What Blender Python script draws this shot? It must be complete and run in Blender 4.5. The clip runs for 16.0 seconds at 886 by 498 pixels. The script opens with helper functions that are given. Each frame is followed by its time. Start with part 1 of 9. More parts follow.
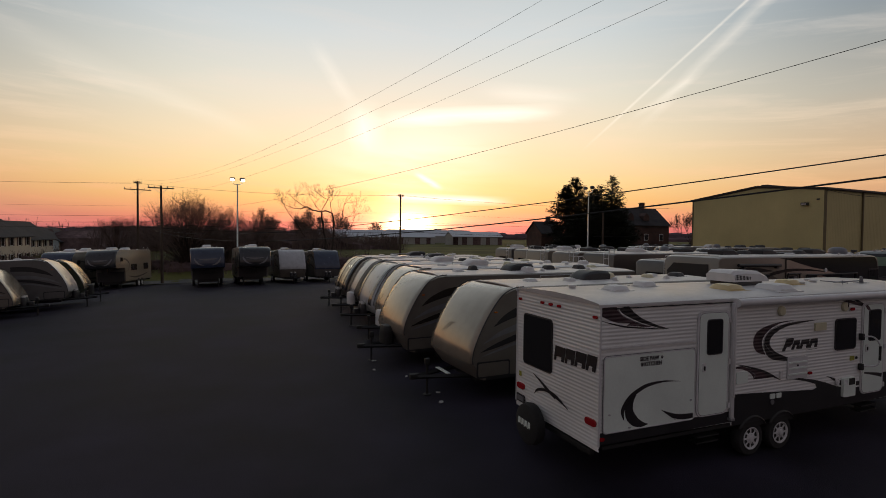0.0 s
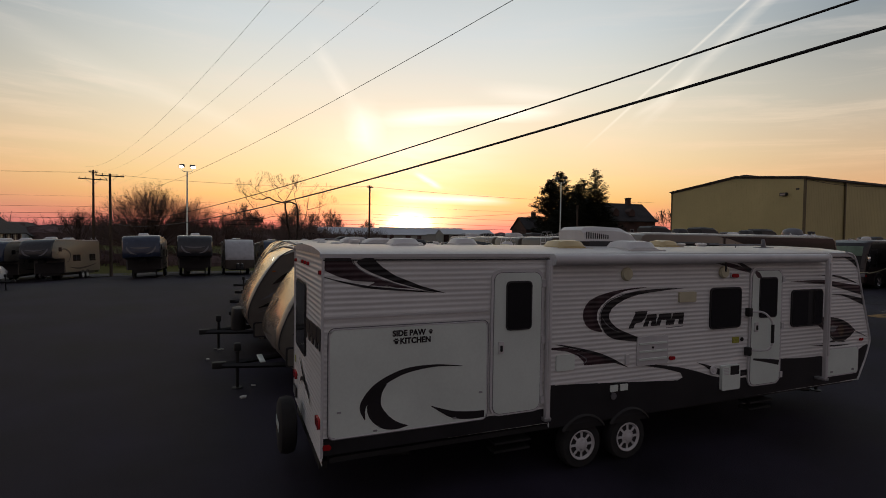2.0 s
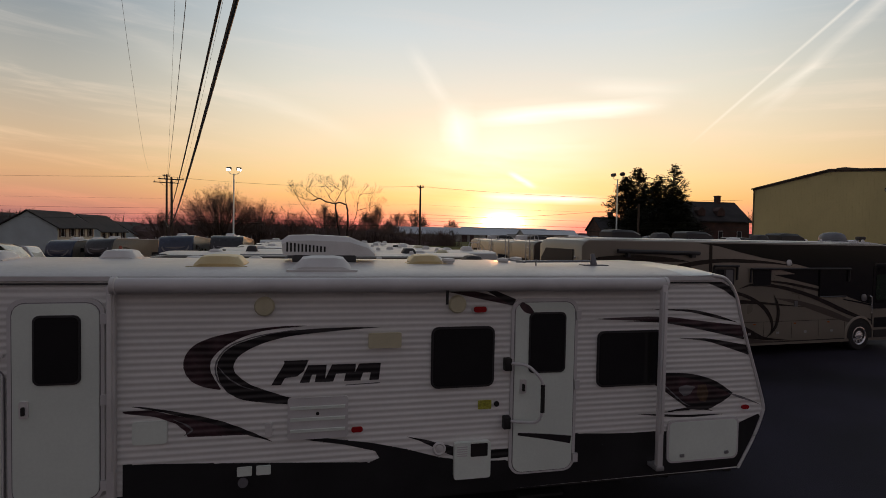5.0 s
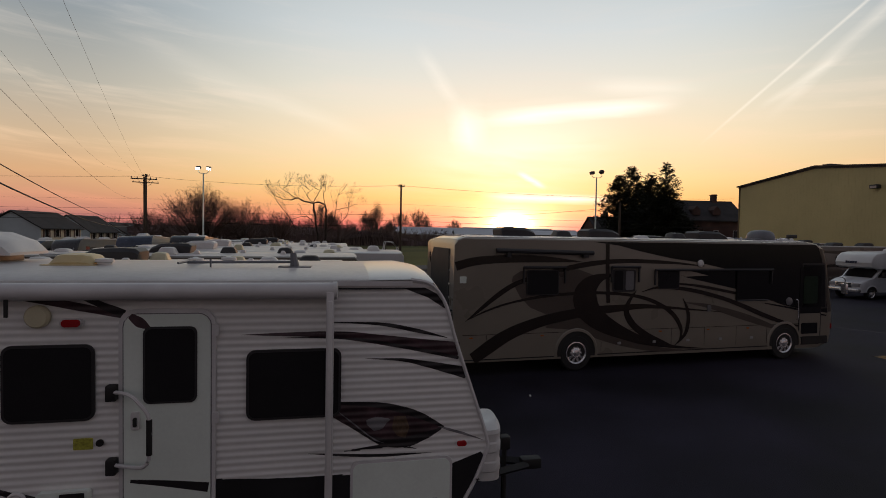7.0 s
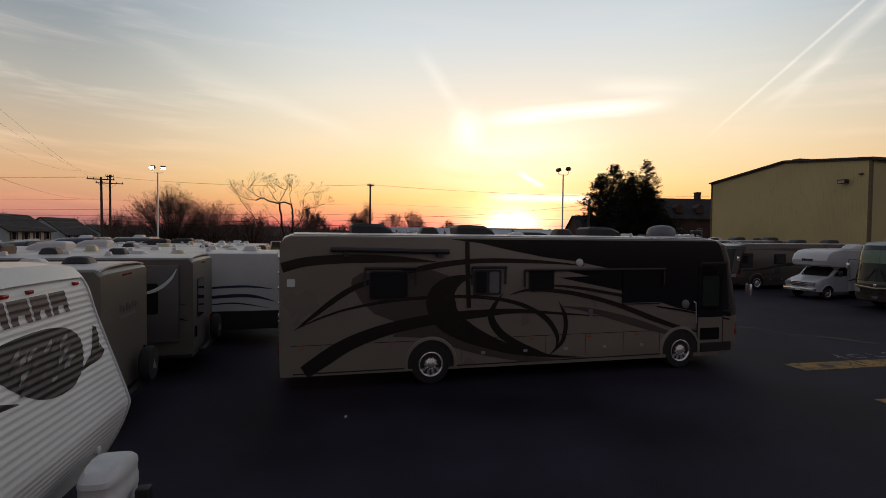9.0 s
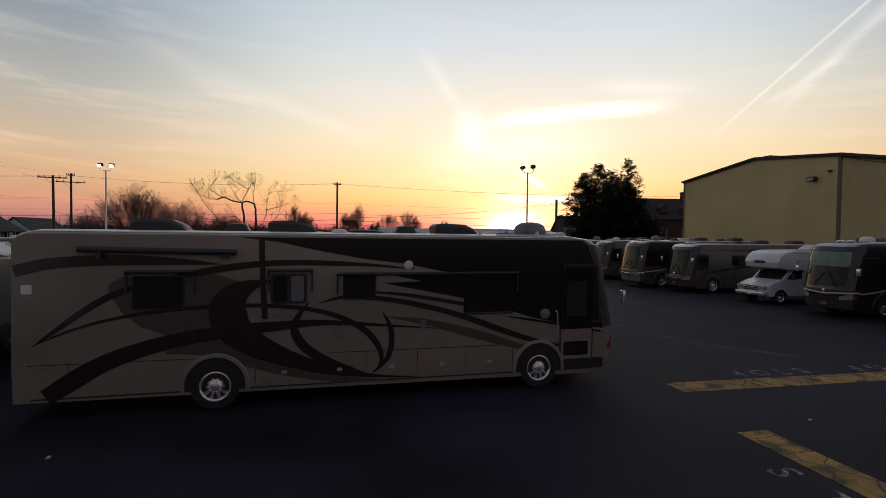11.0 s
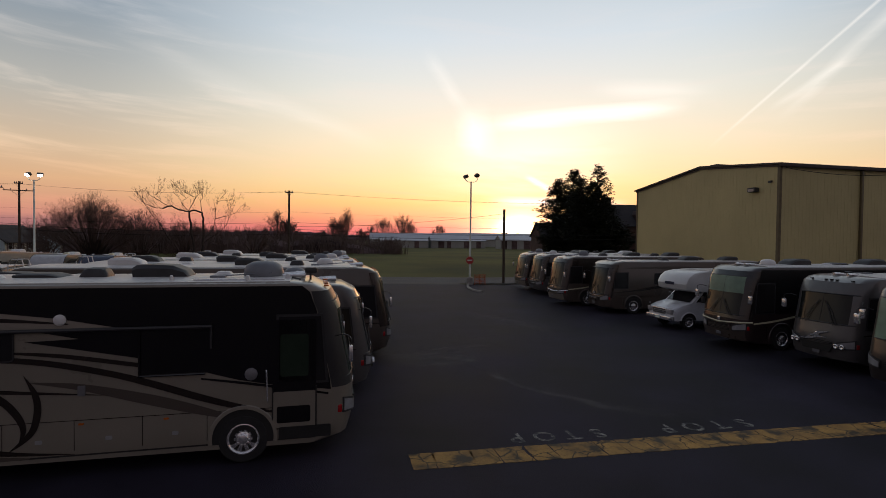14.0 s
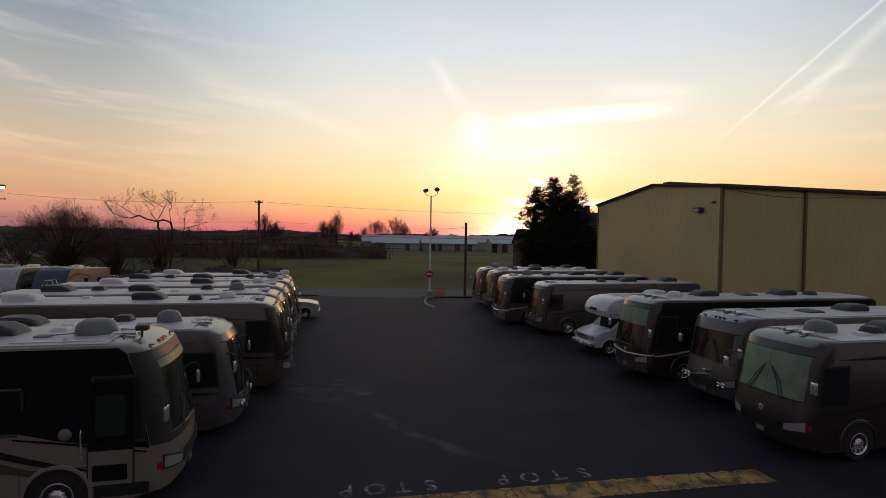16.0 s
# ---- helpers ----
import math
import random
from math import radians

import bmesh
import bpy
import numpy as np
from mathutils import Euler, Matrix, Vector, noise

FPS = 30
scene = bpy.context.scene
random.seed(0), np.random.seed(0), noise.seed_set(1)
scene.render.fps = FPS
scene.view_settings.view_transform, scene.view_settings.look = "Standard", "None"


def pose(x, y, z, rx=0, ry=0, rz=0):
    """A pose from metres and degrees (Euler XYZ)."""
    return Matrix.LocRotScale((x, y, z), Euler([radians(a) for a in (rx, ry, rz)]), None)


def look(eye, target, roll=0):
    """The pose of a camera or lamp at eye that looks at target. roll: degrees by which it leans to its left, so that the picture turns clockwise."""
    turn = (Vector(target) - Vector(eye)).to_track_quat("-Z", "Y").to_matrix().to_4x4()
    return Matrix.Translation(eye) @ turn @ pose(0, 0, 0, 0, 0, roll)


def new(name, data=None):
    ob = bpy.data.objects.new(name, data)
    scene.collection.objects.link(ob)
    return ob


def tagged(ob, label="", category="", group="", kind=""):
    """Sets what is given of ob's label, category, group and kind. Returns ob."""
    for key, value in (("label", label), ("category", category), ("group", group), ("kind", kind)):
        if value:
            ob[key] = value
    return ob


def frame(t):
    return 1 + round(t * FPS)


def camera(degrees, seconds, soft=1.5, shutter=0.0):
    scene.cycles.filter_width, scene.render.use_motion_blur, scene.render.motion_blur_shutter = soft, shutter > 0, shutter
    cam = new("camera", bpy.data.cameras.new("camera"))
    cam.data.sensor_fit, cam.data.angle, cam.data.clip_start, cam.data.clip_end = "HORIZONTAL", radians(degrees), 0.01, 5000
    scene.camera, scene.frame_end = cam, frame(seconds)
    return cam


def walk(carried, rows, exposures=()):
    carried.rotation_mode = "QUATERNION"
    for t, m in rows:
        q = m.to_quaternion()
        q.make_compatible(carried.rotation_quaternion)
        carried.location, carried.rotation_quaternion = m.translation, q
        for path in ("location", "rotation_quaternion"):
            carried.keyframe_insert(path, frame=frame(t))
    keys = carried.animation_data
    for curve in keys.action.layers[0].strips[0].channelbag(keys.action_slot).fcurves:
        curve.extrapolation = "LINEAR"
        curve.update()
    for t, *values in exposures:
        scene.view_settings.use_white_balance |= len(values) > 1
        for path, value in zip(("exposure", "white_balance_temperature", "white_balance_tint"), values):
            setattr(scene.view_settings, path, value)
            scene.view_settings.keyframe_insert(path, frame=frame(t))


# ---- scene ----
cam = camera(81.63, 16.0, soft=0.5)
PATH = [
    (0, (-2.644, -1.925, 4.257), (-1.780, -0.122, 4.203), 0.67),
    (0.5, (-1.453, -1.881, 4.074), (-0.589, -0.078, 4.026), 0.73),
    (1, (-0.312, -1.786, 3.714), (0.549, 0.019, 3.664), 0.76),
    (1.5, (0.892, -1.626, 3.475), (1.755, 0.178, 3.422), 0.83),
    (2, (2.090, -1.336, 3.369), (2.955, 0.466, 3.314), 0.82),
    (2.5, (3.216, -1.024, 3.385), (4.082, 0.779, 3.331), 0.85),
    (3, (4.277, -0.884, 3.436), (5.133, 0.923, 3.388), 0.85),
    (3.2, (4.702, -0.895, 3.445), (5.536, 0.923, 3.398), 0.89),
    (5.3, (8.855, -1.166, 3.612), (9.367, 0.766, 3.551), 1.14),
    (5.5, (9.293, -1.055, 3.601), (9.804, 0.877, 3.542), 1.15),
    (6, (10.208, -1.042, 3.597), (10.713, 0.893, 3.538), 1.12),
    (6.5, (11.193, -0.994, 3.609), (11.693, 0.942, 3.550), 1.07),
    (7, (12.158, -0.901, 3.606), (12.651, 1.036, 3.545), 1.00),
    (7.5, (13.071, -0.737, 3.583), (13.566, 1.200, 3.525), 1.04),
    (8, (14.088, -0.615, 3.590), (14.585, 1.322, 3.533), 0.89),
    (8.5, (15.127, -0.519, 3.558), (15.622, 1.418, 3.501), 0.79),
    (9, (16.272, -0.383, 3.574), (16.764, 1.554, 3.515), 0.63),
    (11.5, (22.050, 0.741, 3.511), (22.527, 2.682, 3.458), 0.65),
    (12, (23.175, 0.954, 3.456), (23.647, 2.897, 3.405), 0.55),
    (12.5, (24.284, 1.070, 3.784), (24.751, 3.014, 3.736), 0.53),
    (13, (25.291, 1.080, 4.215), (25.754, 3.025, 4.170), 0.59),
    (13.5, (26.375, 1.020, 4.393), (26.835, 2.966, 4.350), 0.50),
    (14, (27.408, 0.951, 4.437), (27.869, 2.896, 4.393), 0.69),
    (14.5, (28.444, 0.910, 4.462), (28.904, 2.855, 4.419), 0.63),
    (15, (29.342, 0.697, 4.665), (29.802, 2.643, 4.624), 0.76),
    (15.5, (30.182, 0.319, 5.163), (30.643, 2.265, 5.123), 0.78),
    (16, (31.035, -0.169, 5.818), (31.497, 1.776, 5.773), 0.99),
]
walk(cam, [(t, look(eye, target, roll)) for t, eye, target, roll in PATH],
     exposures=[(0.0, -0.06, 6620, 11), (5.5, -0.06, 6580, 11), (7.5, -0.05, 6560, 11), (11.0, 0.0, 6250, 12), (16.0, 0.02, 6200, 12)])

# ---- sky, sun ----
SUN_AZ, SUN_EL = radians(21.8), radians(1.1)
SUN_DIR = Vector((math.sin(SUN_AZ) * math.cos(SUN_EL), math.cos(SUN_AZ) * math.cos(SUN_EL), math.sin(SUN_EL)))


def make_world():
    w = bpy.data.worlds.new("evening_sky")
    scene.world = w
    w.use_nodes = True
    nt = w.node_tree
    nt.nodes.clear()
    N, Lk = nt.nodes.new, nt.links.new

    def val(x):
        n = N("ShaderNodeValue")
        n.outputs[0].default_value = x
        return n.outputs[0]

    def m(op, a, b=None, c=None, clamp=False):
        n = N("ShaderNodeMath")
        n.operation, n.use_clamp = op, clamp
        for i, s in enumerate((a, b, c)):
            if s is None:
                continue
            if isinstance(s, (int, float)):
                n.inputs[i].default_value = s
            else:
                Lk(s, n.inputs[i])
        return n.outputs[0]

    def vdot(v, vec):
        n = N("ShaderNodeVectorMath")
        n.operation = "DOT_PRODUCT"
        Lk(v, n.inputs[0])
        n.inputs[1].default_value = vec
        return n.outputs["Value"]

    def ramp(f, stops):
        n = N("ShaderNodeValToRGB")
        Lk(f, n.inputs[0])
        e = n.color_ramp.elements
        while len(e) < len(stops):
            e.new(0.5)
        for el, (p, c) in zip(e, stops):
            el.position, el.color = p, (*c, 1)
        return n.outputs[0]

    def mix(f, a, b, kind="MIX"):
        n = N("ShaderNodeMix")
        n.data_type, n.blend_type, n.clamp_factor = "RGBA", kind, True
        for i, s in ((0, f), (6, a), (7, b)):
            if isinstance(s, (int, float)):
                n.inputs[i].default_value = s
            elif isinstance(s, tuple):
                n.inputs[i].default_value = (*s, 1)
            else:
                Lk(s, n.inputs[i])
        return n.outputs[2]

    co = N("ShaderNodeTexCoord").outputs["Generated"]
    nv = N("ShaderNodeVectorMath")
    nv.operation = "NORMALIZE"
    Lk(co, nv.inputs[0])
    d = nv.outputs[0]
    up = vdot(d, (0, 0, 1))
    elev = m("MULTIPLY", m("ARCSINE", up), 180 / math.pi / 90)          # 0 horizon .. 1 zenith
    elev = m("MAXIMUM", elev, 0.0)
    curve = m("POWER", elev, 0.5)                                        # more room near the horizon
    flat = N("ShaderNodeVectorMath")
    flat.operation = "MULTIPLY"
    Lk(d, flat.inputs[0])
    flat.inputs[1].default_value = (1, 1, 0)
    fn = N("ShaderNodeVectorMath")
    fn.operation = "NORMALIZE"
    Lk(flat.outputs[0], fn.inputs[0])
    side = vdot(fn.outputs[0], (math.sin(SUN_AZ), math.cos(SUN_AZ), 0))

    def at(deg):
        return math.sqrt(deg / 90)

    near = ramp(curve, [(0, (0.84, 0.145, 0.18)), (at(0.9), (0.95, 0.21, 0.18)), (at(2.0), (1.0, 0.375, 0.19)), (at(3.8), (1.0, 0.60, 0.22)), (at(6), (1.0, 0.74, 0.36)),
                        (at(10), (0.98, 0.82, 0.56)), (at(15), (0.84, 0.82, 0.70)), (at(21), (0.66, 0.73, 0.75)), (at(45), (0.27, 0.32, 0.37)), (1.0, (0.125, 0.130, 0.160))])
    mid = ramp(curve, [(0, (0.34, 0.14, 0.15)), (at(1.2), (0.46, 0.20, 0.18)), (at(3), (0.66, 0.33, 0.21)), (at(5), (0.72, 0.43, 0.24)), (at(8), (0.65, 0.48, 0.32)),
                       (at(13), (0.46, 0.445, 0.395)), (at(20), (0.25, 0.305, 0.35)), (at(45), (0.20, 0.24, 0.29)), (1.0, (0.125, 0.130, 0.160))])
    away = ramp(curve, [(0, (0.09, 0.075, 0.09)), (at(6), (0.165, 0.13, 0.145)), (at(14), (0.205, 0.165, 0.18)), (at(30), (0.19, 0.178, 0.208)), (1.0, (0.120, 0.130, 0.165))])
    f1 = N("ShaderNodeMapRange")
    f1.interpolation_type = "SMOOTHSTEP"
    Lk(side, f1.inputs[0])
    f1.inputs[1].default_value, f1.inputs[2].default_value = 0.70, 1.0
    f2 = N("ShaderNodeMapRange")
    f2.interpolation_type = "SMOOTHSTEP"
    Lk(side, f2.inputs[0])
    f2.inputs[1].default_value, f2.inputs[2].default_value = -0.45, 0.80
    col = mix(f1.outputs[0], mix(f2.outputs[0], away, mid), near)

    # thin streaked cloud in bearing and height, far longer than it is high
    sx = N("ShaderNodeSeparateXYZ")
    Lk(d, sx.inputs[0])
    bearing = m("ARCTAN2", sx.outputs[0], sx.outputs[1])
    cv = N("ShaderNodeCombineXYZ")
    Lk(m("MULTIPLY", bearing, 3.0), cv.inputs[0])
    Lk(m("ADD", m("MULTIPLY", up, 26.0), m("MULTIPLY", bearing, 1.2)), cv.inputs[1])
    nz = N("ShaderNodeTexNoise")
    nz.inputs["Scale"].default_value, nz.inputs["Detail"].default_value, nz.inputs["Roughness"].default_value, nz.inputs["Distortion"].default_value = 1.15, 7, 0.6, 0.5
    Lk(cv.outputs[0], nz.inputs["Vector"])
    cf = N("ShaderNodeMapRange")
    cf.interpolation_type = "SMOOTHSTEP"
    Lk(nz.outputs["Fac"], cf.inputs[0])
    cf.inputs[1].default_value, cf.inputs[2].default_value = 0.46, 0.74
    low = N("ShaderNodeMapRange")
    low.interpolation_type = "SMOOTHSTEP"
    Lk(elev, low.inputs[0])
    low.inputs[1].default_value, low.inputs[2].default_value, low.inputs[3].default_value, low.inputs[4].default_value = 0.02, 0.26, 1.0, 0.45
    cloud = m("MULTIPLY", cf.outputs[0], low.outputs[0])
    lit = ramp(curve, [(0, (0.85, 0.20, 0.20)), (at(2.5), (1.0, 0.40, 0.25)), (at(6), (1.0, 0.62, 0.36)), (at(11), (1.0, 0.80, 0.60)), (at(20), (0.80, 0.76, 0.72)), (1.0, (0.2, 0.22, 0.26))])
    col = mix(m("MULTIPLY", m("MULTIPLY", cloud, 0.55), f2.outputs[0]), col, lit)

    # the sun's own glow, wider than high, and its disc behind thin cloud
    s = vdot(d, SUN_DIR)
    a2 = m("MULTIPLY", m("SUBTRACT", 1.0, s), 2.0)                        # angle squared
    dz = m("SUBTRACT", up, math.sin(SUN_EL))
    tall = m("ADD", a2, m("MULTIPLY", m("MULTIPLY", dz, dz), 2.5))

    def bell(width, high):
        return m("MULTIPLY", m("EXPONENT", m("MULTIPLY", m("DIVIDE", tall, radians(width) ** 2), -1.0)), high)

    ahead = m("GREATER_THAN", s, 0.0)
    streak = m("ADD", 0.35, m("MULTIPLY", nz.outputs["Fac"], 1.3))
    wide = m("MULTIPLY", m("MULTIPLY", bell(13, 0.36), streak), ahead)
    core = m("MULTIPLY", m("MULTIPLY", bell(4.2, 1.7), streak), ahead)
    disc = m("MULTIPLY", bell(1.7, 7.0), ahead)

    def tint(f, c):
        n = N("ShaderNodeVectorMath")
        n.operation = "SCALE"
        n.inputs[0].default_value = c
        Lk(f, n.inputs[3])
        return n.outputs[0]

    def add(a, b):
        n = N("ShaderNodeVectorMath")
        n.operation = "ADD"
        Lk(a, n.inputs[0])
        Lk(b, n.inputs[1])
        return n.outputs[0]

    col = add(add(add(col, tint(wide, (1.0, 0.78, 0.48))), tint(core, (1.0, 0.74, 0.36))), tint(disc, (1.0, 0.72, 0.36)))

    # vapour trails and thin bars of cloud: great circles through two directions
    def trail(a, b, half, strength, ends, far=None, soft=1.0, rough=0.8):
        da, db = [Vector((math.sin(radians(z)) * math.cos(radians(e)), math.cos(radians(z)) * math.cos(radians(e)), math.sin(radians(e)))) for z, e in (a, b)]
        nn = da.cross(db).normalized()
        along = (da - da.dot(db) * db).normalized()
        wob = m("MULTIPLY", m("SUBTRACT", nz.outputs["Fac"], 0.5), radians(half) * rough)
        off = m("DIVIDE", m("ABSOLUTE", m("ADD", vdot(d, nn), wob)), radians(half))
        body = m("POWER", m("SUBTRACT", 1.0, off, clamp=True), soft)
        t = vdot(d, along)
        span = along.dot(da)

        def edge(p0, p1):
            g = N("ShaderNodeMapRange")
            g.interpolation_type = "SMOOTHSTEP"
            Lk(t, g.inputs[0])
            g.inputs[1].default_value, g.inputs[2].default_value = p0 * span, p1 * span
            return g.outputs[0]

        f = m("MULTIPLY", body, edge(*ends))
        if far:
            f = m("MULTIPLY", f, m("SUBTRACT", 1.0, edge(*far)))
        f = m("MULTIPLY", f, ahead)
        return m("MULTIPLY", m("MULTIPLY", f, strength), m("ADD", 0.35, nz.outputs["Fac"]))

    trails = [
        trail((53.5, 20.0), (40.4, 9.0), 0.19, 0.36, (-0.05, 0.4), rough=0.35),
        trail((54.5, 19.0), (44.5, 9.5), 0.75, 0.24, (0.1, 0.55)),
        trail((50.5, 15.2), (45.5, 12.2), 0.45, 0.18, (-0.1, 0.3), (0.9, 1.2)),
        trail((38.0, 13.3), (15.8, 12.1), 1.05, 1.1, (0.0, 0.45), (0.75, 1.08)),
        trail((17.4, 9.2), (16.2, 13.6), 2.2, 0.7, (-0.3, 0.45), (0.5, 1.25)),
        trail((16.4, 12.6), (12.0, 18.6), 1.0, 0.22, (-0.3, 0.2), (0.5, 1.1)),
        trail((32.5, 3.8), (17.5, 4.2), 0.65, 1.2, (0.0, 0.35), (0.7, 1.1)),
        trail((25.2, 5.3), (22.6, 6.7), 0.42, 1.0, (-0.2, 0.3), (0.7, 1.2)),
        trail((30.0, 9.8), (14.0, 8.6), 5.0, 0.7, (-0.4, 0.5), (0.5, 1.4)),
        trail((40.0, 14.5), (30.0, 15.6), 1.2, 0.28, (-0.2, 0.4), (0.6, 1.2)),
        trail((6.0, 10.0), (-6.0, 14.0), 1.3, 0.14, (-0.2, 0.4), (0.6, 1.2)),
        trail((-4.0, 13.0), (-16.0, 17.0), 1.6, 0.10, (-0.2, 0.4), (0.6, 1.2)),
    ]
    tsum = trails[0]
    for q in trails[1:]:
        tsum = m("ADD", tsum, q, clamp=True)
    col = mix(tsum, col, (1.35, 1.24, 1.08))

    sky = N("ShaderNodeTexSky")
    sky.sky_type, sky.sun_disc = "NISHITA", False
    sky.sun_elevation, sky.sun_rotation = SUN_EL, SUN_AZ
    sky.air_density, sky.dust_density = 1.5, 2.0
    bg, bg2, sm, out = N("ShaderNodeBackground"), N("ShaderNodeBackground"), N("ShaderNodeAddShader"), N("ShaderNodeOutputWorld")
    Lk(sky.outputs[0], bg.inputs[0])
    bg.inputs[1].default_value = 0.05
    Lk(col, bg2.inputs[0])
    bg2.inputs[1].default_value = 0.95
    Lk(bg.outputs[0], sm.inputs[0])
    Lk(bg2.outputs[0], sm.inputs[1])
    Lk(sm.outputs[0], out.inputs[0])


make_world()
sun_data = bpy.data.lights.new("sun", "SUN")
sun_data.energy, sun_data.angle, sun_data.color = 0.25, radians(1.5), (1.0, 0.42, 0.16)
new("sun", sun_data).matrix_world = look(SUN_DIR * 300, (0, 0, 0))

# ---- materials ----
def material(name, base, rough=0.6, metal=0.0, var=0.12, scale=3.0, fine=60.0, bump=0.0, coat=0.0, second=None, island=0.0, spec=0.5, stretch=(1, 1, 1), emit=None):
    """Principled surface with variation at two scales and fine relief."""
    mt = bpy.data.materials.new(name)
    mt.use_nodes = True
    nt = mt.node_tree
    N, Lk = nt.nodes.new, nt.links.new
    p = nt.nodes["Principled BSDF"]
    p.inputs["Metallic"].default_value = metal
    p.inputs["Coat Weight"].default_value = coat
    p.inputs["Coat Roughness"].default_value = 0.08
    p.inputs["Specular IOR Level"].default_value = spec
    tc = N("ShaderNodeTexCoord")
    mp = N("ShaderNodeMapping")
    mp.inputs["Scale"].default_value = stretch
    Lk(tc.outputs["Object"], mp.inputs[0])
    big, small = N("ShaderNodeTexNoise"), N("ShaderNodeTexNoise")
    for n, s, dt in ((big, scale, 4), (small, fine, 3)):
        n.inputs["Scale"].default_value, n.inputs["Detail"].default_value = s, dt
        Lk(mp.outputs[0], n.inputs["Vector"])
    mx = N("ShaderNodeMix")
    mx.data_type = "RGBA"
    lo = tuple(c * (1 - 2 * var) for c in base)
    hi = second or tuple(min(1, c * (1 + var)) for c in base)
    mx.inputs[6].default_value, mx.inputs[7].default_value = (*lo, 1), (*hi, 1)
    cr = N("ShaderNodeMapRange")
    cr.inputs[1].default_value, cr.inputs[2].default_value = 0.3, 0.7
    Lk(big.outputs["Fac"], cr.inputs[0])
    Lk(cr.outputs[0], mx.inputs[0])
    mul = N("ShaderNodeMix")
    mul.data_type, mul.blend_type = "RGBA", "MULTIPLY"
    mul.inputs[0].default_value = min(1, var * 2)
    Lk(mx.outputs[2], mul.inputs[6])
    Lk(small.outputs["Fac"], mul.inputs[7])
    br = N("ShaderNodeMix")
    br.data_type, br.blend_type = "RGBA", "MULTIPLY"
    br.inputs[0].default_value = 1.0
    Lk(mul.outputs[2], br.inputs[6])
    gain = 1 + min(1, var * 2)
    br.inputs[7].default_value = (gain, gain, gain, 1)
    br.clamp_result = False
    colour = br.outputs[2]
    if island:
        oi = N("ShaderNodeObjectInfo")
        hs = N("ShaderNodeHueSaturation")
        mr = N("ShaderNodeMapRange")
        mr.inputs[3].default_value, mr.inputs[4].default_value = 1 - island, 1 + island
        Lk(oi.outputs["Random"], mr.inputs[0])
        Lk(mr.outputs[0], hs.inputs["Value"])
        Lk(colour, hs.inputs["Color"])
        colour = hs.outputs[0]
    Lk(colour, p.inputs["Base Color"])
    rr = N("ShaderNodeMapRange")
    rr.inputs[3].default_value, rr.inputs[4].default_value = max(0.02, rough * 0.85), min(1, rough * 1.2)
    Lk(big.outputs["Fac"], rr.inputs[0])
    Lk(rr.outputs[0], p.inputs["Roughness"])
    if bump:
        b = N("ShaderNodeBump")
        b.inputs["Strength"].default_value, b.inputs["Distance"].default_value = min(1, bump), 0.02
        Lk(small.outputs["Fac"], b.inputs["Height"])
        Lk(b.outputs[0], p.inputs["Normal"])
    if emit:
        p.inputs["Emission Color"].default_value = (*emit[0], 1)
        p.inputs["Emission Strength"].default_value = emit[1]
    return mt


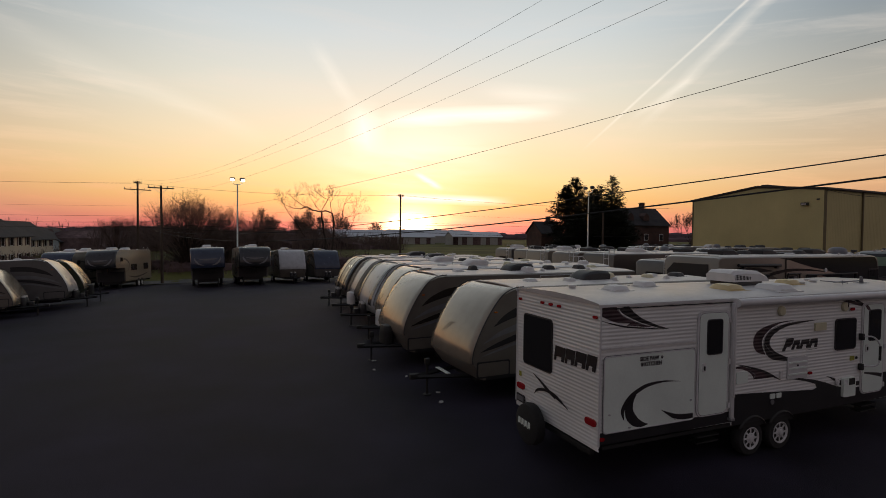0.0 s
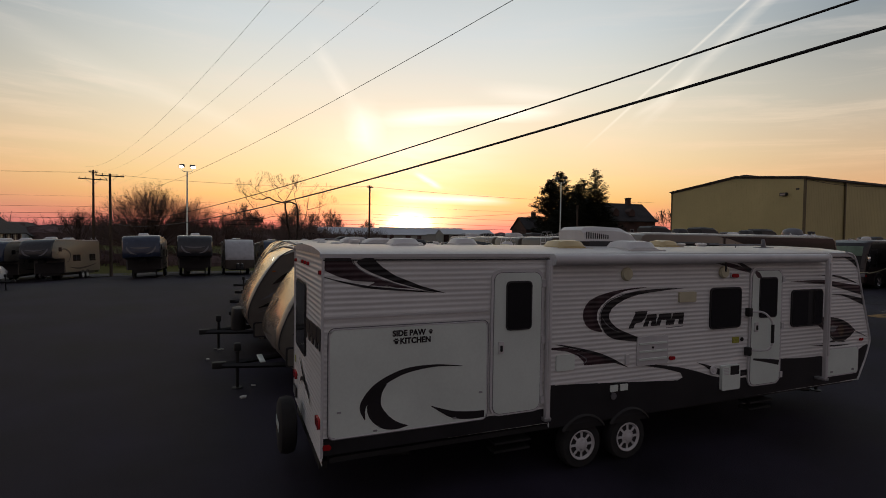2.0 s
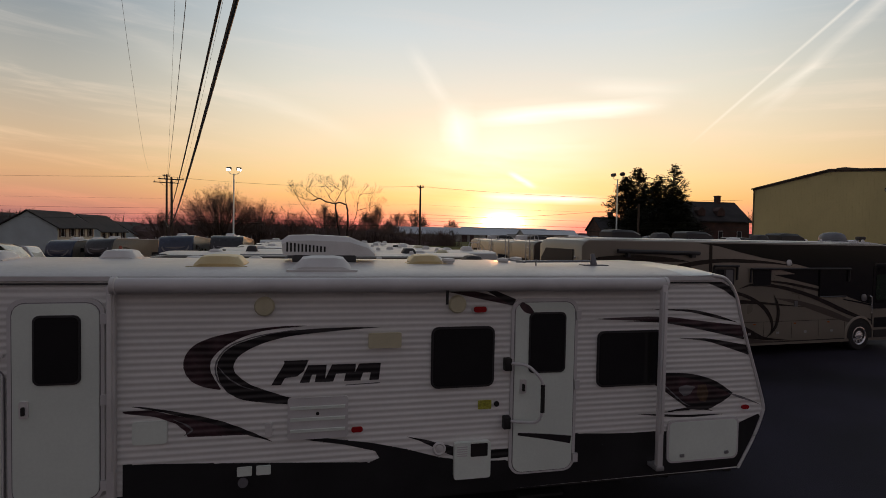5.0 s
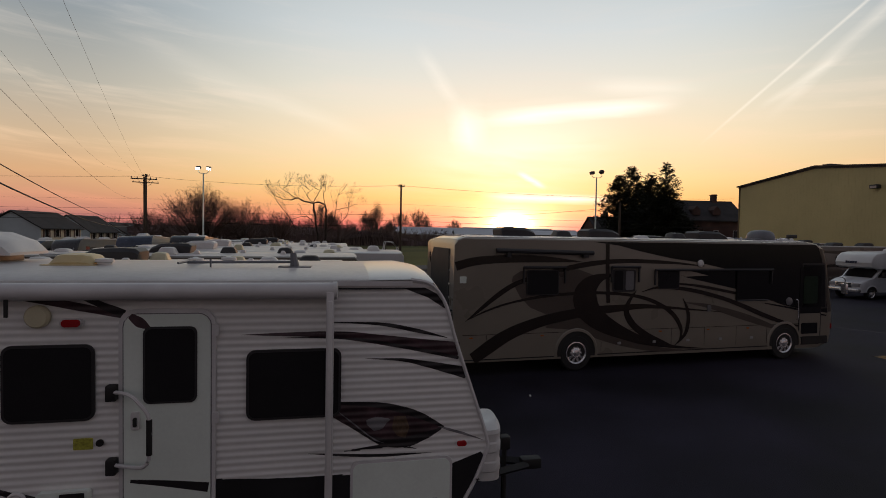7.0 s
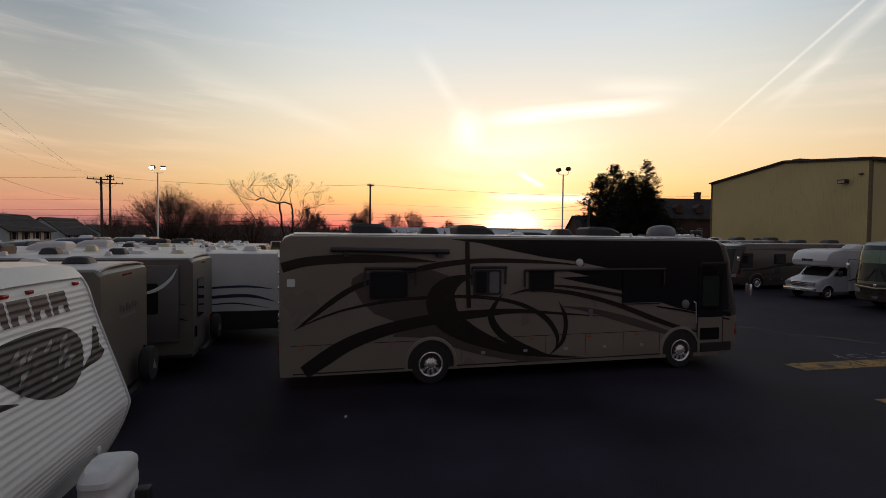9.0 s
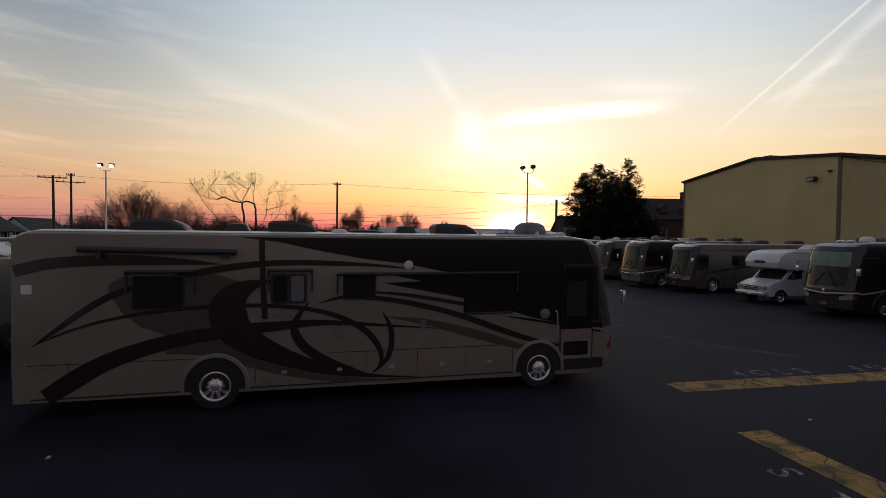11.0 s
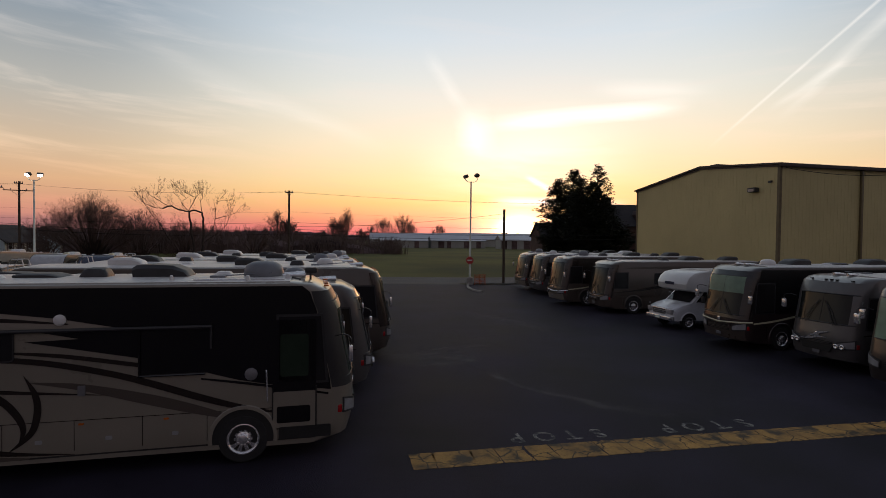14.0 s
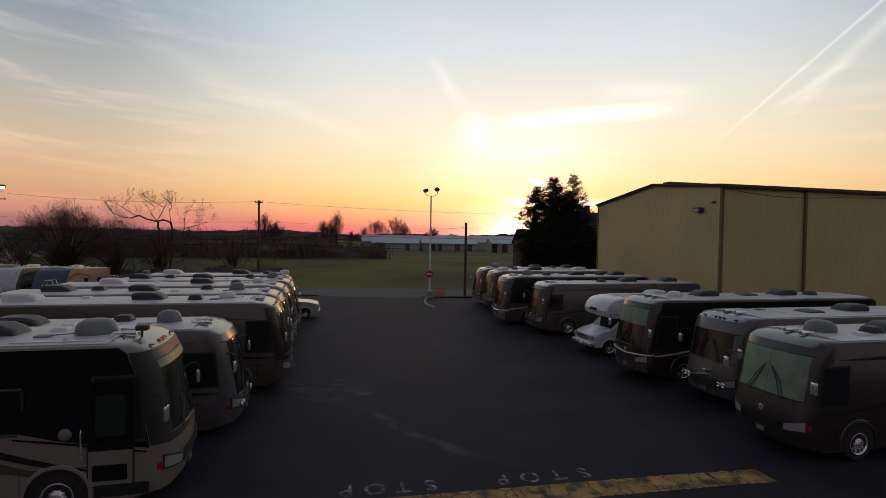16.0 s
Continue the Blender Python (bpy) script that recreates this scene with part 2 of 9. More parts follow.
M = {
    "asphalt": material("asphalt", (0.0214, 0.0182, 0.0300), 0.78, var=0.34, scale=0.35, fine=60, bump=0.5, spec=0.18),
    "road": material("road_asphalt", (0.075, 0.074, 0.075), 0.85, var=0.15, scale=0.3, fine=60, bump=0.3, spec=0.3),
    "scuff": material("worn_asphalt", (0.20, 0.185, 0.175), 0.9, var=0.35, scale=1.5, fine=40, spec=0.2),
    "line_yellow": material("worn_yellow_paint", (0.38, 0.20, 0.045), 0.8, var=0.32, scale=1.3, fine=26, second=(0.44, 0.25, 0.06)),
    "line_white": material("worn_white_paint", (0.30, 0.29, 0.26), 0.85, var=0.35, scale=3.0, fine=30),
    "grass": material("evening_grass", (0.085, 0.094, 0.02), 0.95, var=0.28, scale=0.05, fine=3, second=(0.115, 0.112, 0.03), spec=0.1),
    "siding": material("white_ribbed_siding", (0.76, 0.77, 0.75), 0.38, var=0.05, scale=0.8, fine=20, spec=0.4),
    "white_panel": material("white_smooth_panel", (0.74, 0.82, 0.76), 0.35, var=0.05, scale=0.9, fine=30),
    "gel_white": material("white_fibreglass", (0.62, 0.63, 0.62), 0.3, var=0.06, scale=0.8, fine=25, coat=0.2),
    "roof_white": material("white_roof_membrane", (0.52, 0.50, 0.49), 0.38, spec=0.6, var=0.12, scale=1.2, fine=18, bump=0.1),
    "black_skirt": material("black_skirt_metal", (0.016, 0.016, 0.018), 0.45, var=0.15, scale=2, fine=40),
    "decal_black": material("black_vinyl_graphic", (0.014, 0.012, 0.014), 0.5, var=0.1, scale=2, fine=50),
    "decal_plum": material("plum_vinyl_graphic", (0.050, 0.026, 0.032), 0.5, var=0.3, scale=5, fine=30),
    "decal_grey": material("grey_vinyl_graphic", (0.16, 0.16, 0.17), 0.35, var=0.1),
    "decal_blue": material("dark_blue_graphic", (0.02, 0.03, 0.07), 0.35, var=0.1),
    "glass": material("dark_tinted_glass", (0.018, 0.017, 0.018), 0.08, var=0.05, spec=0.55),
    "windshield": material("windshield_glass", (0.022, 0.032, 0.022), 0.06, var=0.15, scale=0.9, fine=6, spec=0.6),
    "screen_dark": material("dark_windshield_glass", (0.013, 0.015, 0.014), 0.10, var=0.15, scale=0.9, fine=6, spec=0.28),
    "curtain": material("pale_green_sun_shade", (0.155, 0.235, 0.17), 0.5, var=0.12),
    "gasket": material("black_window_frame", (0.02, 0.02, 0.022), 0.5, var=0.1),
    "rubber": material("black_tyre_rubber", (0.018, 0.018, 0.018), 0.85, var=0.2, scale=8),
    "chrome": material("polished_wheel_metal", (0.82, 0.82, 0.82), 0.2, metal=0.75, var=0.08, scale=9),
    "white_rim": material("white_steel_rim", (0.58, 0.58, 0.58), 0.45, var=0.1, scale=6),
    "steel": material("galvanised_steel", (0.42, 0.43, 0.44), 0.45, metal=0.7, var=0.14, scale=3),
    "frame_black": material("black_painted_steel", (0.012, 0.012, 0.012), 0.6, var=0.2, scale=4),
    "alu": material("white_aluminium", (0.62, 0.62, 0.62), 0.35, var=0.05),
    "cream": material("cream_plastic", (0.58, 0.55, 0.38), 0.45, var=0.06, scale=4),
    "cream_dim": material("brown_printed_figure", (0.10, 0.065, 0.04), 0.5, var=0.3, scale=9, fine=40),
    "yellow_dome": material("yellowed_plastic_dome", (0.62, 0.50, 0.26), 0.4, var=0.08),
    "white_plastic": material("white_plastic", (0.66, 0.66, 0.65), 0.45, var=0.06),
    "grey_plastic": material("grey_plastic", (0.16, 0.17, 0.19), 0.5, var=0.1),
    "dark_plastic": material("dark_plastic", (0.03, 0.03, 0.032), 0.5, var=0.15),
    "red_lens": material("red_lamp_lens", (0.35, 0.012, 0.015), 0.2, var=0.1),
    "amber_lens": material("amber_lamp_lens", (0.48, 0.12, 0.02), 0.25, var=0.1),
    "lamp_lens": material("clear_lamp_lens", (0.30, 0.30, 0.31), 0.12, var=0.1, spec=0.8),
    "tan": material("tan_coach_paint", (0.215, 0.192, 0.156), 0.28, var=0.06, scale=0.7, coat=0.4),
    "taupe": material("taupe_coach_paint", (0.080, 0.065, 0.054), 0.28, var=0.06, scale=0.7, coat=0.4),
    "brown": material("dark_brown_coach_paint", (0.022, 0.016, 0.013), 0.22, var=0.1, coat=0.4),
    "black_gloss": material("black_coach_paint", (0.008, 0.007, 0.008), 0.16, var=0.1, coat=0.4),
    "coach_grey": material("grey_coach_paint", (0.088, 0.083, 0.082), 0.3, var=0.06, coat=0.4),
    "coach_umber": material("dark_umber_coach_paint", (0.034, 0.028, 0.026), 0.3, var=0.1, coat=0.4),
    "coach_green": material("dark_green_coach_paint", (0.035, 0.045, 0.026), 0.3, var=0.1, coat=0.4),
    "coach_maroon": material("dark_maroon_coach_paint", (0.030, 0.020, 0.020), 0.3, var=0.1, coat=0.4),
    "coach_cream": material("cream_coach_paint", (0.135, 0.118, 0.098), 0.3, var=0.06, coat=0.4),
    "cap_tan": material("champagne_front_cap", (0.29, 0.245, 0.185), 0.24, metal=0.35, var=0.05, coat=0.6),
    "side_tan": material("beige_trailer_side", (0.14, 0.125, 0.105), 0.4, var=0.06),
    "side_grey": material("grey_trailer_side", (0.12, 0.115, 0.11), 0.4, var=0.06),
    "cap_blue": material("dark_blue_front_cap", (0.03, 0.042, 0.075), 0.25, var=0.1, coat=0.4),
    "cap_black": material("dark_grey_front_cap", (0.022, 0.024, 0.027), 0.25, var=0.1, coat=0.4),
    "cap_white": material("white_front_cap", (0.45, 0.46, 0.47), 0.28, var=0.06, coat=0.3),
    "van_white": material("white_van_paint", (0.62, 0.64, 0.67), 0.25, var=0.05, coat=0.4),
    "pole_wood": material("weathered_pole_wood", (0.085, 0.062, 0.045), 0.9, var=0.3, scale=4, fine=40, stretch=(3, 3, 0.3), bump=0.3),
    "wire": material("black_cable", (0.012, 0.012, 0.012), 0.6, var=0.1),
    "bark": material("grey_brown_bark", (0.050, 0.036, 0.028), 0.95, var=0.3, scale=3, fine=25),
    "twigs": material("bare_twigs", (0.12, 0.082, 0.068), 0.95, var=0.25, scale=0.5, fine=4),
    "needles": material("dark_evergreen_needles", (0.020, 0.024, 0.012), 0.9, var=0.35, scale=0.7, fine=8),
    "woods": material("bare_winter_woods", (0.13, 0.092, 0.09), 1.0, var=0.4, scale=0.06, fine=1.2, spec=0.0),
    "hill": material("far_wooded_hill", (0.13, 0.09, 0.10), 1.0, var=0.3, scale=0.006, fine=0.08, spec=0.0),
    "barn_yellow": material("yellow_ribbed_steel", (0.56, 0.49, 0.235), 0.55, var=0.06, scale=0.25, fine=6),
    "barn_trim": material("brown_steel_trim", (0.14, 0.11, 0.055), 0.55, var=0.1),
    "barn_roof": material("brown_steel_roof", (0.05, 0.038, 0.032), 0.55, var=0.15),
    "shingle": material("dark_shingles", (0.030, 0.027, 0.029), 0.95, var=0.25, scale=0.6, fine=14, bump=0.2),
    "vinyl_blue": material("pale_blue_vinyl_siding", (0.48, 0.56, 0.60), 0.6, var=0.06, scale=0.5),
    "vinyl_cream": material("cream_vinyl_siding", (0.52, 0.46, 0.37), 0.6, var=0.06, scale=0.5),
    "shutter": material("brown_shutters", (0.07, 0.03, 0.025), 0.7, var=0.1),
    "old_brick": material("old_brick_wall", (0.075, 0.042, 0.035), 0.9, var=0.25, scale=0.5, fine=16),
    "shed_wall": material("grey_white_shed_wall", (0.34, 0.34, 0.32), 0.7, var=0.12, scale=0.1, fine=2),
    "shed_roof": material("pale_shed_roof", (0.45, 0.46, 0.50), 0.45, metal=0.3, var=0.1, scale=0.05),
    "sign_red": material("red_sign_face", (0.42, 0.02, 0.02), 0.45, var=0.1),
    "orange": material("orange_plastic_mesh", (0.50, 0.10, 0.03), 0.6, var=0.15),
    "concrete": material("pale_concrete", (0.33, 0.31, 0.28), 0.9, var=0.2, scale=2, fine=30, bump=0.2),
    "lamp_lit": material("lit_floodlight_glass", (0.8, 0.8, 0.75), 0.3, emit=((1.0, 0.93, 0.72), 14.0)),
    "sticker": material("yellow_green_sticker", (0.36, 0.36, 0.05), 0.5, var=0.2, scale=30),
    "litter": material("pale_paper_scrap", (0.5, 0.5, 0.48), 0.8, var=0.1),
    "car_dark": material("dark_car_paint", (0.03, 0.032, 0.036), 0.25, var=0.1, coat=0.4),
    "car_silver": material("silver_car_paint", (0.42, 0.43, 0.45), 0.3, metal=0.4, var=0.05, coat=0.4),
}


M["windshield"].node_tree.nodes["Principled BSDF"].inputs["Specular Tint"].default_value = (0.72, 1.0, 0.74, 1)


def fade_scuff():
    """Dust lets the asphalt show through by its own thickness and a broken noise."""
    nt = M["scuff"].node_tree
    p = nt.nodes["Principled BSDF"]
    at, nz, mr, mu = (nt.nodes.new(k) for k in ("ShaderNodeAttribute", "ShaderNodeTexNoise", "ShaderNodeMapRange", "ShaderNodeMath"))
    at.attribute_name = "dust"
    nz.inputs["Scale"].default_value, nz.inputs["Detail"].default_value = 2.1, 8
    mr.inputs[1].default_value, mr.inputs[2].default_value = 0.38, 0.72
    mu.operation = "MULTIPLY"
    nt.links.new(nt.nodes.new("ShaderNodeTexCoord").outputs["Object"], nz.inputs["Vector"])
    nt.links.new(nz.outputs["Fac"], mr.inputs[0])
    nt.links.new(mr.outputs[0], mu.inputs[0])
    nt.links.new(at.outputs["Fac"], mu.inputs[1])
    nt.links.new(mu.outputs[0], p.inputs["Alpha"])


fade_scuff()


def crack_yellow():
    """Traffic paint worn through along cracks and in patches."""
    nt = M["line_yellow"].node_tree
    p = nt.nodes["Principled BSDF"]
    tc, vo, nz, mx, ra, rb, mu = (nt.nodes.new(k) for k in ("ShaderNodeTexCoord", "ShaderNodeTexVoronoi", "ShaderNodeTexNoise", "ShaderNodeMix", "ShaderNodeMapRange", "ShaderNodeMapRange", "ShaderNodeMath"))
    vo.feature = "DISTANCE_TO_EDGE"
    vo.inputs["Scale"].default_value = 1.7
    nz.inputs["Scale"].default_value, nz.inputs["Detail"].default_value = 2.2, 7
    nt.links.new(tc.outputs["Object"], nz.inputs["Vector"])
    ad = nt.nodes.new("ShaderNodeVectorMath")
    ad.operation = "MULTIPLY_ADD"
    nt.links.new(nz.outputs["Color"], ad.inputs[0])
    ad.inputs[1].default_value = (0.35, 0.35, 0.35)
    nt.links.new(tc.outputs["Object"], ad.inputs[2])
    nt.links.new(ad.outputs[0], vo.inputs["Vector"])
    ra.inputs[1].default_value, ra.inputs[2].default_value = 0.006, 0.035
    rb.inputs[1].default_value, rb.inputs[2].default_value = 0.36, 0.50
    nt.links.new(vo.outputs["Distance"], ra.inputs[0])
    nt.links.new(nz.outputs["Fac"], rb.inputs[0])
    mu.operation = "MULTIPLY"
    nt.links.new(ra.outputs[0], mu.inputs[0])
    nt.links.new(rb.outputs[0], mu.inputs[1])
    old = p.inputs["Base Color"].links[0].from_socket
    mx.data_type = "RGBA"
    nt.links.new(mu.outputs[0], mx.inputs[0])
    mx.inputs[6].default_value = (0.05, 0.036, 0.018, 1)
    nt.links.new(old, mx.inputs[7])
    nt.links.new(mx.outputs[2], p.inputs["Base Color"])



def wear_white():
    """Painted letters scrubbed thin by tyres: the asphalt shows through in patches."""
    nt = M["line_white"].node_tree
    p = nt.nodes["Principled BSDF"]
    tc, nz, mr, mx = (nt.nodes.new(k) for k in ("ShaderNodeTexCoord", "ShaderNodeTexNoise", "ShaderNodeMapRange", "ShaderNodeMix"))
    nz.inputs["Scale"].default_value, nz.inputs["Detail"].default_value, nz.inputs["Roughness"].default_value = 5.5, 7, 0.7
    mr.inputs[1].default_value, mr.inputs[2].default_value = 0.44, 0.60
    nt.links.new(tc.outputs["Object"], nz.inputs["Vector"])
    nt.links.new(nz.outputs["Fac"], mr.inputs[0])
    old = p.inputs["Base Color"].links[0].from_socket
    mx.data_type = "RGBA"
    nt.links.new(mr.outputs[0], mx.inputs[0])
    mx.inputs[6].default_value = (0.03, 0.028, 0.036, 1)
    nt.links.new(old, mx.inputs[7])
    nt.links.new(mx.outputs[2], p.inputs["Base Color"])


wear_white()

crack_yellow()

# ---- mesh helpers ----
class Geo:
    """Vertices and faces gathered by the shapes below."""

    def __init__(self):
        self.v, self.f = [], []

    def add(self, verts, faces):
        k = len(self.v)
        self.v += [tuple(p) for p in verts]
        self.f += [tuple(i + k for i in fc) for fc in faces]
        return self

    def box(self, x0, x1, y0, y1, z0, z1, c=0.0):
        """A box, with its edges cut back by c."""
        if c <= 0:
            return self.add([(x, y, z) for x in (x0, x1) for y in (y0, y1) for z in (z0, z1)],
                            [(0, 1, 3, 2), (4, 6, 7, 5), (0, 4, 5, 1), (2, 3, 7, 6), (0, 2, 6, 4), (1, 5, 7, 3)])
        bm = bmesh.new()
        bmesh.ops.create_cube(bm, size=1)
        for w in bm.verts:
            w.co = ((x0 + x1) / 2 + w.co.x * (x1 - x0), (y0 + y1) / 2 + w.co.y * (y1 - y0), (z0 + z1) / 2 + w.co.z * (z1 - z0))
        bmesh.ops.bevel(bm, geom=bm.edges[:], offset=c, segments=2, affect="EDGES", profile=0.5)
        bm.verts.index_update()
        self.add([w.co[:] for w in bm.verts], [[w.index for w in fc.verts] for fc in bm.faces])
        bm.free()
        return self

    def prism(self, poly, y0, y1, axis="y"):
        """A polygon in x, z (or x, y for axis z; y, z for axis x) drawn out along the axis."""
        n = len(poly)
        put = {"y": lambda a, b, t: (a, t, b), "z": lambda a, b, t: (a, b, t), "x": lambda a, b, t: (t, a, b)}[axis]
        vs = [put(a, b, y0) for a, b in poly] + [put(a, b, y1) for a, b in poly]
        return self.add(vs, [tuple(range(n)), tuple(range(2 * n - 1, n - 1, -1))] + [(i, i + n, (i + 1) % n + n, (i + 1) % n) for i in range(n)])

    def loft(self, rings, caps=True, closed=True):
        n = len(rings[0])
        k = n if closed else n - 1
        fs = [(r * n + i, r * n + (i + 1) % n, (r + 1) * n + (i + 1) % n, (r + 1) * n + i) for r in range(len(rings) - 1) for i in range(k)]
        if caps and closed:
            fs += [tuple(range(n - 1, -1, -1)), tuple(range((len(rings) - 1) * n, len(rings) * n))]
        return self.add([p for r in rings for p in r], fs)

    def tube(self, pts, r, n=6, r1=None):
        pts = [Vector(p) for p in pts]
        rings = []
        for i, p in enumerate(pts):
            d = (pts[min(i + 1, len(pts) - 1)] - pts[max(i - 1, 0)]).normalized()
            a = d.cross(Vector((0, 0, 1)) if abs(d.z) < 0.9 else Vector((1, 0, 0))).normalized()
            b = d.cross(a)
            q = r if r1 is None else r + (r1 - r) * i / (len(pts) - 1)
            rings.append([p + (a * math.cos(t) + b * math.sin(t)) * q for t in (2 * math.pi * j / n for j in range(n))])
        return self.loft(rings)

    def disc(self, c, axis, profile, n=28, caps=True):
        """Turned body: profile of (radius, distance along the axis)."""
        rings = []
        for r, t in profile:
            ring = []
            for j in range(n):
                a = 2 * math.pi * j / n
                u, w = r * math.cos(a), r * math.sin(a)
                ring.append({"x": (c[0] + t, c[1] + u, c[2] + w), "y": (c[0] + u, c[1] + t, c[2] + w), "z": (c[0] + u, c[1] + w, c[2] + t)}[axis])
            rings.append(ring)
        return self.loft(rings, caps=caps)

    def flip_x(self):
        self.v = [(-x, y, z) for x, y, z in self.v]
        self.f = [tuple(reversed(f)) for f in self.f]
        return self


def part(name, geo, mat, parent=None, label="", smooth=35, bevel=0.0, weld=False):
    """One mesh object, under a thing or a part."""
    me = bpy.data.meshes.new(name)
    me.from_pydata(geo.v, [], geo.f)
    bm = bmesh.new()
    bm.from_mesh(me)
    if weld:
        bmesh.ops.remove_doubles(bm, verts=bm.verts[:], dist=0.0004)
    bmesh.ops.recalc_face_normals(bm, faces=bm.faces[:])
    if bevel:
        es = [e for e in bm.edges if len(e.link_faces) == 2 and e.calc_face_angle(0) > 0.5]
        bmesh.ops.bevel(bm, geom=es, offset=bevel, segments=2, affect="EDGES", profile=0.5)
    bm.to_mesh(me)
    bm.free()
    if smooth:
        me.polygons.foreach_set("use_smooth", [True] * len(me.polygons))
        me.set_sharp_from_angle(angle=radians(smooth))
    me.materials.append(M[mat] if isinstance(mat, str) else mat)
    ob = new(name, me)
    if parent is not None:
        ob.parent = parent
    if label:
        ob["label"] = label
    return ob


def thing(name, label, category, m=None, group="", kind=""):
    e = new(name)
    e.empty_display_size = 0.3
    if m is not None:
        e.matrix_world = m
    return tagged(e, label, category, group, kind)


def spline(pts, k=7):
    """Catmull-Rom through tuples of any length."""
    out = []
    P = [pts[0]] + list(pts) + [pts[-1]]
    for i in range(1, len(P) - 2):
        for j in range(k):
            t = j / k
            out.append(tuple(0.5 * (2 * b + (c - a) * t + (2 * a - 5 * b + 4 * c - d) * t * t + (3 * b - a - 3 * c + d) * t ** 3)
                             for a, b, c, d in zip(P[i - 1], P[i], P[i + 1], P[i + 2])))
    out.append(tuple(pts[-1]))
    return out


def swoosh(pts):
    """Outline of a tapering band: control points of x, z, width."""
    s = spline(pts)
    up, lo = [], []
    for i, (x, z, w) in enumerate(s):
        a, b = s[max(0, i - 1)], s[min(len(s) - 1, i + 1)]
        dx, dz = b[0] - a[0], b[1] - a[1]
        q = math.hypot(dx, dz) or 1
        w = max(w, 0.002)
        up.append((x - dz / q * w / 2, z + dx / q * w / 2))
        lo.append((x + dz / q * w / 2, z - dx / q * w / 2))
    return up, lo


def scan(poly, yf, step=0.011, x_of=None):
    """A flat outline in x, z laid on a ribbed wall: thin level strips at y = yf(z)."""
    g = Geo()

    def cuts(z):
        xs = []
        n = len(poly)
        for i in range(n):
            (xa, za), (xb, zb) = poly[i], poly[(i + 1) % n]
            if (za <= z) != (zb <= z):
                xs.append(xa + (z - za) / (zb - za) * (xb - xa))
        return sorted(xs)

    z0, z1 = min(p[1] for p in poly), max(p[1] for p in poly)
    a = z0
    while a < z1 - 1e-6:
        b = min(z1, (math.floor(a / step + 1e-6) + 1) * step)
        lo, hi = cuts(a + 1e-5), cuts(b - 1e-5)
        if len(lo) != len(hi):
            lo = hi = cuts((a + b) / 2)
        for i in range(0, len(lo) - 1, 2):
            g.add([(lo[i], yf(a), a), (lo[i + 1], yf(a), a), (hi[i + 1], yf(b), b), (hi[i], yf(b), b)], [(0, 1, 2, 3)])
        a = b
    return g


def strip(up, lo, y):
    """A flat band between two outlines, in the plane y."""
    n = len(up)
    return Geo().add([(x, y, z) for x, z in up] + [(x, y, z) for x, z in lo], [(i, i + 1, n + i + 1, n + i) for i in range(n - 1)])


def rounded(x0, x1, z0, z1, r, k=4):
    out = []
    for cx, cz, a in ((x1 - r, z1 - r, 0), (x0 + r, z1 - r, 90), (x0 + r, z0 + r, 180), (x1 - r, z0 + r, 270)):
        out += [(cx + r * math.cos(radians(a + 90 * i / k)), cz + r * math.sin(radians(a + 90 * i / k))) for i in range(k + 1)]
    return out


def side_panel(x0, x1, z0, z1, y, out, depth=0.012, r=0.05):
    """A panel with round corners, proud of a wall in the plane y; out is -1 or 1."""
    return Geo().prism(rounded(x0, x1, z0, z1, r), y - out * 0.004, y + out * depth)


def end_panel(y0, y1, z0, z1, x, out, depth=0.012, r=0.05):
    return Geo().prism(rounded(y0, y1, z0, z1, r), x - out * 0.004, x + out * depth, "x")


def window(parent, x0, x1, z0, z1, y, out, r=0.07, name="window"):
    w = part(name, side_panel(x0, x1, z0, z1, y, out, 0.016, r), "gasket", parent)
    part("pane", side_panel(x0 + 0.025, x1 - 0.025, z0 + 0.025, z1 - 0.025, y + out * 0.016, out, 0.005, max(0.02, r - 0.02)), "glass", w)
    return w


def end_window(parent, y0, y1, z0, z1, x, out, r=0.07):
    w = part("window", end_panel(y0, y1, z0, z1, x, out, 0.016, r), "gasket", parent)
    part("pane", end_panel(y0 + 0.025, y1 - 0.025, z0 + 0.025, z1 - 0.025, x + out * 0.016, out, 0.005, max(0.02, r - 0.02)), "glass", w)
    return w


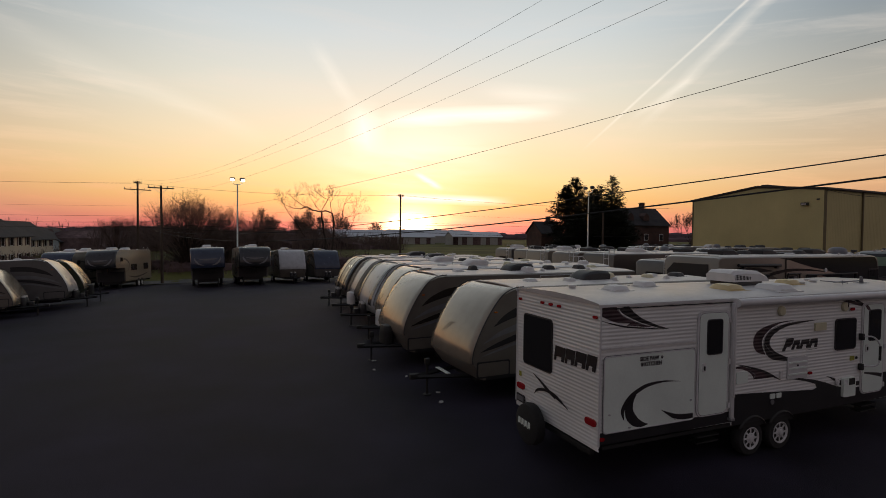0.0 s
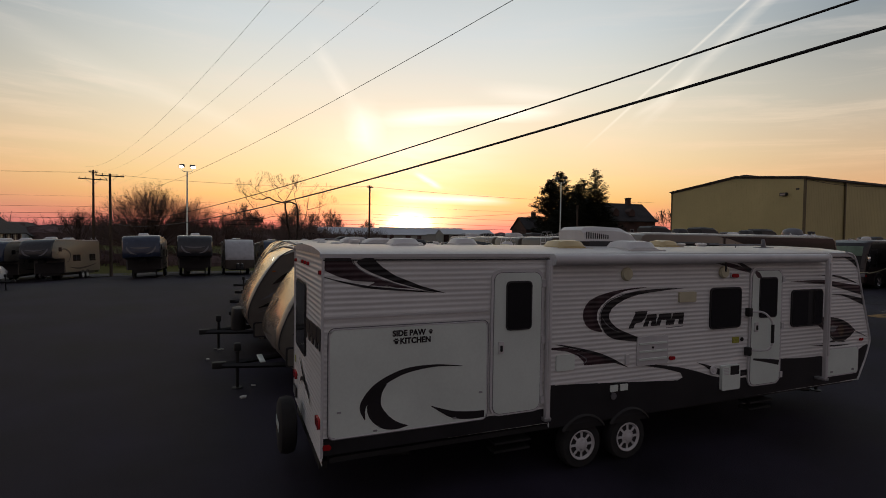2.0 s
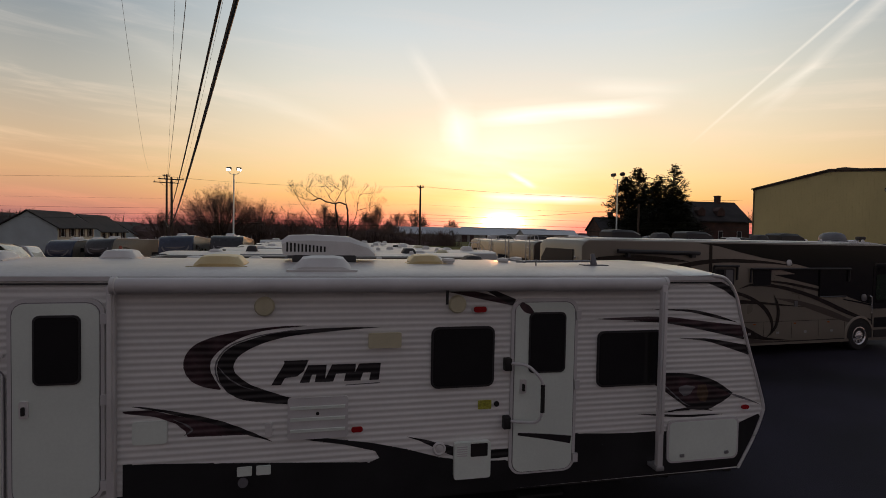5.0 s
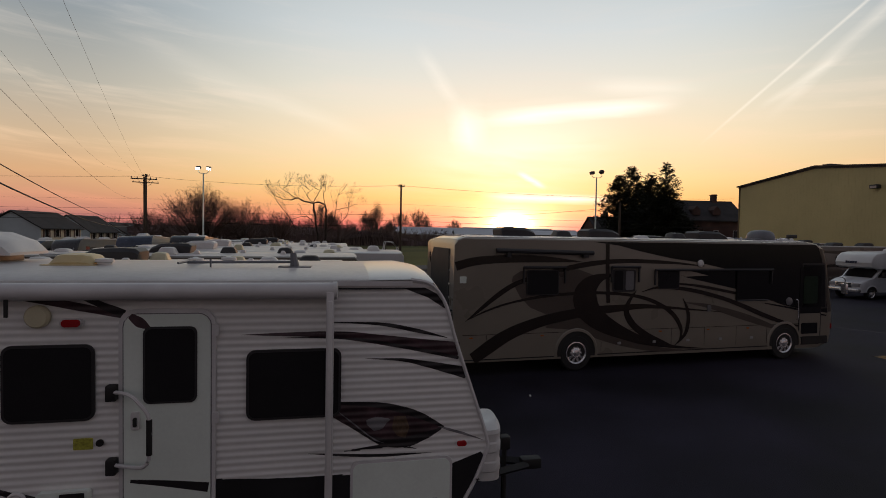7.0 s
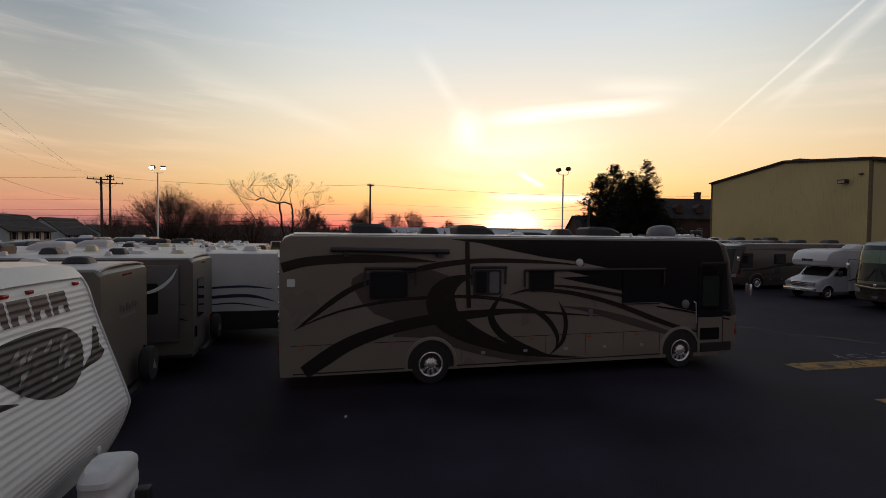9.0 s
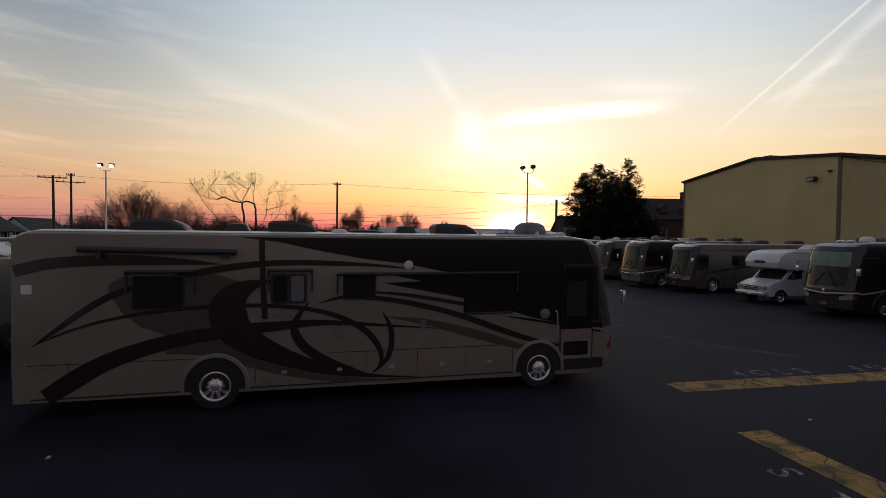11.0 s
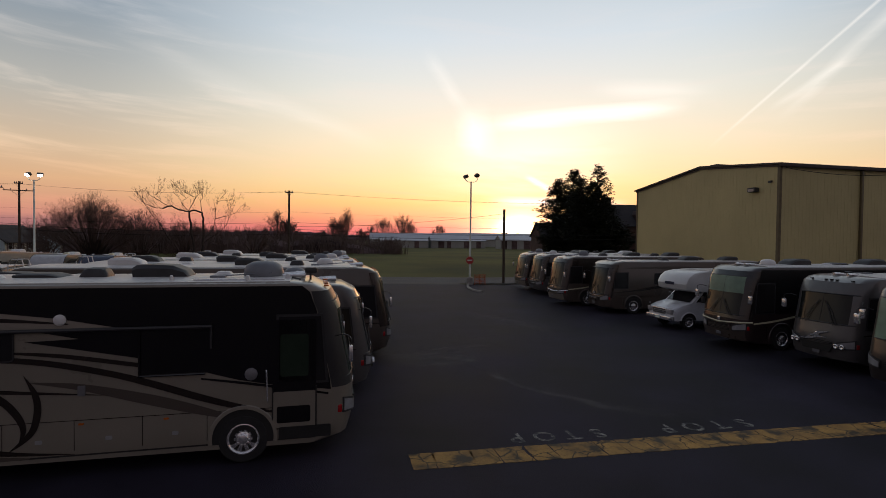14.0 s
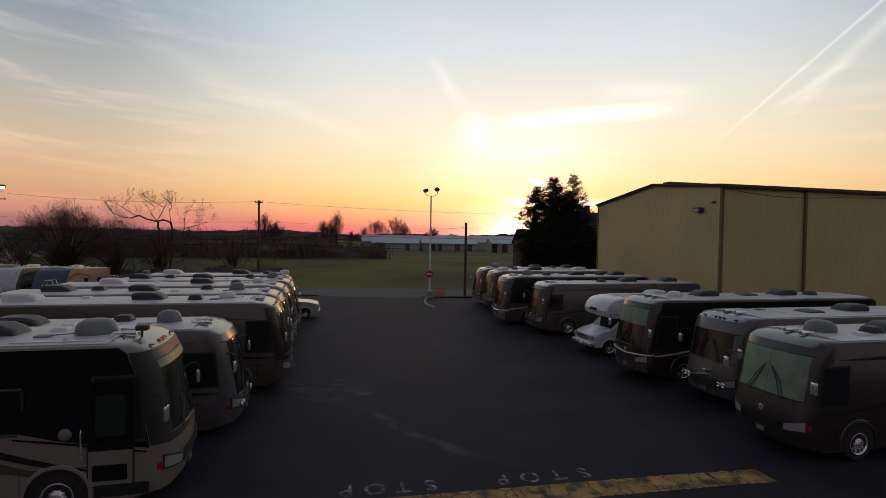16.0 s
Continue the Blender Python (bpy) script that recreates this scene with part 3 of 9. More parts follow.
def wheel(parent, x, y, out, R, rim="chrome", holes=8, width=0.26):
    """A wheel on the wall y whose face looks towards out (-1 or 1)."""
    t = part("wheel", Geo().disc((x, y, R), "y", [(R * 0.60, 0), (R * 0.92, 0), (R * 0.985, -out * 0.03), (R, -out * 0.07), (R, -out * (width - 0.05)),
             (R * 0.93, -out * width), (R * 0.58, -out * width), (R * 0.60, 0)], 32, False), "rubber", parent, "black rubber tyre with shallow tread")
    rr = R * 0.62
    back = Geo().disc((x, y, R), "y", [(rr * 0.97, -out * 0.012), (rr * 0.9, -out * 0.05), (0.004, -out * 0.055)], 24)
    part("rim_recess", back, "frame_black", t)
    # moulded rim: lip, spokes and hub in one
    g = Geo().disc((x, y, R), "y", [(rr * 0.98, -out * 0.01), (rr * 1.01, out * 0.012), (rr * 0.95, out * 0.016), (rr * 0.84, -out * 0.012), (rr * 0.82, -out * 0.03)], 36, False)
    g.disc((x, y, R), "y", [(rr * 0.50, -out * 0.03), (rr * 0.48, -out * 0.004), (rr * 0.34, out * 0.008), (rr * 0.28, out * 0.03), (rr * 0.1, out * 0.042), (0.004, out * 0.043)], 28)
    wide = 0.74 if rim == "chrome" else 0.42
    for i in range(holes):
        a = 2 * math.pi * i / holes
        w = math.pi / holes * wide
        k = len(g.v)
        for q, ww, dd in ((rr * 0.44, w * 1.25, 0.004), (rr * 0.86, w, 0.010)):
            for sgn, d in ((-1, dd + 0.022), (-0.7, dd), (0.7, dd), (1, dd + 0.022)):
                g.v.append((x + q * math.cos(a + sgn * ww), y - out * d, R + q * math.sin(a + sgn * ww)))
        g.f += [(k, k + 1, k + 5, k + 4), (k + 1, k + 2, k + 6, k + 5), (k + 2, k + 3, k + 7, k + 6)]
    rm = part("rim", g, rim, t)
    gn = Geo()
    for i in range(holes):
        a = 2 * math.pi * i / holes
        gn.disc((x + rr * 0.40 * math.cos(a), y - out * 0.004, R + rr * 0.40 * math.sin(a)), "y", [(rr * 0.045, 0), (rr * 0.045, out * 0.03), (0.002, out * 0.034)], 6)
    tagged(part("lug_nut", gn, rim, t), kind="stuff")
    return t


def arch(parent, x, y, out, R, mat, dark="frame_black", flare=0.055, floor=0.36):
    """A dark wheel well with its flare, laid on the wall y."""
    q = R + 0.07
    a0 = math.asin(max(-1, min(1, (floor - R) / q)))
    ang = [a0 + (math.pi - 2 * a0) * i / 22 for i in range(23)]
    well = [(x + q * math.cos(a), R + q * math.sin(a)) for a in ang]
    w = part("wheel_well", Geo().prism(well, y - out * 0.02, y + out * 0.006), dark, parent)
    g = Geo()
    rings = []
    for a in ang:
        c, s = math.cos(a), math.sin(a)
        rings.append([(x + r * c, y + out * d, R + r * s) for r, d in ((q - 0.005, 0.002), (q - 0.005, 0.03), (q + flare, 0.022), (q + flare + 0.02, 0.002))])
    g.loft(rings)
    part("wheel_flare", g, mat, w)


def air_con(parent, x, y, z, mat="dark_plastic", L=1.05, W=0.72, H=0.27, vents=False):
    """A low streamlined roof cooler, blunt at the rear and sloped at the front (+x)."""
    prof = [(-L / 2, 0), (-L / 2 - 0.02, H * 0.72), (-L / 2 + 0.06, H * 0.95), (-L * 0.2, H), (L * 0.2, H * 0.93), (L * 0.42, H * 0.55), (L / 2, H * 0.12), (L / 2, 0)]
    ys = [(-W / 2, 0.9), (-W / 2 + 0.07, 0.985), (-W * 0.2, 1), (W * 0.2, 1), (W / 2 - 0.07, 0.985), (W / 2, 0.9)]
    g = Geo().loft([[(x + px * (0.97 if i in (0, 5) else 1), y + yy, z + pz * (0.72 if i in (0, 5) else s)) for px, pz in prof] for i, (yy, s) in enumerate(ys)])
    a = part("air_conditioner", g, mat, parent)
    if vents:
        gv = Geo()
        for i in range(11):
            h = H * (0.72 - 0.03 * i)
            gv.box(x - L * 0.46 + i * 0.045, x - L * 0.46 + i * 0.045 + 0.022, y - W / 2 - 0.004, y - W / 2 + 0.03, z + 0.045, z + 0.045 + h * 0.62)
        tagged(part("cooling_slot", gv, "frame_black", a), kind="stuff")
    return a


def roof_vent(parent, x, y, z, mat="white_plastic", s=0.36, h=0.09):
    prof = [(-0.5, 0), (-0.5, 0.25), (-0.36, 0.9), (-0.2, 1), (0.2, 1), (0.36, 0.9), (0.5, 0.25), (0.5, 0)]
    g = Geo().loft([[(x + px * s * k, y + yy * s, z + pz * h * q) for px, pz in prof] for yy, k, q in ((-0.5, 0.96, 0.3), (-0.36, 1, 0.9), (-0.2, 1, 1), (0.2, 1, 1), (0.36, 1, 0.9), (0.5, 0.96, 0.3))])
    g.box(x - s * 0.6, x + s * 0.6, y - s * 0.6, y + s * 0.6, z - 0.012, z + 0.014)
    return part("roof_vent", g, mat, parent)


def dome(parent, x, y, z, mat="grey_plastic", r=0.33, h=0.36, name="satellite_dome"):
    g = Geo().disc((x, y, z), "z", [(r * 0.95, 0), (r, 0.05), (r * 0.98, h * 0.45), (r * 0.86, h * 0.75), (r * 0.6, h * 0.93), (r * 0.25, h), (0.004, h)], 24)
    return part(name, g, mat, parent)


def marker(parent, x, y, z, axis, out, mat="amber_lens", w=0.12, h=0.045, d=0.03, name="clearance_light"):
    g = side_panel(x - w / 2, x + w / 2, z - h / 2, z + h / 2, y, out, d, h * 0.45) if axis == "y" else end_panel(y - w / 2, y + w / 2, z - h / 2, z + h / 2, x, out, d, h * 0.45)
    return part(name, g, mat, parent)


def text_geo(words, size, to_world, bold=0.0):
    cu = bpy.data.curves.new("lettering", "FONT")
    cu.body, cu.size, cu.extrude, cu.resolution_u, cu.align_x = words, size, 0.002, 3, "CENTER"
    cu.offset = size * bold
    ob = new("lettering", cu)
    bpy.context.view_layer.update()
    me = bpy.data.meshes.new_from_object(ob.evaluated_get(bpy.context.evaluated_depsgraph_get()))
    g = Geo().add([to_world(v.co) for v in me.vertices], [tuple(p.vertices) for p in me.polygons])
    bpy.data.objects.remove(ob)
    bpy.data.meshes.remove(me)
    bpy.data.curves.remove(cu)
    return g


def smooth01(t):
    t = max(0.0, min(1.0, t))
    return t * t * (3 - 2 * t)


def gz(x, y):
    """Height of the lot, level but for a shallow fall towards its far west corner."""
    return -0.05 * max(0.0, min(32.0, y - 38.0 - 0.9 * max(-16.0, min(0.0, x)))) * smooth01((34 - x) / 24.0)


def bend(x):
    """How far the road swings away as it runs west."""
    return 0.286 * max(0.0, 38 - x) + 0.286 * 3 * smooth01((44 - x) / 6)

# ---- ground, lot, road ----
def sheet(name, x0, x1, y0, y1, dx, dy, h, mat, swing=None, **tags):
    nx, ny = max(1, round((x1 - x0) / dx)), max(1, round((y1 - y0) / dy))
    g = Geo()
    g.v = [(x0 + (x1 - x0) * i / nx, y0 + (y1 - y0) * j / ny, h(x0 + (x1 - x0) * i / nx, y0 + (y1 - y0) * j / ny)) for j in range(ny + 1) for i in range(nx + 1)]
    if swing:
        g.v = [(x, y + bend(x) * swing(y), h(x, y + bend(x) * swing(y))) for x, y, z in g.v]
    g.f = [(j * (nx + 1) + i, j * (nx + 1) + i + 1, (j + 1) * (nx + 1) + i + 1, (j + 1) * (nx + 1) + i) for j in range(ny) for i in range(nx)]
    return tagged(part(name, g, mat, smooth=60), **tags)


def land(x, y):
    """The open country: level with the lot's edge, a shallow swell in the field."""
    near = gz(x, y)
    far = smooth01((y - 60) / 80)
    r = math.hypot(x, y)
    return near * (1 - far) - 0.05 - 0.10 * smooth01((70 - y) / 20) + far * (0.35 * math.sin(x * 0.021 + 1) * math.sin(y * 0.018)) - smooth01((r - 400) / 1500) * 3.0


def ground_sheet():
    g = Geo()
    xs = sorted({*range(-140, 181, 5), -4500, -2500, -1300, -700, -400, -250, -190, 260, 400, 700, 1300, 2500, 4500})
    ys = sorted({*range(-60, 261, 4), -4500, -1500, -500, -150, 320, 420, 600, 900, 1400, 2400, 4500})
    g.v = [(x, y, land(x, y)) for y in ys for x in xs]
    n = len(xs)
    g.f = [(j * n + i, j * n + i + 1, (j + 1) * n + i + 1, (j + 1) * n + i) for j in range(len(ys) - 1) for i in range(n - 1)]
    return tagged(part("ground", g, "grass", smooth=60), "short dull green winter grass of open fields", "field", kind="structure")


ground_sheet()
sheet("pavement", -60, 110, -45, 47.5, 2.5, 1.5, gz, "asphalt", lambda y: smooth01((y + 10) / 57.5), label="dark sealed asphalt of the vehicle sales lot", category="parking lot", kind="structure")
sheet("road", -260, 320, 48.6, 56.2, 5, 1.9, lambda x, y: gz(x, y) + 0.0, "road", lambda y: 1.0, label="greyish asphalt country road beside the field", category="road", kind="structure")
sheet("driveway_apron", 31, 40.5, 47.5, 48.6, 1.5, 0.55, lambda x, y: gz(x, y) - 0.004, "road", lambda y: 1.0, label="asphalt apron joining lot and road", category="driveway", kind="structure")
for yy in (48.9, 52.4, 55.9):
    sheet("road_line", -260, 320, yy - 0.07, yy + 0.07, 5, 0.14, lambda x, y: gz(x, y) + 0.008, "line_white", lambda y: 1.0, label="thin worn painted line along the road", category="road marking", kind="structure")


def painted(name, poly, mat, label, jag=0.0, seed=1):
    """Worn paint on the lot: ragged outline, a few millimetres thick."""
    rnd = random.Random(seed)
    pts = []
    for i, (a, b) in enumerate(zip(poly, poly[1:] + poly[:1])):
        k = max(1, int(math.dist(a, b) / 0.12))
        for j in range(k):
            t = j / k
            pts.append((a[0] + (b[0] - a[0]) * t + rnd.uniform(-jag, jag), a[1] + (b[1] - a[1]) * t + rnd.uniform(-jag, jag)))
    g = Geo().prism(pts, 0.001, 0.006, "z")
    g.v = [(x, y, z + gz(x, y)) for x, y, z in g.v]
    return tagged(part(name, g, mat, smooth=0), label, "road marking", kind="structure")


def yellow_stop_line():
    """The long stop line, broken into cracked slabs of paint."""
    rnd = random.Random(8)
    x = 29.16
    root = thing("stop_line", "wide worn yellow stop line with cracks on dark asphalt", "road marking", kind="structure")
    while x < 41.9:
        w = rnd.uniform(0.35, 0.8)
        x1 = min(42.0, x + w)
        slope = lambda q: (q - 29.16) * -0.038
        n, f = 10.49, 11.21
        fade = smooth01((x - 39.5) / 3)
        pts = []
        for a, b in (((x, n + slope(x)), (x1, n + slope(x1))), ((x1, n + slope(x1)), (x1 + rnd.uniform(-.08, .08), f + slope(x1) - fade * 0.12)),
                     ((x1, f + slope(x1) - fade * 0.12), (x, f + slope(x) - fade * 0.12)), ((x, f + slope(x) - fade * 0.12), (x, n + slope(x)))):
            for j in range(6):
                t = j / 6
                pts.append((a[0] + (b[0] - a[0]) * t + rnd.uniform(-0.012, 0.012), a[1] + (b[1] - a[1]) * t + rnd.uniform(-0.015, 0.015) * (1 + 4 * fade)))
        g = Geo().prism(pts, 0.001, 0.006, "z")
        part("paint_slab", g, "line_yellow", root, smooth=0)
        x = x1 + rnd.uniform(0.006, 0.03)
    return root


yellow_stop_line()
painted("lane_line", [(28.38, 8.19), (29.02, 8.18), (28.95, 5.0), (28.80, -6.0), (28.10, -6.0), (28.26, 5.0)], "line_yellow", "wide yellow lane line painted along the drive", 0.012, 3)


def lettering(name, word, x0, x1, y0, y1, turn):
    """Single worn letters painted on the lot; turn is the way the word runs, in degrees."""
    root = thing(name, "worn white painted letters reading stop on asphalt", "road marking", kind="structure")
    for i, ch in enumerate(word):
        t = (i + 0.5) / len(word)
        cx, cy = x0 + (x1 - x0) * t, y0 + (y1 - y0) * t
        c, s = math.cos(radians(turn)), math.sin(radians(turn))
        g = text_geo(ch, 0.72, lambda v: (cx + c * v.x * 0.9 - s * (v.y - 0.25), cy + s * v.x * 0.9 + c * (v.y - 0.25), gz(cx, cy) + 0.004 + v.z), 0.012)
        part("letter", g, "line_white", root, smooth=0)


lettering("stop_marking", "STOP", 33.92, 31.33, 11.44, 11.58, 180)
lettering("stop_marking", "STOP", 37.82, 35.0, 11.33, 11.40, 180)
lettering("stop_marking", "STOP", 27.85, 27.75, 7.1, 3.9, -92)


def scuff_band(pts, strength=0.5, name="tyre_scuff"):
    """A dusty seam: a band of thin strips that thins out to its edges and ends."""
    sp = spline(pts, 10)
    n, k = len(sp), 6
    vs, fs, fade = [], [], []
    for i, (x, y, w) in enumerate(sp):
        a, b = sp[max(0, i - 1)], sp[min(n - 1, i + 1)]
        dx, dy = b[0] - a[0], b[1] - a[1]
        q = math.hypot(dx, dy) or 1
        for j in range(k + 1):
            u = j / k * 2 - 1
            vs.append((x - dy / q * w * u, y + dx / q * w * u, gz(x, y) + 0.003))
            fade.append(strength * (1 - u * u) * max(0.0, math.sin(math.pi * i / (n - 1))) ** 0.5)
    fs = [(i * (k + 1) + j, i * (k + 1) + j + 1, (i + 1) * (k + 1) + j + 1, (i + 1) * (k + 1) + j) for i in range(n - 1) for j in range(k)]
    ob = part(name, Geo().add(vs, fs), "scuff", smooth=0)
    at = ob.data.attributes.new("dust", "FLOAT", "POINT")
    at.data.foreach_set("value", fade)
    return tagged(ob, "pale dusty seam across the dark asphalt", "pavement stain", kind="structure")


scuff_band([(32.3, 18.8, 0.12), (32.7, 17.2, 0.2), (33.4, 15.2, 0.3), (34.4, 13.6, 0.34), (35.4, 12.6, 0.3), (36.6, 12.1, 0.2)], 0.7)
scuff_band([(33.6, 22.6, 0.08), (34.6, 23.0, 0.12), (35.9, 23.1, 0.08)], 0.8)
scuff_band([(36.2, 31.5, 0.4), (37.3, 27.0, 0.9), (38.3, 23.0, 0.5)], 0.5)
scuff_band([(31.2, 21.4, 0.5), (31.9, 20.4, 1.0), (32.6, 19.2, 0.7), (33.0, 18.2, 0.3)], 0.8)
scuff_band([(32.0, 21.0, 0.15), (33.2, 20.9, 0.25), (34.6, 21.3, 0.15)], 0.7)
scuff_band([(29.3, 21.2, 0.5), (30.6, 19.6, 1.1), (32.0, 18.0, 0.6)], 0.55)


def kerb_island():
    path = spline([(40.2, 40.9), (39.9, 42.5), (40.3, 45.5), (41.2, 48.3)], 6)
    rings = []
    for i, (x, y) in enumerate(path):
        rings.append([(x - 0.09, y, 0.0), (x - 0.08, y, 0.13), (x + 0.07, y, 0.13), (x + 0.09, y, 0.0)])
    tagged(part("kerb", Geo().loft(rings), "concrete"), "curved pale concrete kerb by the lot entrance", "kerb", kind="structure")


kerb_island()

# ---- travel trailers ----
def trailer_profile(L, H, nose=1.25, zb=0.60):
    """Side outline of a travel trailer with its front at +x."""
    f = L / 2
    return [(-f, zb), (-f, H - 0.10), (-f + 0.10, H), (f - nose - 0.35, H), (f - nose, H - 0.04), (f - nose * 0.72, H - 0.22), (f - nose * 0.45, H - 0.60),
            (f - nose * 0.22, H - 1.05), (f - nose * 0.05, H - 1.50), (f, H - 1.78), (f - 0.02, H - 1.90), (f - 0.36, zb - 0.02)]


CAP = slice(3, 11)


def loft_body(prof, W, front_cut=0.10, from_x=None):
    """The body over its width, its front edges drawn back near the sides."""
    xs = [p[0] for p in prof]
    top = max(xs)
    lim = from_x if from_x is not None else top - 1.6

    def pull(x, z, a, b):
        t = max(0.0, (x - lim) / (top - lim))
        return (x - a * t, z - b)

    rings = []
    zt = max(p[1] for p in prof)
    for y, a, b in ((-0.5, 1.0, 1.0), (-0.48, 0.45, 0.4), (-0.40, 0.12, 0.1), (0, 0, 0), (0.40, 0.12, 0.1), (0.48, 0.45, 0.4), (0.5, 1.0, 1.0)):
        ring = []
        for x, z in prof:
            px, pz = pull(x, z, front_cut * a, 0.0)
            if z > zt - 0.15:
                pz -= 0.05 * b
            ring.append((px, y * W, pz))
        rings.append(ring)
    return rings


def tandem(parent, x, W, R=0.355, gap=0.87, rim="white_rim"):
    for sgn in (-1, 1):
        for dx in (-gap / 2, gap / 2):
            arch(parent, x + dx, sgn * W / 2, sgn, R, "frame_black", floor=0.62, flare=0.03)
            wheel(parent, x + dx, sgn * (W / 2 + 0.012), sgn, R, rim, 8, 0.21)


def tongue(parent, x, cover="white_plastic", bottles=False):
    """The drawbar in front of x: two rails, coupler, jack, gas bottle cover."""
    g = Geo()
    for s in (-1, 1):
        g.tube([(x - 0.5, s * 0.62, 0.52), (x + 1.25, s * 0.05, 0.52)], 0.055, 4)
    part("drawbar", g, "frame_black", parent)
    part("coupler", Geo().box(x + 1.18, x + 1.45, -0.07, 0.07, 0.46, 0.60, 0.02), "frame_black", parent)
    g = Geo().tube([(x + 0.95, 0, 0.02), (x + 0.95, 0, 0.85)], 0.035, 8)
    g.disc((x + 0.95, 0, 0.0), "z", [(0.11, 0), (0.11, 0.02), (0.03, 0.03)], 12)
    g.box(x + 0.88, x + 1.02, -0.07, 0.07, 0.80, 0.98, 0.03)
    part("jack", g, "frame_black", parent)
    if bottles:
        for s in (-1, 1):
            b = part("gas_bottle", Geo().disc((x + 0.42, s * 0.17, 0.56), "z", [(0.14, 0), (0.15, 0.04), (0.15, 0.34), (0.11, 0.43), (0.05, 0.46), (0.05, 0.50), (0.004, 0.50)], 16), "dark_plastic", parent)
            part("valve_collar", Geo().disc((x + 0.42, s * 0.17, 1.0), "z", [(0.09, 0), (0.10, 0.10), (0.085, 0.10), (0.08, 0.01)], 14), "white_plastic", b)
        part("battery_box", Geo().box(x + 0.62, x + 0.82, -0.18, 0.18, 0.56, 0.80, 0.02), "dark_plastic", parent)
    if cover:
        rings = []
        for z, k in ((0.56, 1.0), (0.95, 1.0), (1.10, 0.96), (1.17, 0.8), (1.19, 0.5)):
            ring = []
            for i in range(20):
                a = 2 * math.pi * i / 20
                c, s = math.cos(a), math.sin(a)
                ring.append((x + 0.42 + 0.19 * k * math.copysign(abs(c) ** 0.6, c), 0.34 * k * math.copysign(abs(s) ** 0.6, s), z))
            rings.append(ring)
        part("gas_bottle_cover", Geo().loft(rings), cover, parent, "moulded plastic cover over the gas bottles")


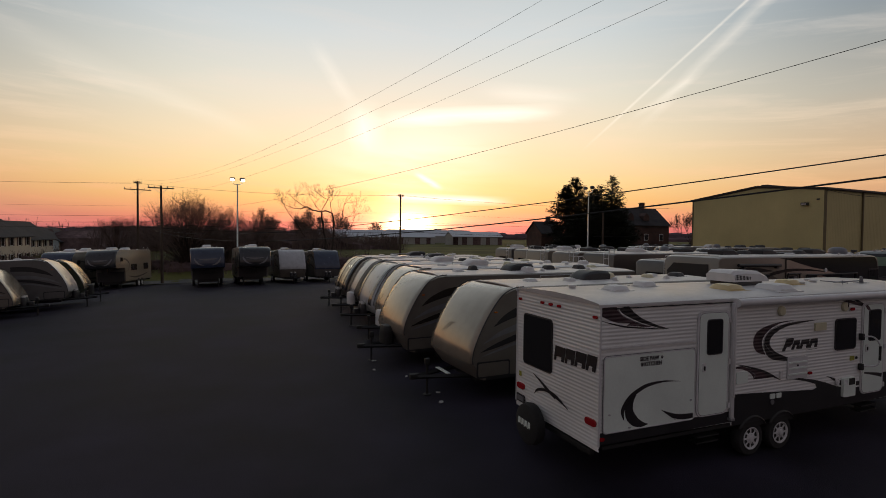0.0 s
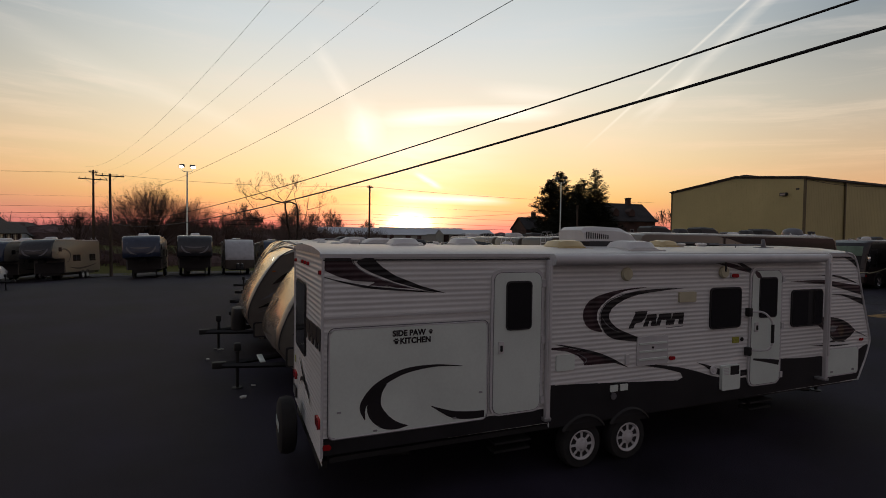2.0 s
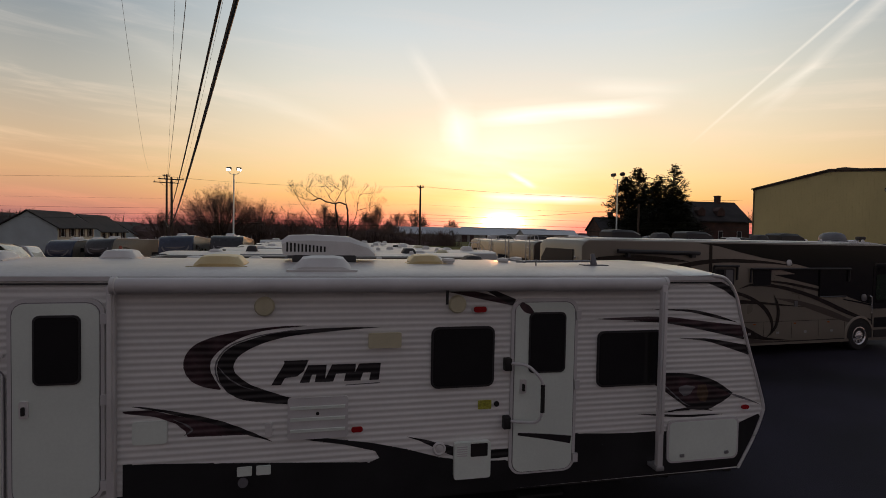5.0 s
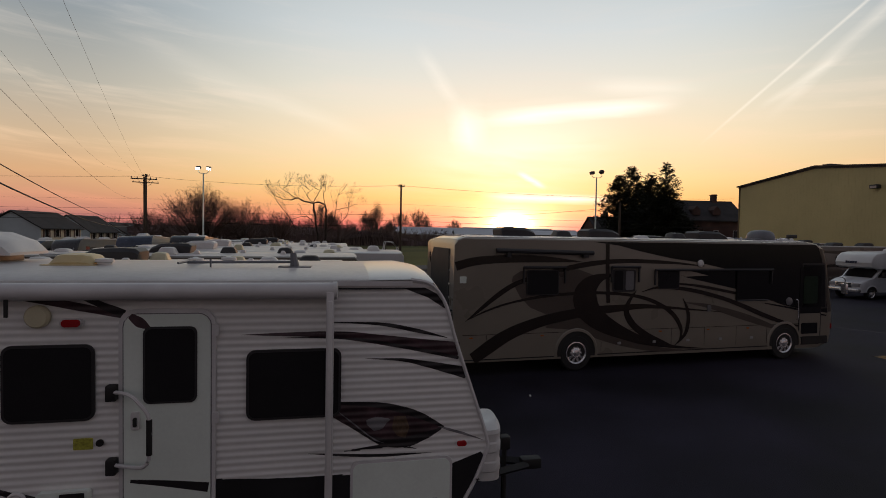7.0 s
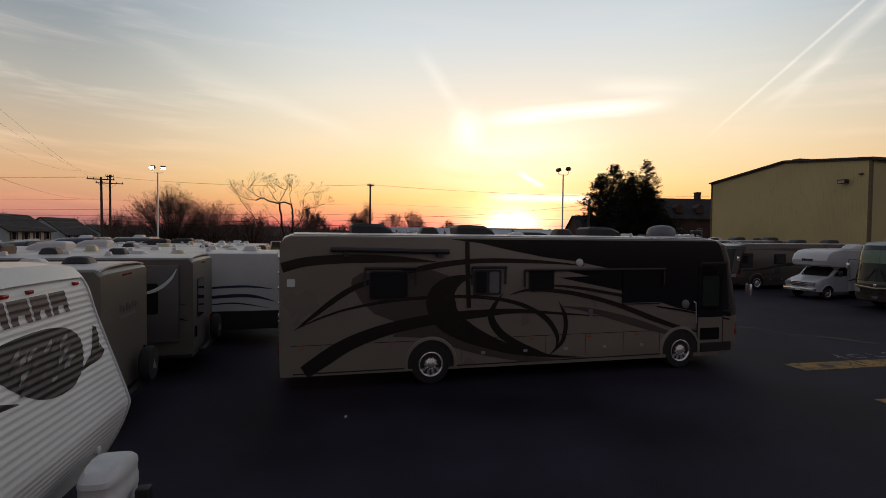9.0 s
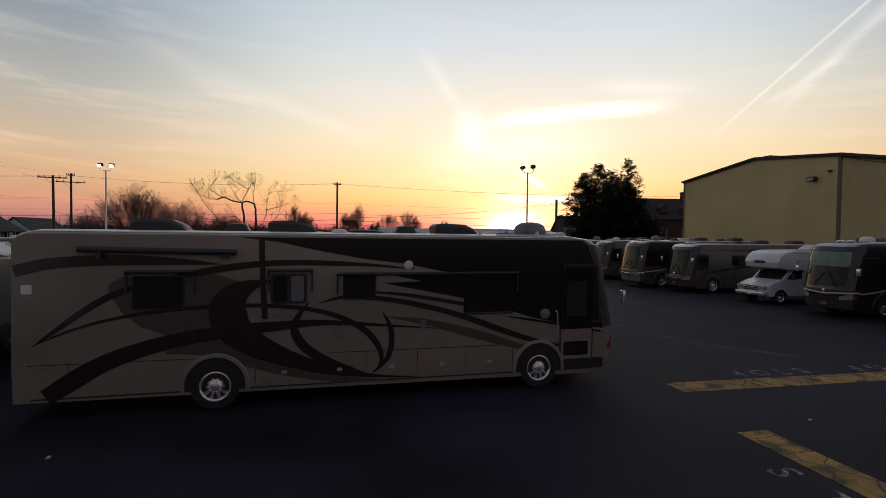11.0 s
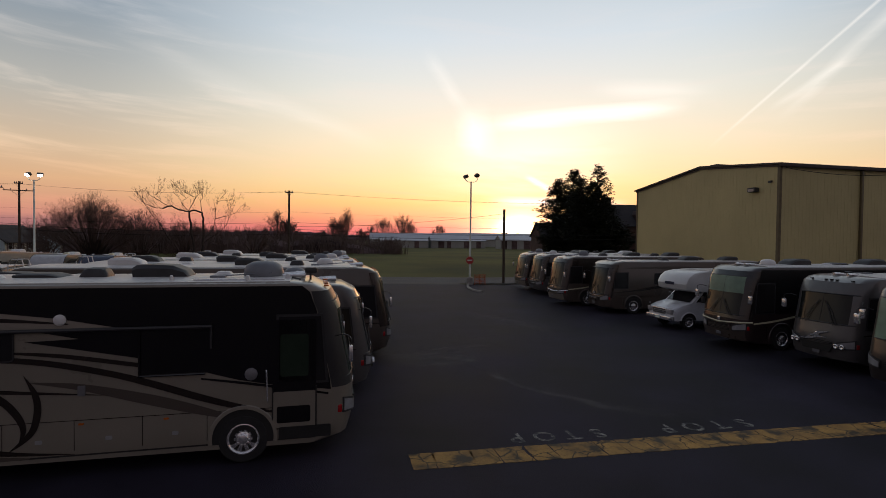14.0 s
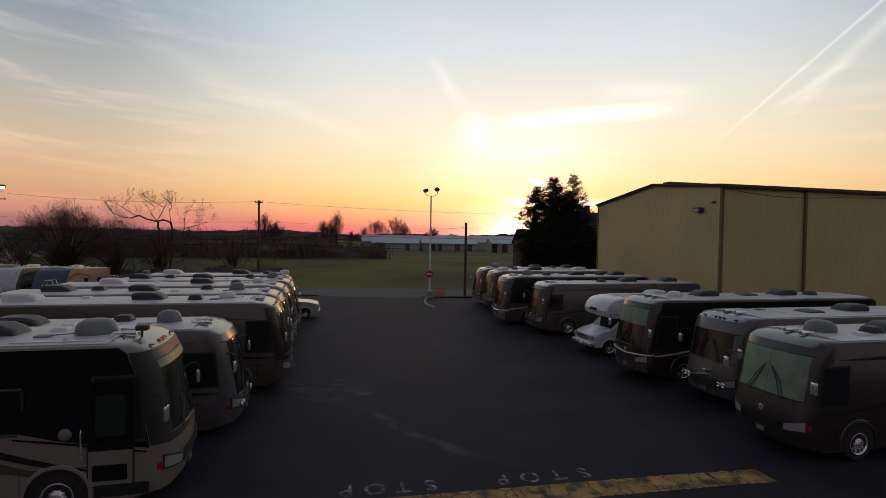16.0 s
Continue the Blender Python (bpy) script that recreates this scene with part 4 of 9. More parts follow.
def trailer(label, m, L=10.6, W=2.44, H=2.98, side="side_tan", cap="cap_tan", accent="decal_black", stripe="decal_grey", ac="dark_plastic", cover="white_plastic",
            window_rear=True, spare=True, slide=True, seed=1, ladder=False, bands=(), zb=0.60, low=None, ac_x=None, near_slide=False):
    rnd = random.Random(seed)
    t = thing("travel_trailer", label, "trailer", m, "trailers in the sales row")
    prof = trailer_profile(L, H, zb=zb)
    f = L / 2
    part("body", Geo().loft(loft_body(prof, W)), side, t)
    # moulded front cap wraps the nose
    skin = [(x + 0.012 * (1 if x > f - 1.2 else 0), z + (0.012 if z > H - 0.3 else 0.004)) for x, z in prof[CAP]]
    rings = loft_body(skin, W + 0.03)
    part("front_cap", Geo().loft(rings, closed=False, caps=False), cap, t)
    fine = spline(skin, 4)
    for j, (a0, a1, b0, b1, mt) in enumerate(bands):
        # a band across the cap from its top to its chin, between two fractions of the width
        vs, n = [], len(fine)
        for i, (x, z) in enumerate(fine):
            u = i / (n - 1)
            lo, hi = a0 + (b0 - a0) * u ** 1.4, a1 + (b1 - a1) * u ** 0.8
            for q in (lo, (lo + hi) / 2, hi):
                e = abs(q)
                pull = 0.12 * max(0.0, e - 0.2) / 0.2 if e < 0.40 else 0.12 + 0.33 * (e - 0.40) / 0.08 if e < 0.48 else 0.45 + 0.55 * (e - 0.48) / 0.02
                drop = 0.05 * (pull if z > H - 0.15 else 0)
                vs.append((x - 0.10 * pull * max(0.0, (x - f + 1.6) / 1.6) + 0.010 + 0.002 * j, q * (W + 0.03), z - drop + 0.008))
        part("cap_graphic", Geo().add(vs, [(i * 3 + k, i * 3 + k + 1, i * 3 + k + 4, i * 3 + k + 3) for i in range(n - 1) for k in range(2)]), mt, t)
    for s in (-1, 1):
        edge = spline([(x - 0.1 * max(0, (x - f + 1.6) / 1.6), z) for x, z in skin], 3)
        part("cap_trim", Geo().tube([(x, s * (W / 2 + 0.012), z) for x, z in edge], 0.016, 5), "dark_plastic", t)
    part("roof", Geo().loft([[(-f + 0.04, y, H - 0.02 + b), (-f + 0.04, y, H + 0.012 + b), (f - 1.35, y, H + 0.012 + b), (f - 1.35, y, H - 0.02 + b)] for y, b in
                             ((-W / 2 + 0.06, -0.035), (-W * 0.3, 0.015), (0, 0.03), (W * 0.3, 0.015), (W / 2 - 0.06, -0.035))]), "roof_white", t)
    part("chassis", Geo().box(-f + 0.1, f - 0.5, -0.75, 0.75, 0.42, 0.67), "frame_black", t)
    for s in (-1, 1):
        y = s * W / 2
        # graphics sweeping back from the nose
        u, lo = swoosh([(f - 0.72, H - 0.98, 0.02), (f - 1.2, H - 0.72, 0.20), (f - 2.0, H - 0.52, 0.26), (f - 3.4, H - 0.55, 0.20), (f - 5.4, H - 0.8, 0.02)])
        part("graphic", strip(u, lo, y + s * 0.004), accent, t)
        u, lo = swoosh([(f - 0.42, H - 1.40, 0.02), (f - 1.1, H - 1.12, 0.14), (f - 2.2, H - 0.95, 0.16), (f - 4.2, H - 1.15, 0.01)])
        part("graphic", strip(u, lo, y + s * 0.004), stripe, t)
        for k in range(2):
            u, lo = swoosh([(f - 0.34, 1.30 - 0.12 * k, 0.01), (f - 0.85, 1.46 - 0.14 * k, 0.12 - 0.06 * k), (f - 1.8, 1.70 - 0.16 * k, 0.15 - 0.08 * k), (f - 3.1, 1.80 - 0.2 * k, 0.01)])
            part("graphic", strip(u, lo, y + s * 0.0055), accent if k == 0 else stripe, t)
        u, lo = swoosh([(-f + 0.15, 1.75, 0.01), (-f + 1.0, 1.85, 0.07), (-f + 2.2, 1.80, 0.06), (-f + 3.6, 1.62, 0.01)])
        part("graphic", strip(u, lo, y + s * 0.0045), accent, t)
        u, lo = swoosh([(-f + 0.1, 1.35, 0.01), (-f + 0.9, 1.55, 0.10), (-f + 2.0, 1.52, 0.09), (-f + 3.2, 1.32, 0.01)])
        part("graphic", strip(u, lo, y + s * 0.0045), accent, t)
        u, lo = swoosh([(-f + 0.3, 1.15, 0.01), (-f + 1.4, 1.33, 0.05), (-f + 2.6, 1.22, 0.01)])
        part("graphic", strip(u, lo, y + s * 0.0045), stripe, t)
        part("skirt", Geo().box(-f + 0.02, f - 0.5, min(y - s * 0.03, y + s * 0.003), max(y - s * 0.03, y + s * 0.003), zb - 0.02, low or zb + 0.06), "black_skirt", t)
        lk = part("locker_door", side_panel(f - 1.20, f - 0.22, zb + 0.04, zb + 0.46, y, s, 0.015, 0.05), "gasket", t)
        part("door_skin", side_panel(f - 1.16, f - 0.26, zb + 0.08, zb + 0.42, y + s * 0.014, s, 0.006, 0.04), side, lk)
        window(t, -f + 2.2, -f + 3.0, 1.62, 2.3, y, s)
        window(t, 0.3, 1.1, 1.62, 2.3, y, s)
    # entry door on the kerb side (-y), slide-out on the other
    d = part("door", side_panel(f - 3.3, f - 2.6, 0.72, 2.62, -W / 2, -1, 0.014, 0.06), side, t)
    part("pane", side_panel(f - 3.15, f - 2.75, 1.7, 2.35, -W / 2 - 0.014, -1, 0.006, 0.05), "glass", d)
    part("awning", Geo().tube([(-f + 0.9, -W / 2 - 0.09, H - 0.16), (f - 3.5, -W / 2 - 0.09, H - 0.16)], 0.065, 10), "alu", t)
    if slide:
        so = part("slide_out", Geo().box(-f + 2.4, -f + 5.4, -W / 2 - 0.05, -W / 2 + 0.02, 1.0, 2.72, 0.02), stripe, t)
        part("pane", side_panel(-f + 3.2, -f + 4.6, 1.65, 2.3, -W / 2 - 0.05, -1, 0.012, 0.06), "glass", so)
    if near_slide:
        so = part("slide_out", Geo().box(-f + 0.30, -f + 3.0, W / 2 - 0.02, W / 2 + 0.10, 0.86, H - 0.18, 0.02), "side_grey", t, "dark slide-out box with a pale curved stripe")
        part("pane", side_panel(-f + 0.75, -f + 1.9, 1.55, 2.3, W / 2 + 0.10, 1, 0.012, 0.06), "glass", so)
        u, lo = swoosh([(-f + 0.34, H - 0.28, 0.02), (-f + 0.50, H - 0.55, 0.07), (-f + 0.85, H - 0.80, 0.08), (-f + 1.5, H - 0.95, 0.01)])
        part("graphic", strip(u, lo, W / 2 + 0.1135), "white_panel", so)
    tandem(t, -f * 0.18, W)
    tongue(t, f - 0.35, cover, cover is None)
    # rear wall
    if window_rear:
        end_window(t, -0.05, 0.75, 1.35, 2.35, -f, -1)
    for s in (-1, 1):
        marker(t, -f, s * 0.98, 1.05, "x", -1, "red_lens", 0.10, 0.26, 0.03, "tail_light")
    for k in (-0.16, 0, 0.16):
        marker(t, -f, k, H - 0.17, "x", -1, "red_lens", 0.09, 0.035, 0.03)
    for s in (-1, 1):
        marker(t, f - 0.75, s * (W / 2 + 0.01), H - 0.62, "y", s, "amber_lens", 0.09, 0.04, 0.02)
    part("bumper", Geo().box(-f - 0.22, -f - 0.1, -1.0, 1.0, 0.50, 0.62, 0.015), "frame_black", t)
    if spare:
        sp = part("spare_wheel", Geo().disc((-f - 0.24, -0.45, 0.92), "x", [(0.3, 0.1), (0.34, 0.06), (0.35, -0.04), (0.32, -0.1), (0.05, -0.115), (0.004, -0.116)], 28), "rubber", t, "spare wheel under a black vinyl cover")
        part("cover_badge", Geo().prism([(-0.60, 0.80), (-0.32, 0.84), (-0.42, 1.02)], -f - 0.356, -f - 0.346, "x"), "decal_grey", sp)
    if ladder:
        lad = Geo()
        for q in (-1.0, -0.62):
            lad.tube([(-f - 0.09, q, 0.9), (-f - 0.09, q, H + 0.1), (-f + 0.12, q, H + 0.32), (-f + 0.4, q, H + 0.32), (-f + 0.46, q, H)], 0.018, 6)
        for i in range(7):
            lad.tube([(-f - 0.09, -1.0, 1.05 + i * 0.3), (-f - 0.09, -0.62, 1.05 + i * 0.3)], 0.015, 5)
        part("ladder", lad, "alu", t)
    # roof equipment
    air_con(t, ac_x if ac_x is not None else rnd.uniform(-0.6, 0.5), 0, H + 0.03, ac)
    roof_vent(t, f - 2.6, 0.1, H + 0.03)
    roof_vent(t, -f + 1.6, -0.2, H + 0.03)
    for i in range(5):
        roof_vent(t, -f + 0.9 + i * (L - 3.2) / 5 + rnd.uniform(-0.3, 0.3), rnd.uniform(-0.75, 0.75), H + 0.022, rnd.choice(("white_plastic", "white_plastic", "dark_plastic", "cream")), rnd.uniform(0.26, 0.46), rnd.uniform(0.10, 0.2))
    part("roof_rail", Geo().tube([(f - 3.4, -0.5, H + 0.03), (f - 3.4, -0.5, H + 0.13), (f - 4.6, -0.5, H + 0.13), (f - 4.6, -0.5, H + 0.03)], 0.014, 5), "steel", t)
    for i in range(3):
        roof_vent(t, -f * 0.6 + i * 1.1, 0.65 - 0.5 * (i % 2), H + 0.025, "white_plastic", 0.14, 0.10)
    return t


def fifth_wheel(label, m, L=11.5, W=2.5, H=3.55, cap="cap_blue", side="side_tan", accent="decal_black", ac="white_plastic", seed=1):
    """A two-level trailer whose raised front overhangs a pickup bed; front at +x."""
    t = thing("fifth_wheel_trailer", label, "trailer", m, "trailers in the sales row")
    f = L / 2
    prof = [(-f, 0.75), (-f, H - 0.12), (-f + 0.12, H), (f - 1.2, H), (f - 0.8, H - 0.05), (f - 0.45, H - 0.25), (f - 0.2, H - 0.6), (f - 0.05, H - 1.1), (f, H - 1.55), (f - 0.08, H - 1.72),
            (f - 0.5, H - 1.78), (f - 2.35, H - 1.78), (f - 2.45, H - 1.9), (f - 2.45, 0.72)]
    part("body", Geo().loft(loft_body(prof, W, 0.22)), side, t)
    skin = [(x + 0.012, z + (0.012 if z > H - 0.3 else 0.004)) for x, z in prof[3:11]]
    fc = part("front_cap", Geo().loft(loft_body(skin, W + 0.03, 0.22), closed=False, caps=False), cap, t)
    u, lo = swoosh([(-0.75, H - 0.95, 0.02), (-0.3, H - 1.02, 0.12), (0.3, H - 1.02, 0.12), (0.75, H - 0.95, 0.02)])
    n = len(u)
    part("cap_emblem", Geo().add([(f - 0.045 + 0.0 * z, y, z) for y, z in u] + [(f - 0.03, y, z) for y, z in lo], [(i, i + 1, n + i + 1, n + i) for i in range(n - 1)]), "decal_grey", fc)
    part("roof", Geo().box(-f + 0.05, f - 1.3, -W / 2 + 0.08, W / 2 - 0.08, H - 0.02, H + 0.02), "roof_white", t)
    part("lower_front", Geo().box(f - 2.47, f - 2.43, -W / 2 + 0.1, W / 2 - 0.1, 0.72, 1.7), "black_skirt", t)
    for s in (-1, 1):
        g = Geo().tube([(f - 2.6, s * 0.8, 0.02), (f - 2.6, s * 0.8, 1.0)], 0.05, 6)
        g.box(f - 2.7, f - 2.5, s * 0.8 - 0.1, s * 0.8 + 0.1, 0.0, 0.03)
        part("landing_leg", g, "frame_black", t)
        # pale sweep rising from the chin to the shoulder, and a lamp under it
        u, lo = swoosh([(s * 0.30, H - 1.50, 0.02), (s * 0.70, H - 1.36, 0.13), (s * 0.98, H - 1.0, 0.12), (s * 1.10, H - 0.55, 0.02)])
        n = len(u)
        skew = lambda yy, zz: f + 0.03 - 0.22 * max(0.0, (abs(yy) / W - 0.3) / 0.2) ** 2 * 0.5 - 0.30 * max(0.0, zz - (H - 1.55)) ** 2
        part("cap_sweep", Geo().add([(skew(yy, zz), yy, zz) for yy, zz in u] + [(skew(yy, zz), yy, zz) for yy, zz in lo], [(i, i + 1, n + i + 1, n + i) for i in range(n - 1)]), "decal_grey", fc)
    part("king_pin", Geo().box(f - 1.5, f - 1.0, -0.25, 0.25, H - 2.25, H - 1.78, 0.03), "frame_black", t)
    part("chassis", Geo().box(-f + 0.1, f - 2.5, -0.8, 0.8, 0.45, 0.76), "frame_black", t)
    for s in (-1, 1):
        y = s * W / 2
        window(t, f - 1.9, f - 1.35, H - 1.15, H - 0.75, y, s, 0.05)
        window(t, f - 4.6, f - 3.9, 1.75, 2.4, y, s)
        window(t, -f + 1.0, -f + 2.3, 1.75, 2.45, y, s)
        window(t, -0.6, 0.2, 1.75, 2.4, y, s)
        u, lo = swoosh([(f - 1.0, H - 1.45, 0.02), (f - 2.2, H - 0.9, 0.12), (f - 3.4, H - 1.3, 0.2), (f - 3.2, H - 2.0, 0.06), (f - 2.6, H - 2.15, 0.01)])
        part("graphic", strip(u, lo, y + s * 0.004), accent, t)
        u, lo = swoosh([(f - 3.0, 1.25, 0.02), (f - 5.0, 1.05, 0.16), (-f + 2.5, 1.2, 0.12), (-f + 0.6, 1.5, 0.01)])
        part("graphic", strip(u, lo, y + s * 0.004), accent, t)
    so = part("slide_out", Geo().box(-f + 2.8, -f + 6.0, -W / 2 - 0.06, -W / 2 + 0.02, 1.05, H - 0.35, 0.02), side, t)
    part("pane", side_panel(-f + 3.5, -f + 5.2, 1.8, 2.45, -W / 2 - 0.06, -1, 0.012, 0.06), "glass", so)
    tandem(t, -f * 0.3, W, 0.38, 0.92)
    for s in (-1, 1):
        marker(t, -f, s * 1.0, 1.15, "x", -1, "red_lens", 0.12, 0.3, 0.03, "tail_light")
    end_window(t, -0.6, 0.6, 1.6, 2.3, -f, -1)
    part("bumper", Geo().box(-f - 0.2, -f - 0.05, -1.1, 1.1, 0.52, 0.66, 0.015), "frame_black", t)
    lad = Geo()
    for s in (-0.2, 0.2):
        lad.tube([(-f - 0.09, 0.85 + s, 0.9), (-f - 0.09, 0.85 + s, H + 0.12), (-f + 0.15, 0.85 + s, H + 0.32), (-f + 0.4, 0.85 + s, H + 0.04)], 0.017, 6)
    for i in range(7):
        lad.tube([(-f - 0.09, 0.65, 1.1 + i * 0.33), (-f - 0.09, 1.05, 1.1 + i * 0.33)], 0.015, 5)
    part("ladder", lad, "alu", t)
    air_con(t, -1.2, 0, H + 0.02, ac)
    air_con(t, f - 2.8, 0, H + 0.02, ac)
    for i in range(4):
        roof_vent(t, -f + 1.6 + i * 1.7, 0.5 - 0.9 * (i % 2), H + 0.02, "white_plastic", 0.3 if i % 2 else 0.16, 0.1)
    return t


# ---- class A coaches ----
def coach_profile(L, H, rake=0.34, zb=0.30):
    f = L / 2
    return [(-f + 0.02, zb + 0.06), (-f, 1.0), (-f + 0.02, H - 0.22), (-f + 0.10, H - 0.06), (-f + 0.24, H), (f - 1.25, H), (f - 0.82, H - 0.05), (f - rake - 0.14, H - 0.20), (f - rake - 0.02, H - 0.42),
            (f - rake + 0.05, H - 0.60), (f - rake * 0.62, H - 1.10), (f - rake * 0.30, H - 1.62), (f - 0.03, H - 1.98), (f, H - 2.15), (f + 0.01, 0.95), (f - 0.02, 0.68), (f - 0.10, 0.42), (f - 0.55, zb)]


def coach_rings(prof, W, dx=0.0, k=1.0):
    """Cross bands of the coach, its front rounded in plan and its roof edges eased."""
    top = max(p[0] for p in prof)
    zt = max(p[1] for p in prof)
    rings = []
    for y, a, b in ((-0.5, 0.48, 1), (-0.492, 0.36, 0.6), (-0.46, 0.21, 0.25), (-0.38, 0.09, 0.08), (-0.2, 0.018, 0), (0, 0, 0), (0.2, 0.018, 0), (0.38, 0.09, 0.08), (0.46, 0.21, 0.25), (0.492, 0.36, 0.6), (0.5, 0.48, 1)):
        ring = []
        for x, z in prof:
            t = max(0.0, min(1.0, (x - (top - 1.1)) / 0.7))
            zz = z - (0.07 * b if z > zt - 0.12 else 0)
            ring.append((x + dx - a * t * k, y * W, zz))
        rings.append(ring)
    return rings


def coach(label, m, L=11.6, W=2.5, H=3.35, body="tan", lower="taupe", brow="tan", accent="brown", wheel_x=(3.9, -3.0), shade=None, door=True, graphics=1, roof_gear=(), ladder=True, awning=True,
          rim="chrome", name="motorhome", mirrors=True, detail=True, bed_windows=True, face=None, shade_rows=3, belt=None, bars=False, screen="windshield", mask=False, brow_lamp="amber_lens", span=(8, 12)):
    t = thing(name, label, "motorhome", m, "motorhomes on the lot")
    f = L / 2
    prof = coach_profile(L, H)
    shell = part("body", Geo().loft(coach_rings(prof, W)), body, t)
    # white roof skin
    part("roof", Geo().loft([[(-f + 0.3, y, H - 0.03 + b), (-f + 0.3, y, H + 0.014 + b), (f - 1.3, y, H + 0.014 + b), (f - 1.3, y, H - 0.03 + b)] for y, b in
                             ((-W / 2 + 0.10, -0.02), (-W * 0.3, 0.012), (0, 0.02), (W * 0.3, 0.012), (W / 2 - 0.10, -0.02))]), "roof_white", t)
    # front: windscreen, brow, grille, bumper, lamps
    if face:
        part("front_surround", Geo().loft([[(r[i][0] + 0.006, r[i][1] * 1.002, r[i][2]) for i in range(7, 14)] for r in coach_rings(prof, W)], closed=False, caps=False), face, t)
    rings = [[(x, y * 0.965, z) for x, y, z in r] for r in coach_rings(prof, W)]
    scr = part("windshield", Geo().loft([[(r[i][0] + 0.016, r[i][1], r[i][2]) for i in range(span[0], span[1] + 1)] for r in rings[1:-1]], closed=False, caps=False), screen, t)
    part("centre_post", Geo().tube([(prof[i][0] + 0.016, 0, prof[i][1]) for i in range(span[0], span[1] + 1)], 0.010, 5), "gasket", scr)
    for k in span:
        part("screen_frame", Geo().tube([(rings[j][k][0] + 0.012, rings[j][k][1], rings[j][k][2]) for j in range(1, 10)], 0.022, 5), "gasket", scr)
    if shade:
        part("sun_shade", Geo().loft([[(r[i][0] + 0.023, r[i][1], r[i][2]) for i in (8, 9, 10, 11)[:shade_rows]] for r in rings[1:-1]], closed=False, caps=False), shade, scr)
    g = Geo()
    e = span[1]
    for s in (-1, 1):
        for q in (0.0, 0.10):
            g.tube([(prof[e][0] + 0.05, s * (0.62 - q), prof[e][1] - 0.05), (prof[e - 1][0] + 0.05, s * (0.40 - q), prof[e - 1][1] - 0.12), (prof[e - 1][0] + 0.02, s * 0.10, prof[e - 1][1] + 0.25)], 0.012, 5)
    part("wiper", g, "gasket", scr)
    if belt:
        part("belt_line", Geo().tube([(r[13][0] + 0.016, r[13][1], r[13][2] - 0.10 - 0.10 * (1 - abs(r[13][1]) / 1.25)) for r in coach_rings(prof, W)], 0.036, 5), belt, t)
    if bars:
        for k in range(2):
            u, lo = swoosh([(-0.85, 1.18 - k * 0.15, 0.015), (-0.4, 1.10 - k * 0.15, 0.035), (0, 1.06 - k * 0.15, 0.045), (0.4, 1.10 - k * 0.15, 0.035), (0.85, 1.18 - k * 0.15, 0.015)])
            n = len(u)
            part("chrome_bar", Geo().add([(f + 0.034, yy, zz) for yy, zz in u] + [(f + 0.034, yy, zz) for yy, zz in lo], [(i, i + 1, n + i + 1, n + i) for i in range(n - 1)]), "chrome", t)
    if mask:
        # bright mark of two strokes over a dark lower intake
        for pts in ([(0.45, 1.36, 0.02), (0.15, 1.28, 0.07), (-0.2, 1.14, 0.05), (-0.34, 1.06, 0.01)], [(0.40, 1.14, 0.01), (0.05, 1.12, 0.06), (-0.3, 1.02, 0.06), (-0.62, 0.98, 0.01)]):
            u, lo = swoosh(pts)
            n = len(u)
            part("front_badge", Geo().add([(f + 0.036, yy, zz) for yy, zz in u] + [(f + 0.036, yy, zz) for yy, zz in lo], [(i, i + 1, n + i + 1, n + i) for i in range(n - 1)]), "chrome", t)
        part("intake", Geo().prism([(-0.62, 0.92), (0.62, 0.92), (0.50, 0.66), (-0.50, 0.66)], f + 0.0, f + 0.040, "x"), "frame_black", t)
        for q in (-1, 1):
            for k in (0.72, 0.92):
                part("lamp_bowl", Geo().disc((f + 0.02 - 0.10 * (k - 0.6), q * k, 0.90), "x", [(0.085, 0), (0.085, 0.05), (0.06, 0.06), (0.003, 0.035)], 14), "chrome", t)
    low = part("front_mask", Geo().loft([[(r[i][0] + 0.012, r[i][1] * 0.99, r[i][2]) for i in (14, 15, 16, 17)] for r in coach_rings(prof, W)], closed=False, caps=False), lower, t)
    gr = Geo()
    for i in range(5):
        gr.box(f - 0.02, f + 0.03, -0.55, 0.55, 0.78 + i * 0.055, 0.80 + i * 0.055)
    part("grille", gr, "frame_black", low)
    part("badge", Geo().disc((f + 0.012, 0, 1.2), "x", [(0.09, 0), (0.09, 0.015), (0.07, 0.022), (0.003, 0.022)], 16), "chrome", low)
    part("number_plate", Geo().box(f + 0.01, f + 0.03, -0.13, 0.13, 0.55, 0.67), "decal_grey", low)
    for s in (-1, 1):
        hl = part("headlight", Geo().loft([[(f - 0.10 - q * q * 0.22, s * (0.72 + q * 0.45), 0.82 + 0.06 * q), (f + 0.010 - q * q * 0.22, s * (0.72 + q * 0.45), 0.82 + 0.06 * q), (f + 0.010 - q * q * 0.22, s * (0.72 + q * 0.45), 0.98 + 0.14 * q),
                                             (f - 0.10 - q * q * 0.22, s * (0.72 + q * 0.45), 0.98 + 0.14 * q)] for q in (0, 0.35, 0.7, 1.0)]), "lamp_lens", t)
        part("bezel", Geo().loft([[(f - 0.12 - q * q * 0.23, s * (0.69 + q * 0.49), 0.78 + 0.06 * q), (f + 0.004 - q * q * 0.23, s * (0.69 + q * 0.49), 0.78 + 0.06 * q), (f + 0.004 - q * q * 0.23, s * (0.69 + q * 0.49), 1.02 + 0.14 * q),
                                   (f - 0.12 - q * q * 0.23, s * (0.69 + q * 0.49), 1.02 + 0.14 * q)] for q in (0, 0.35, 0.7, 1.0)]), "dark_plastic", hl)
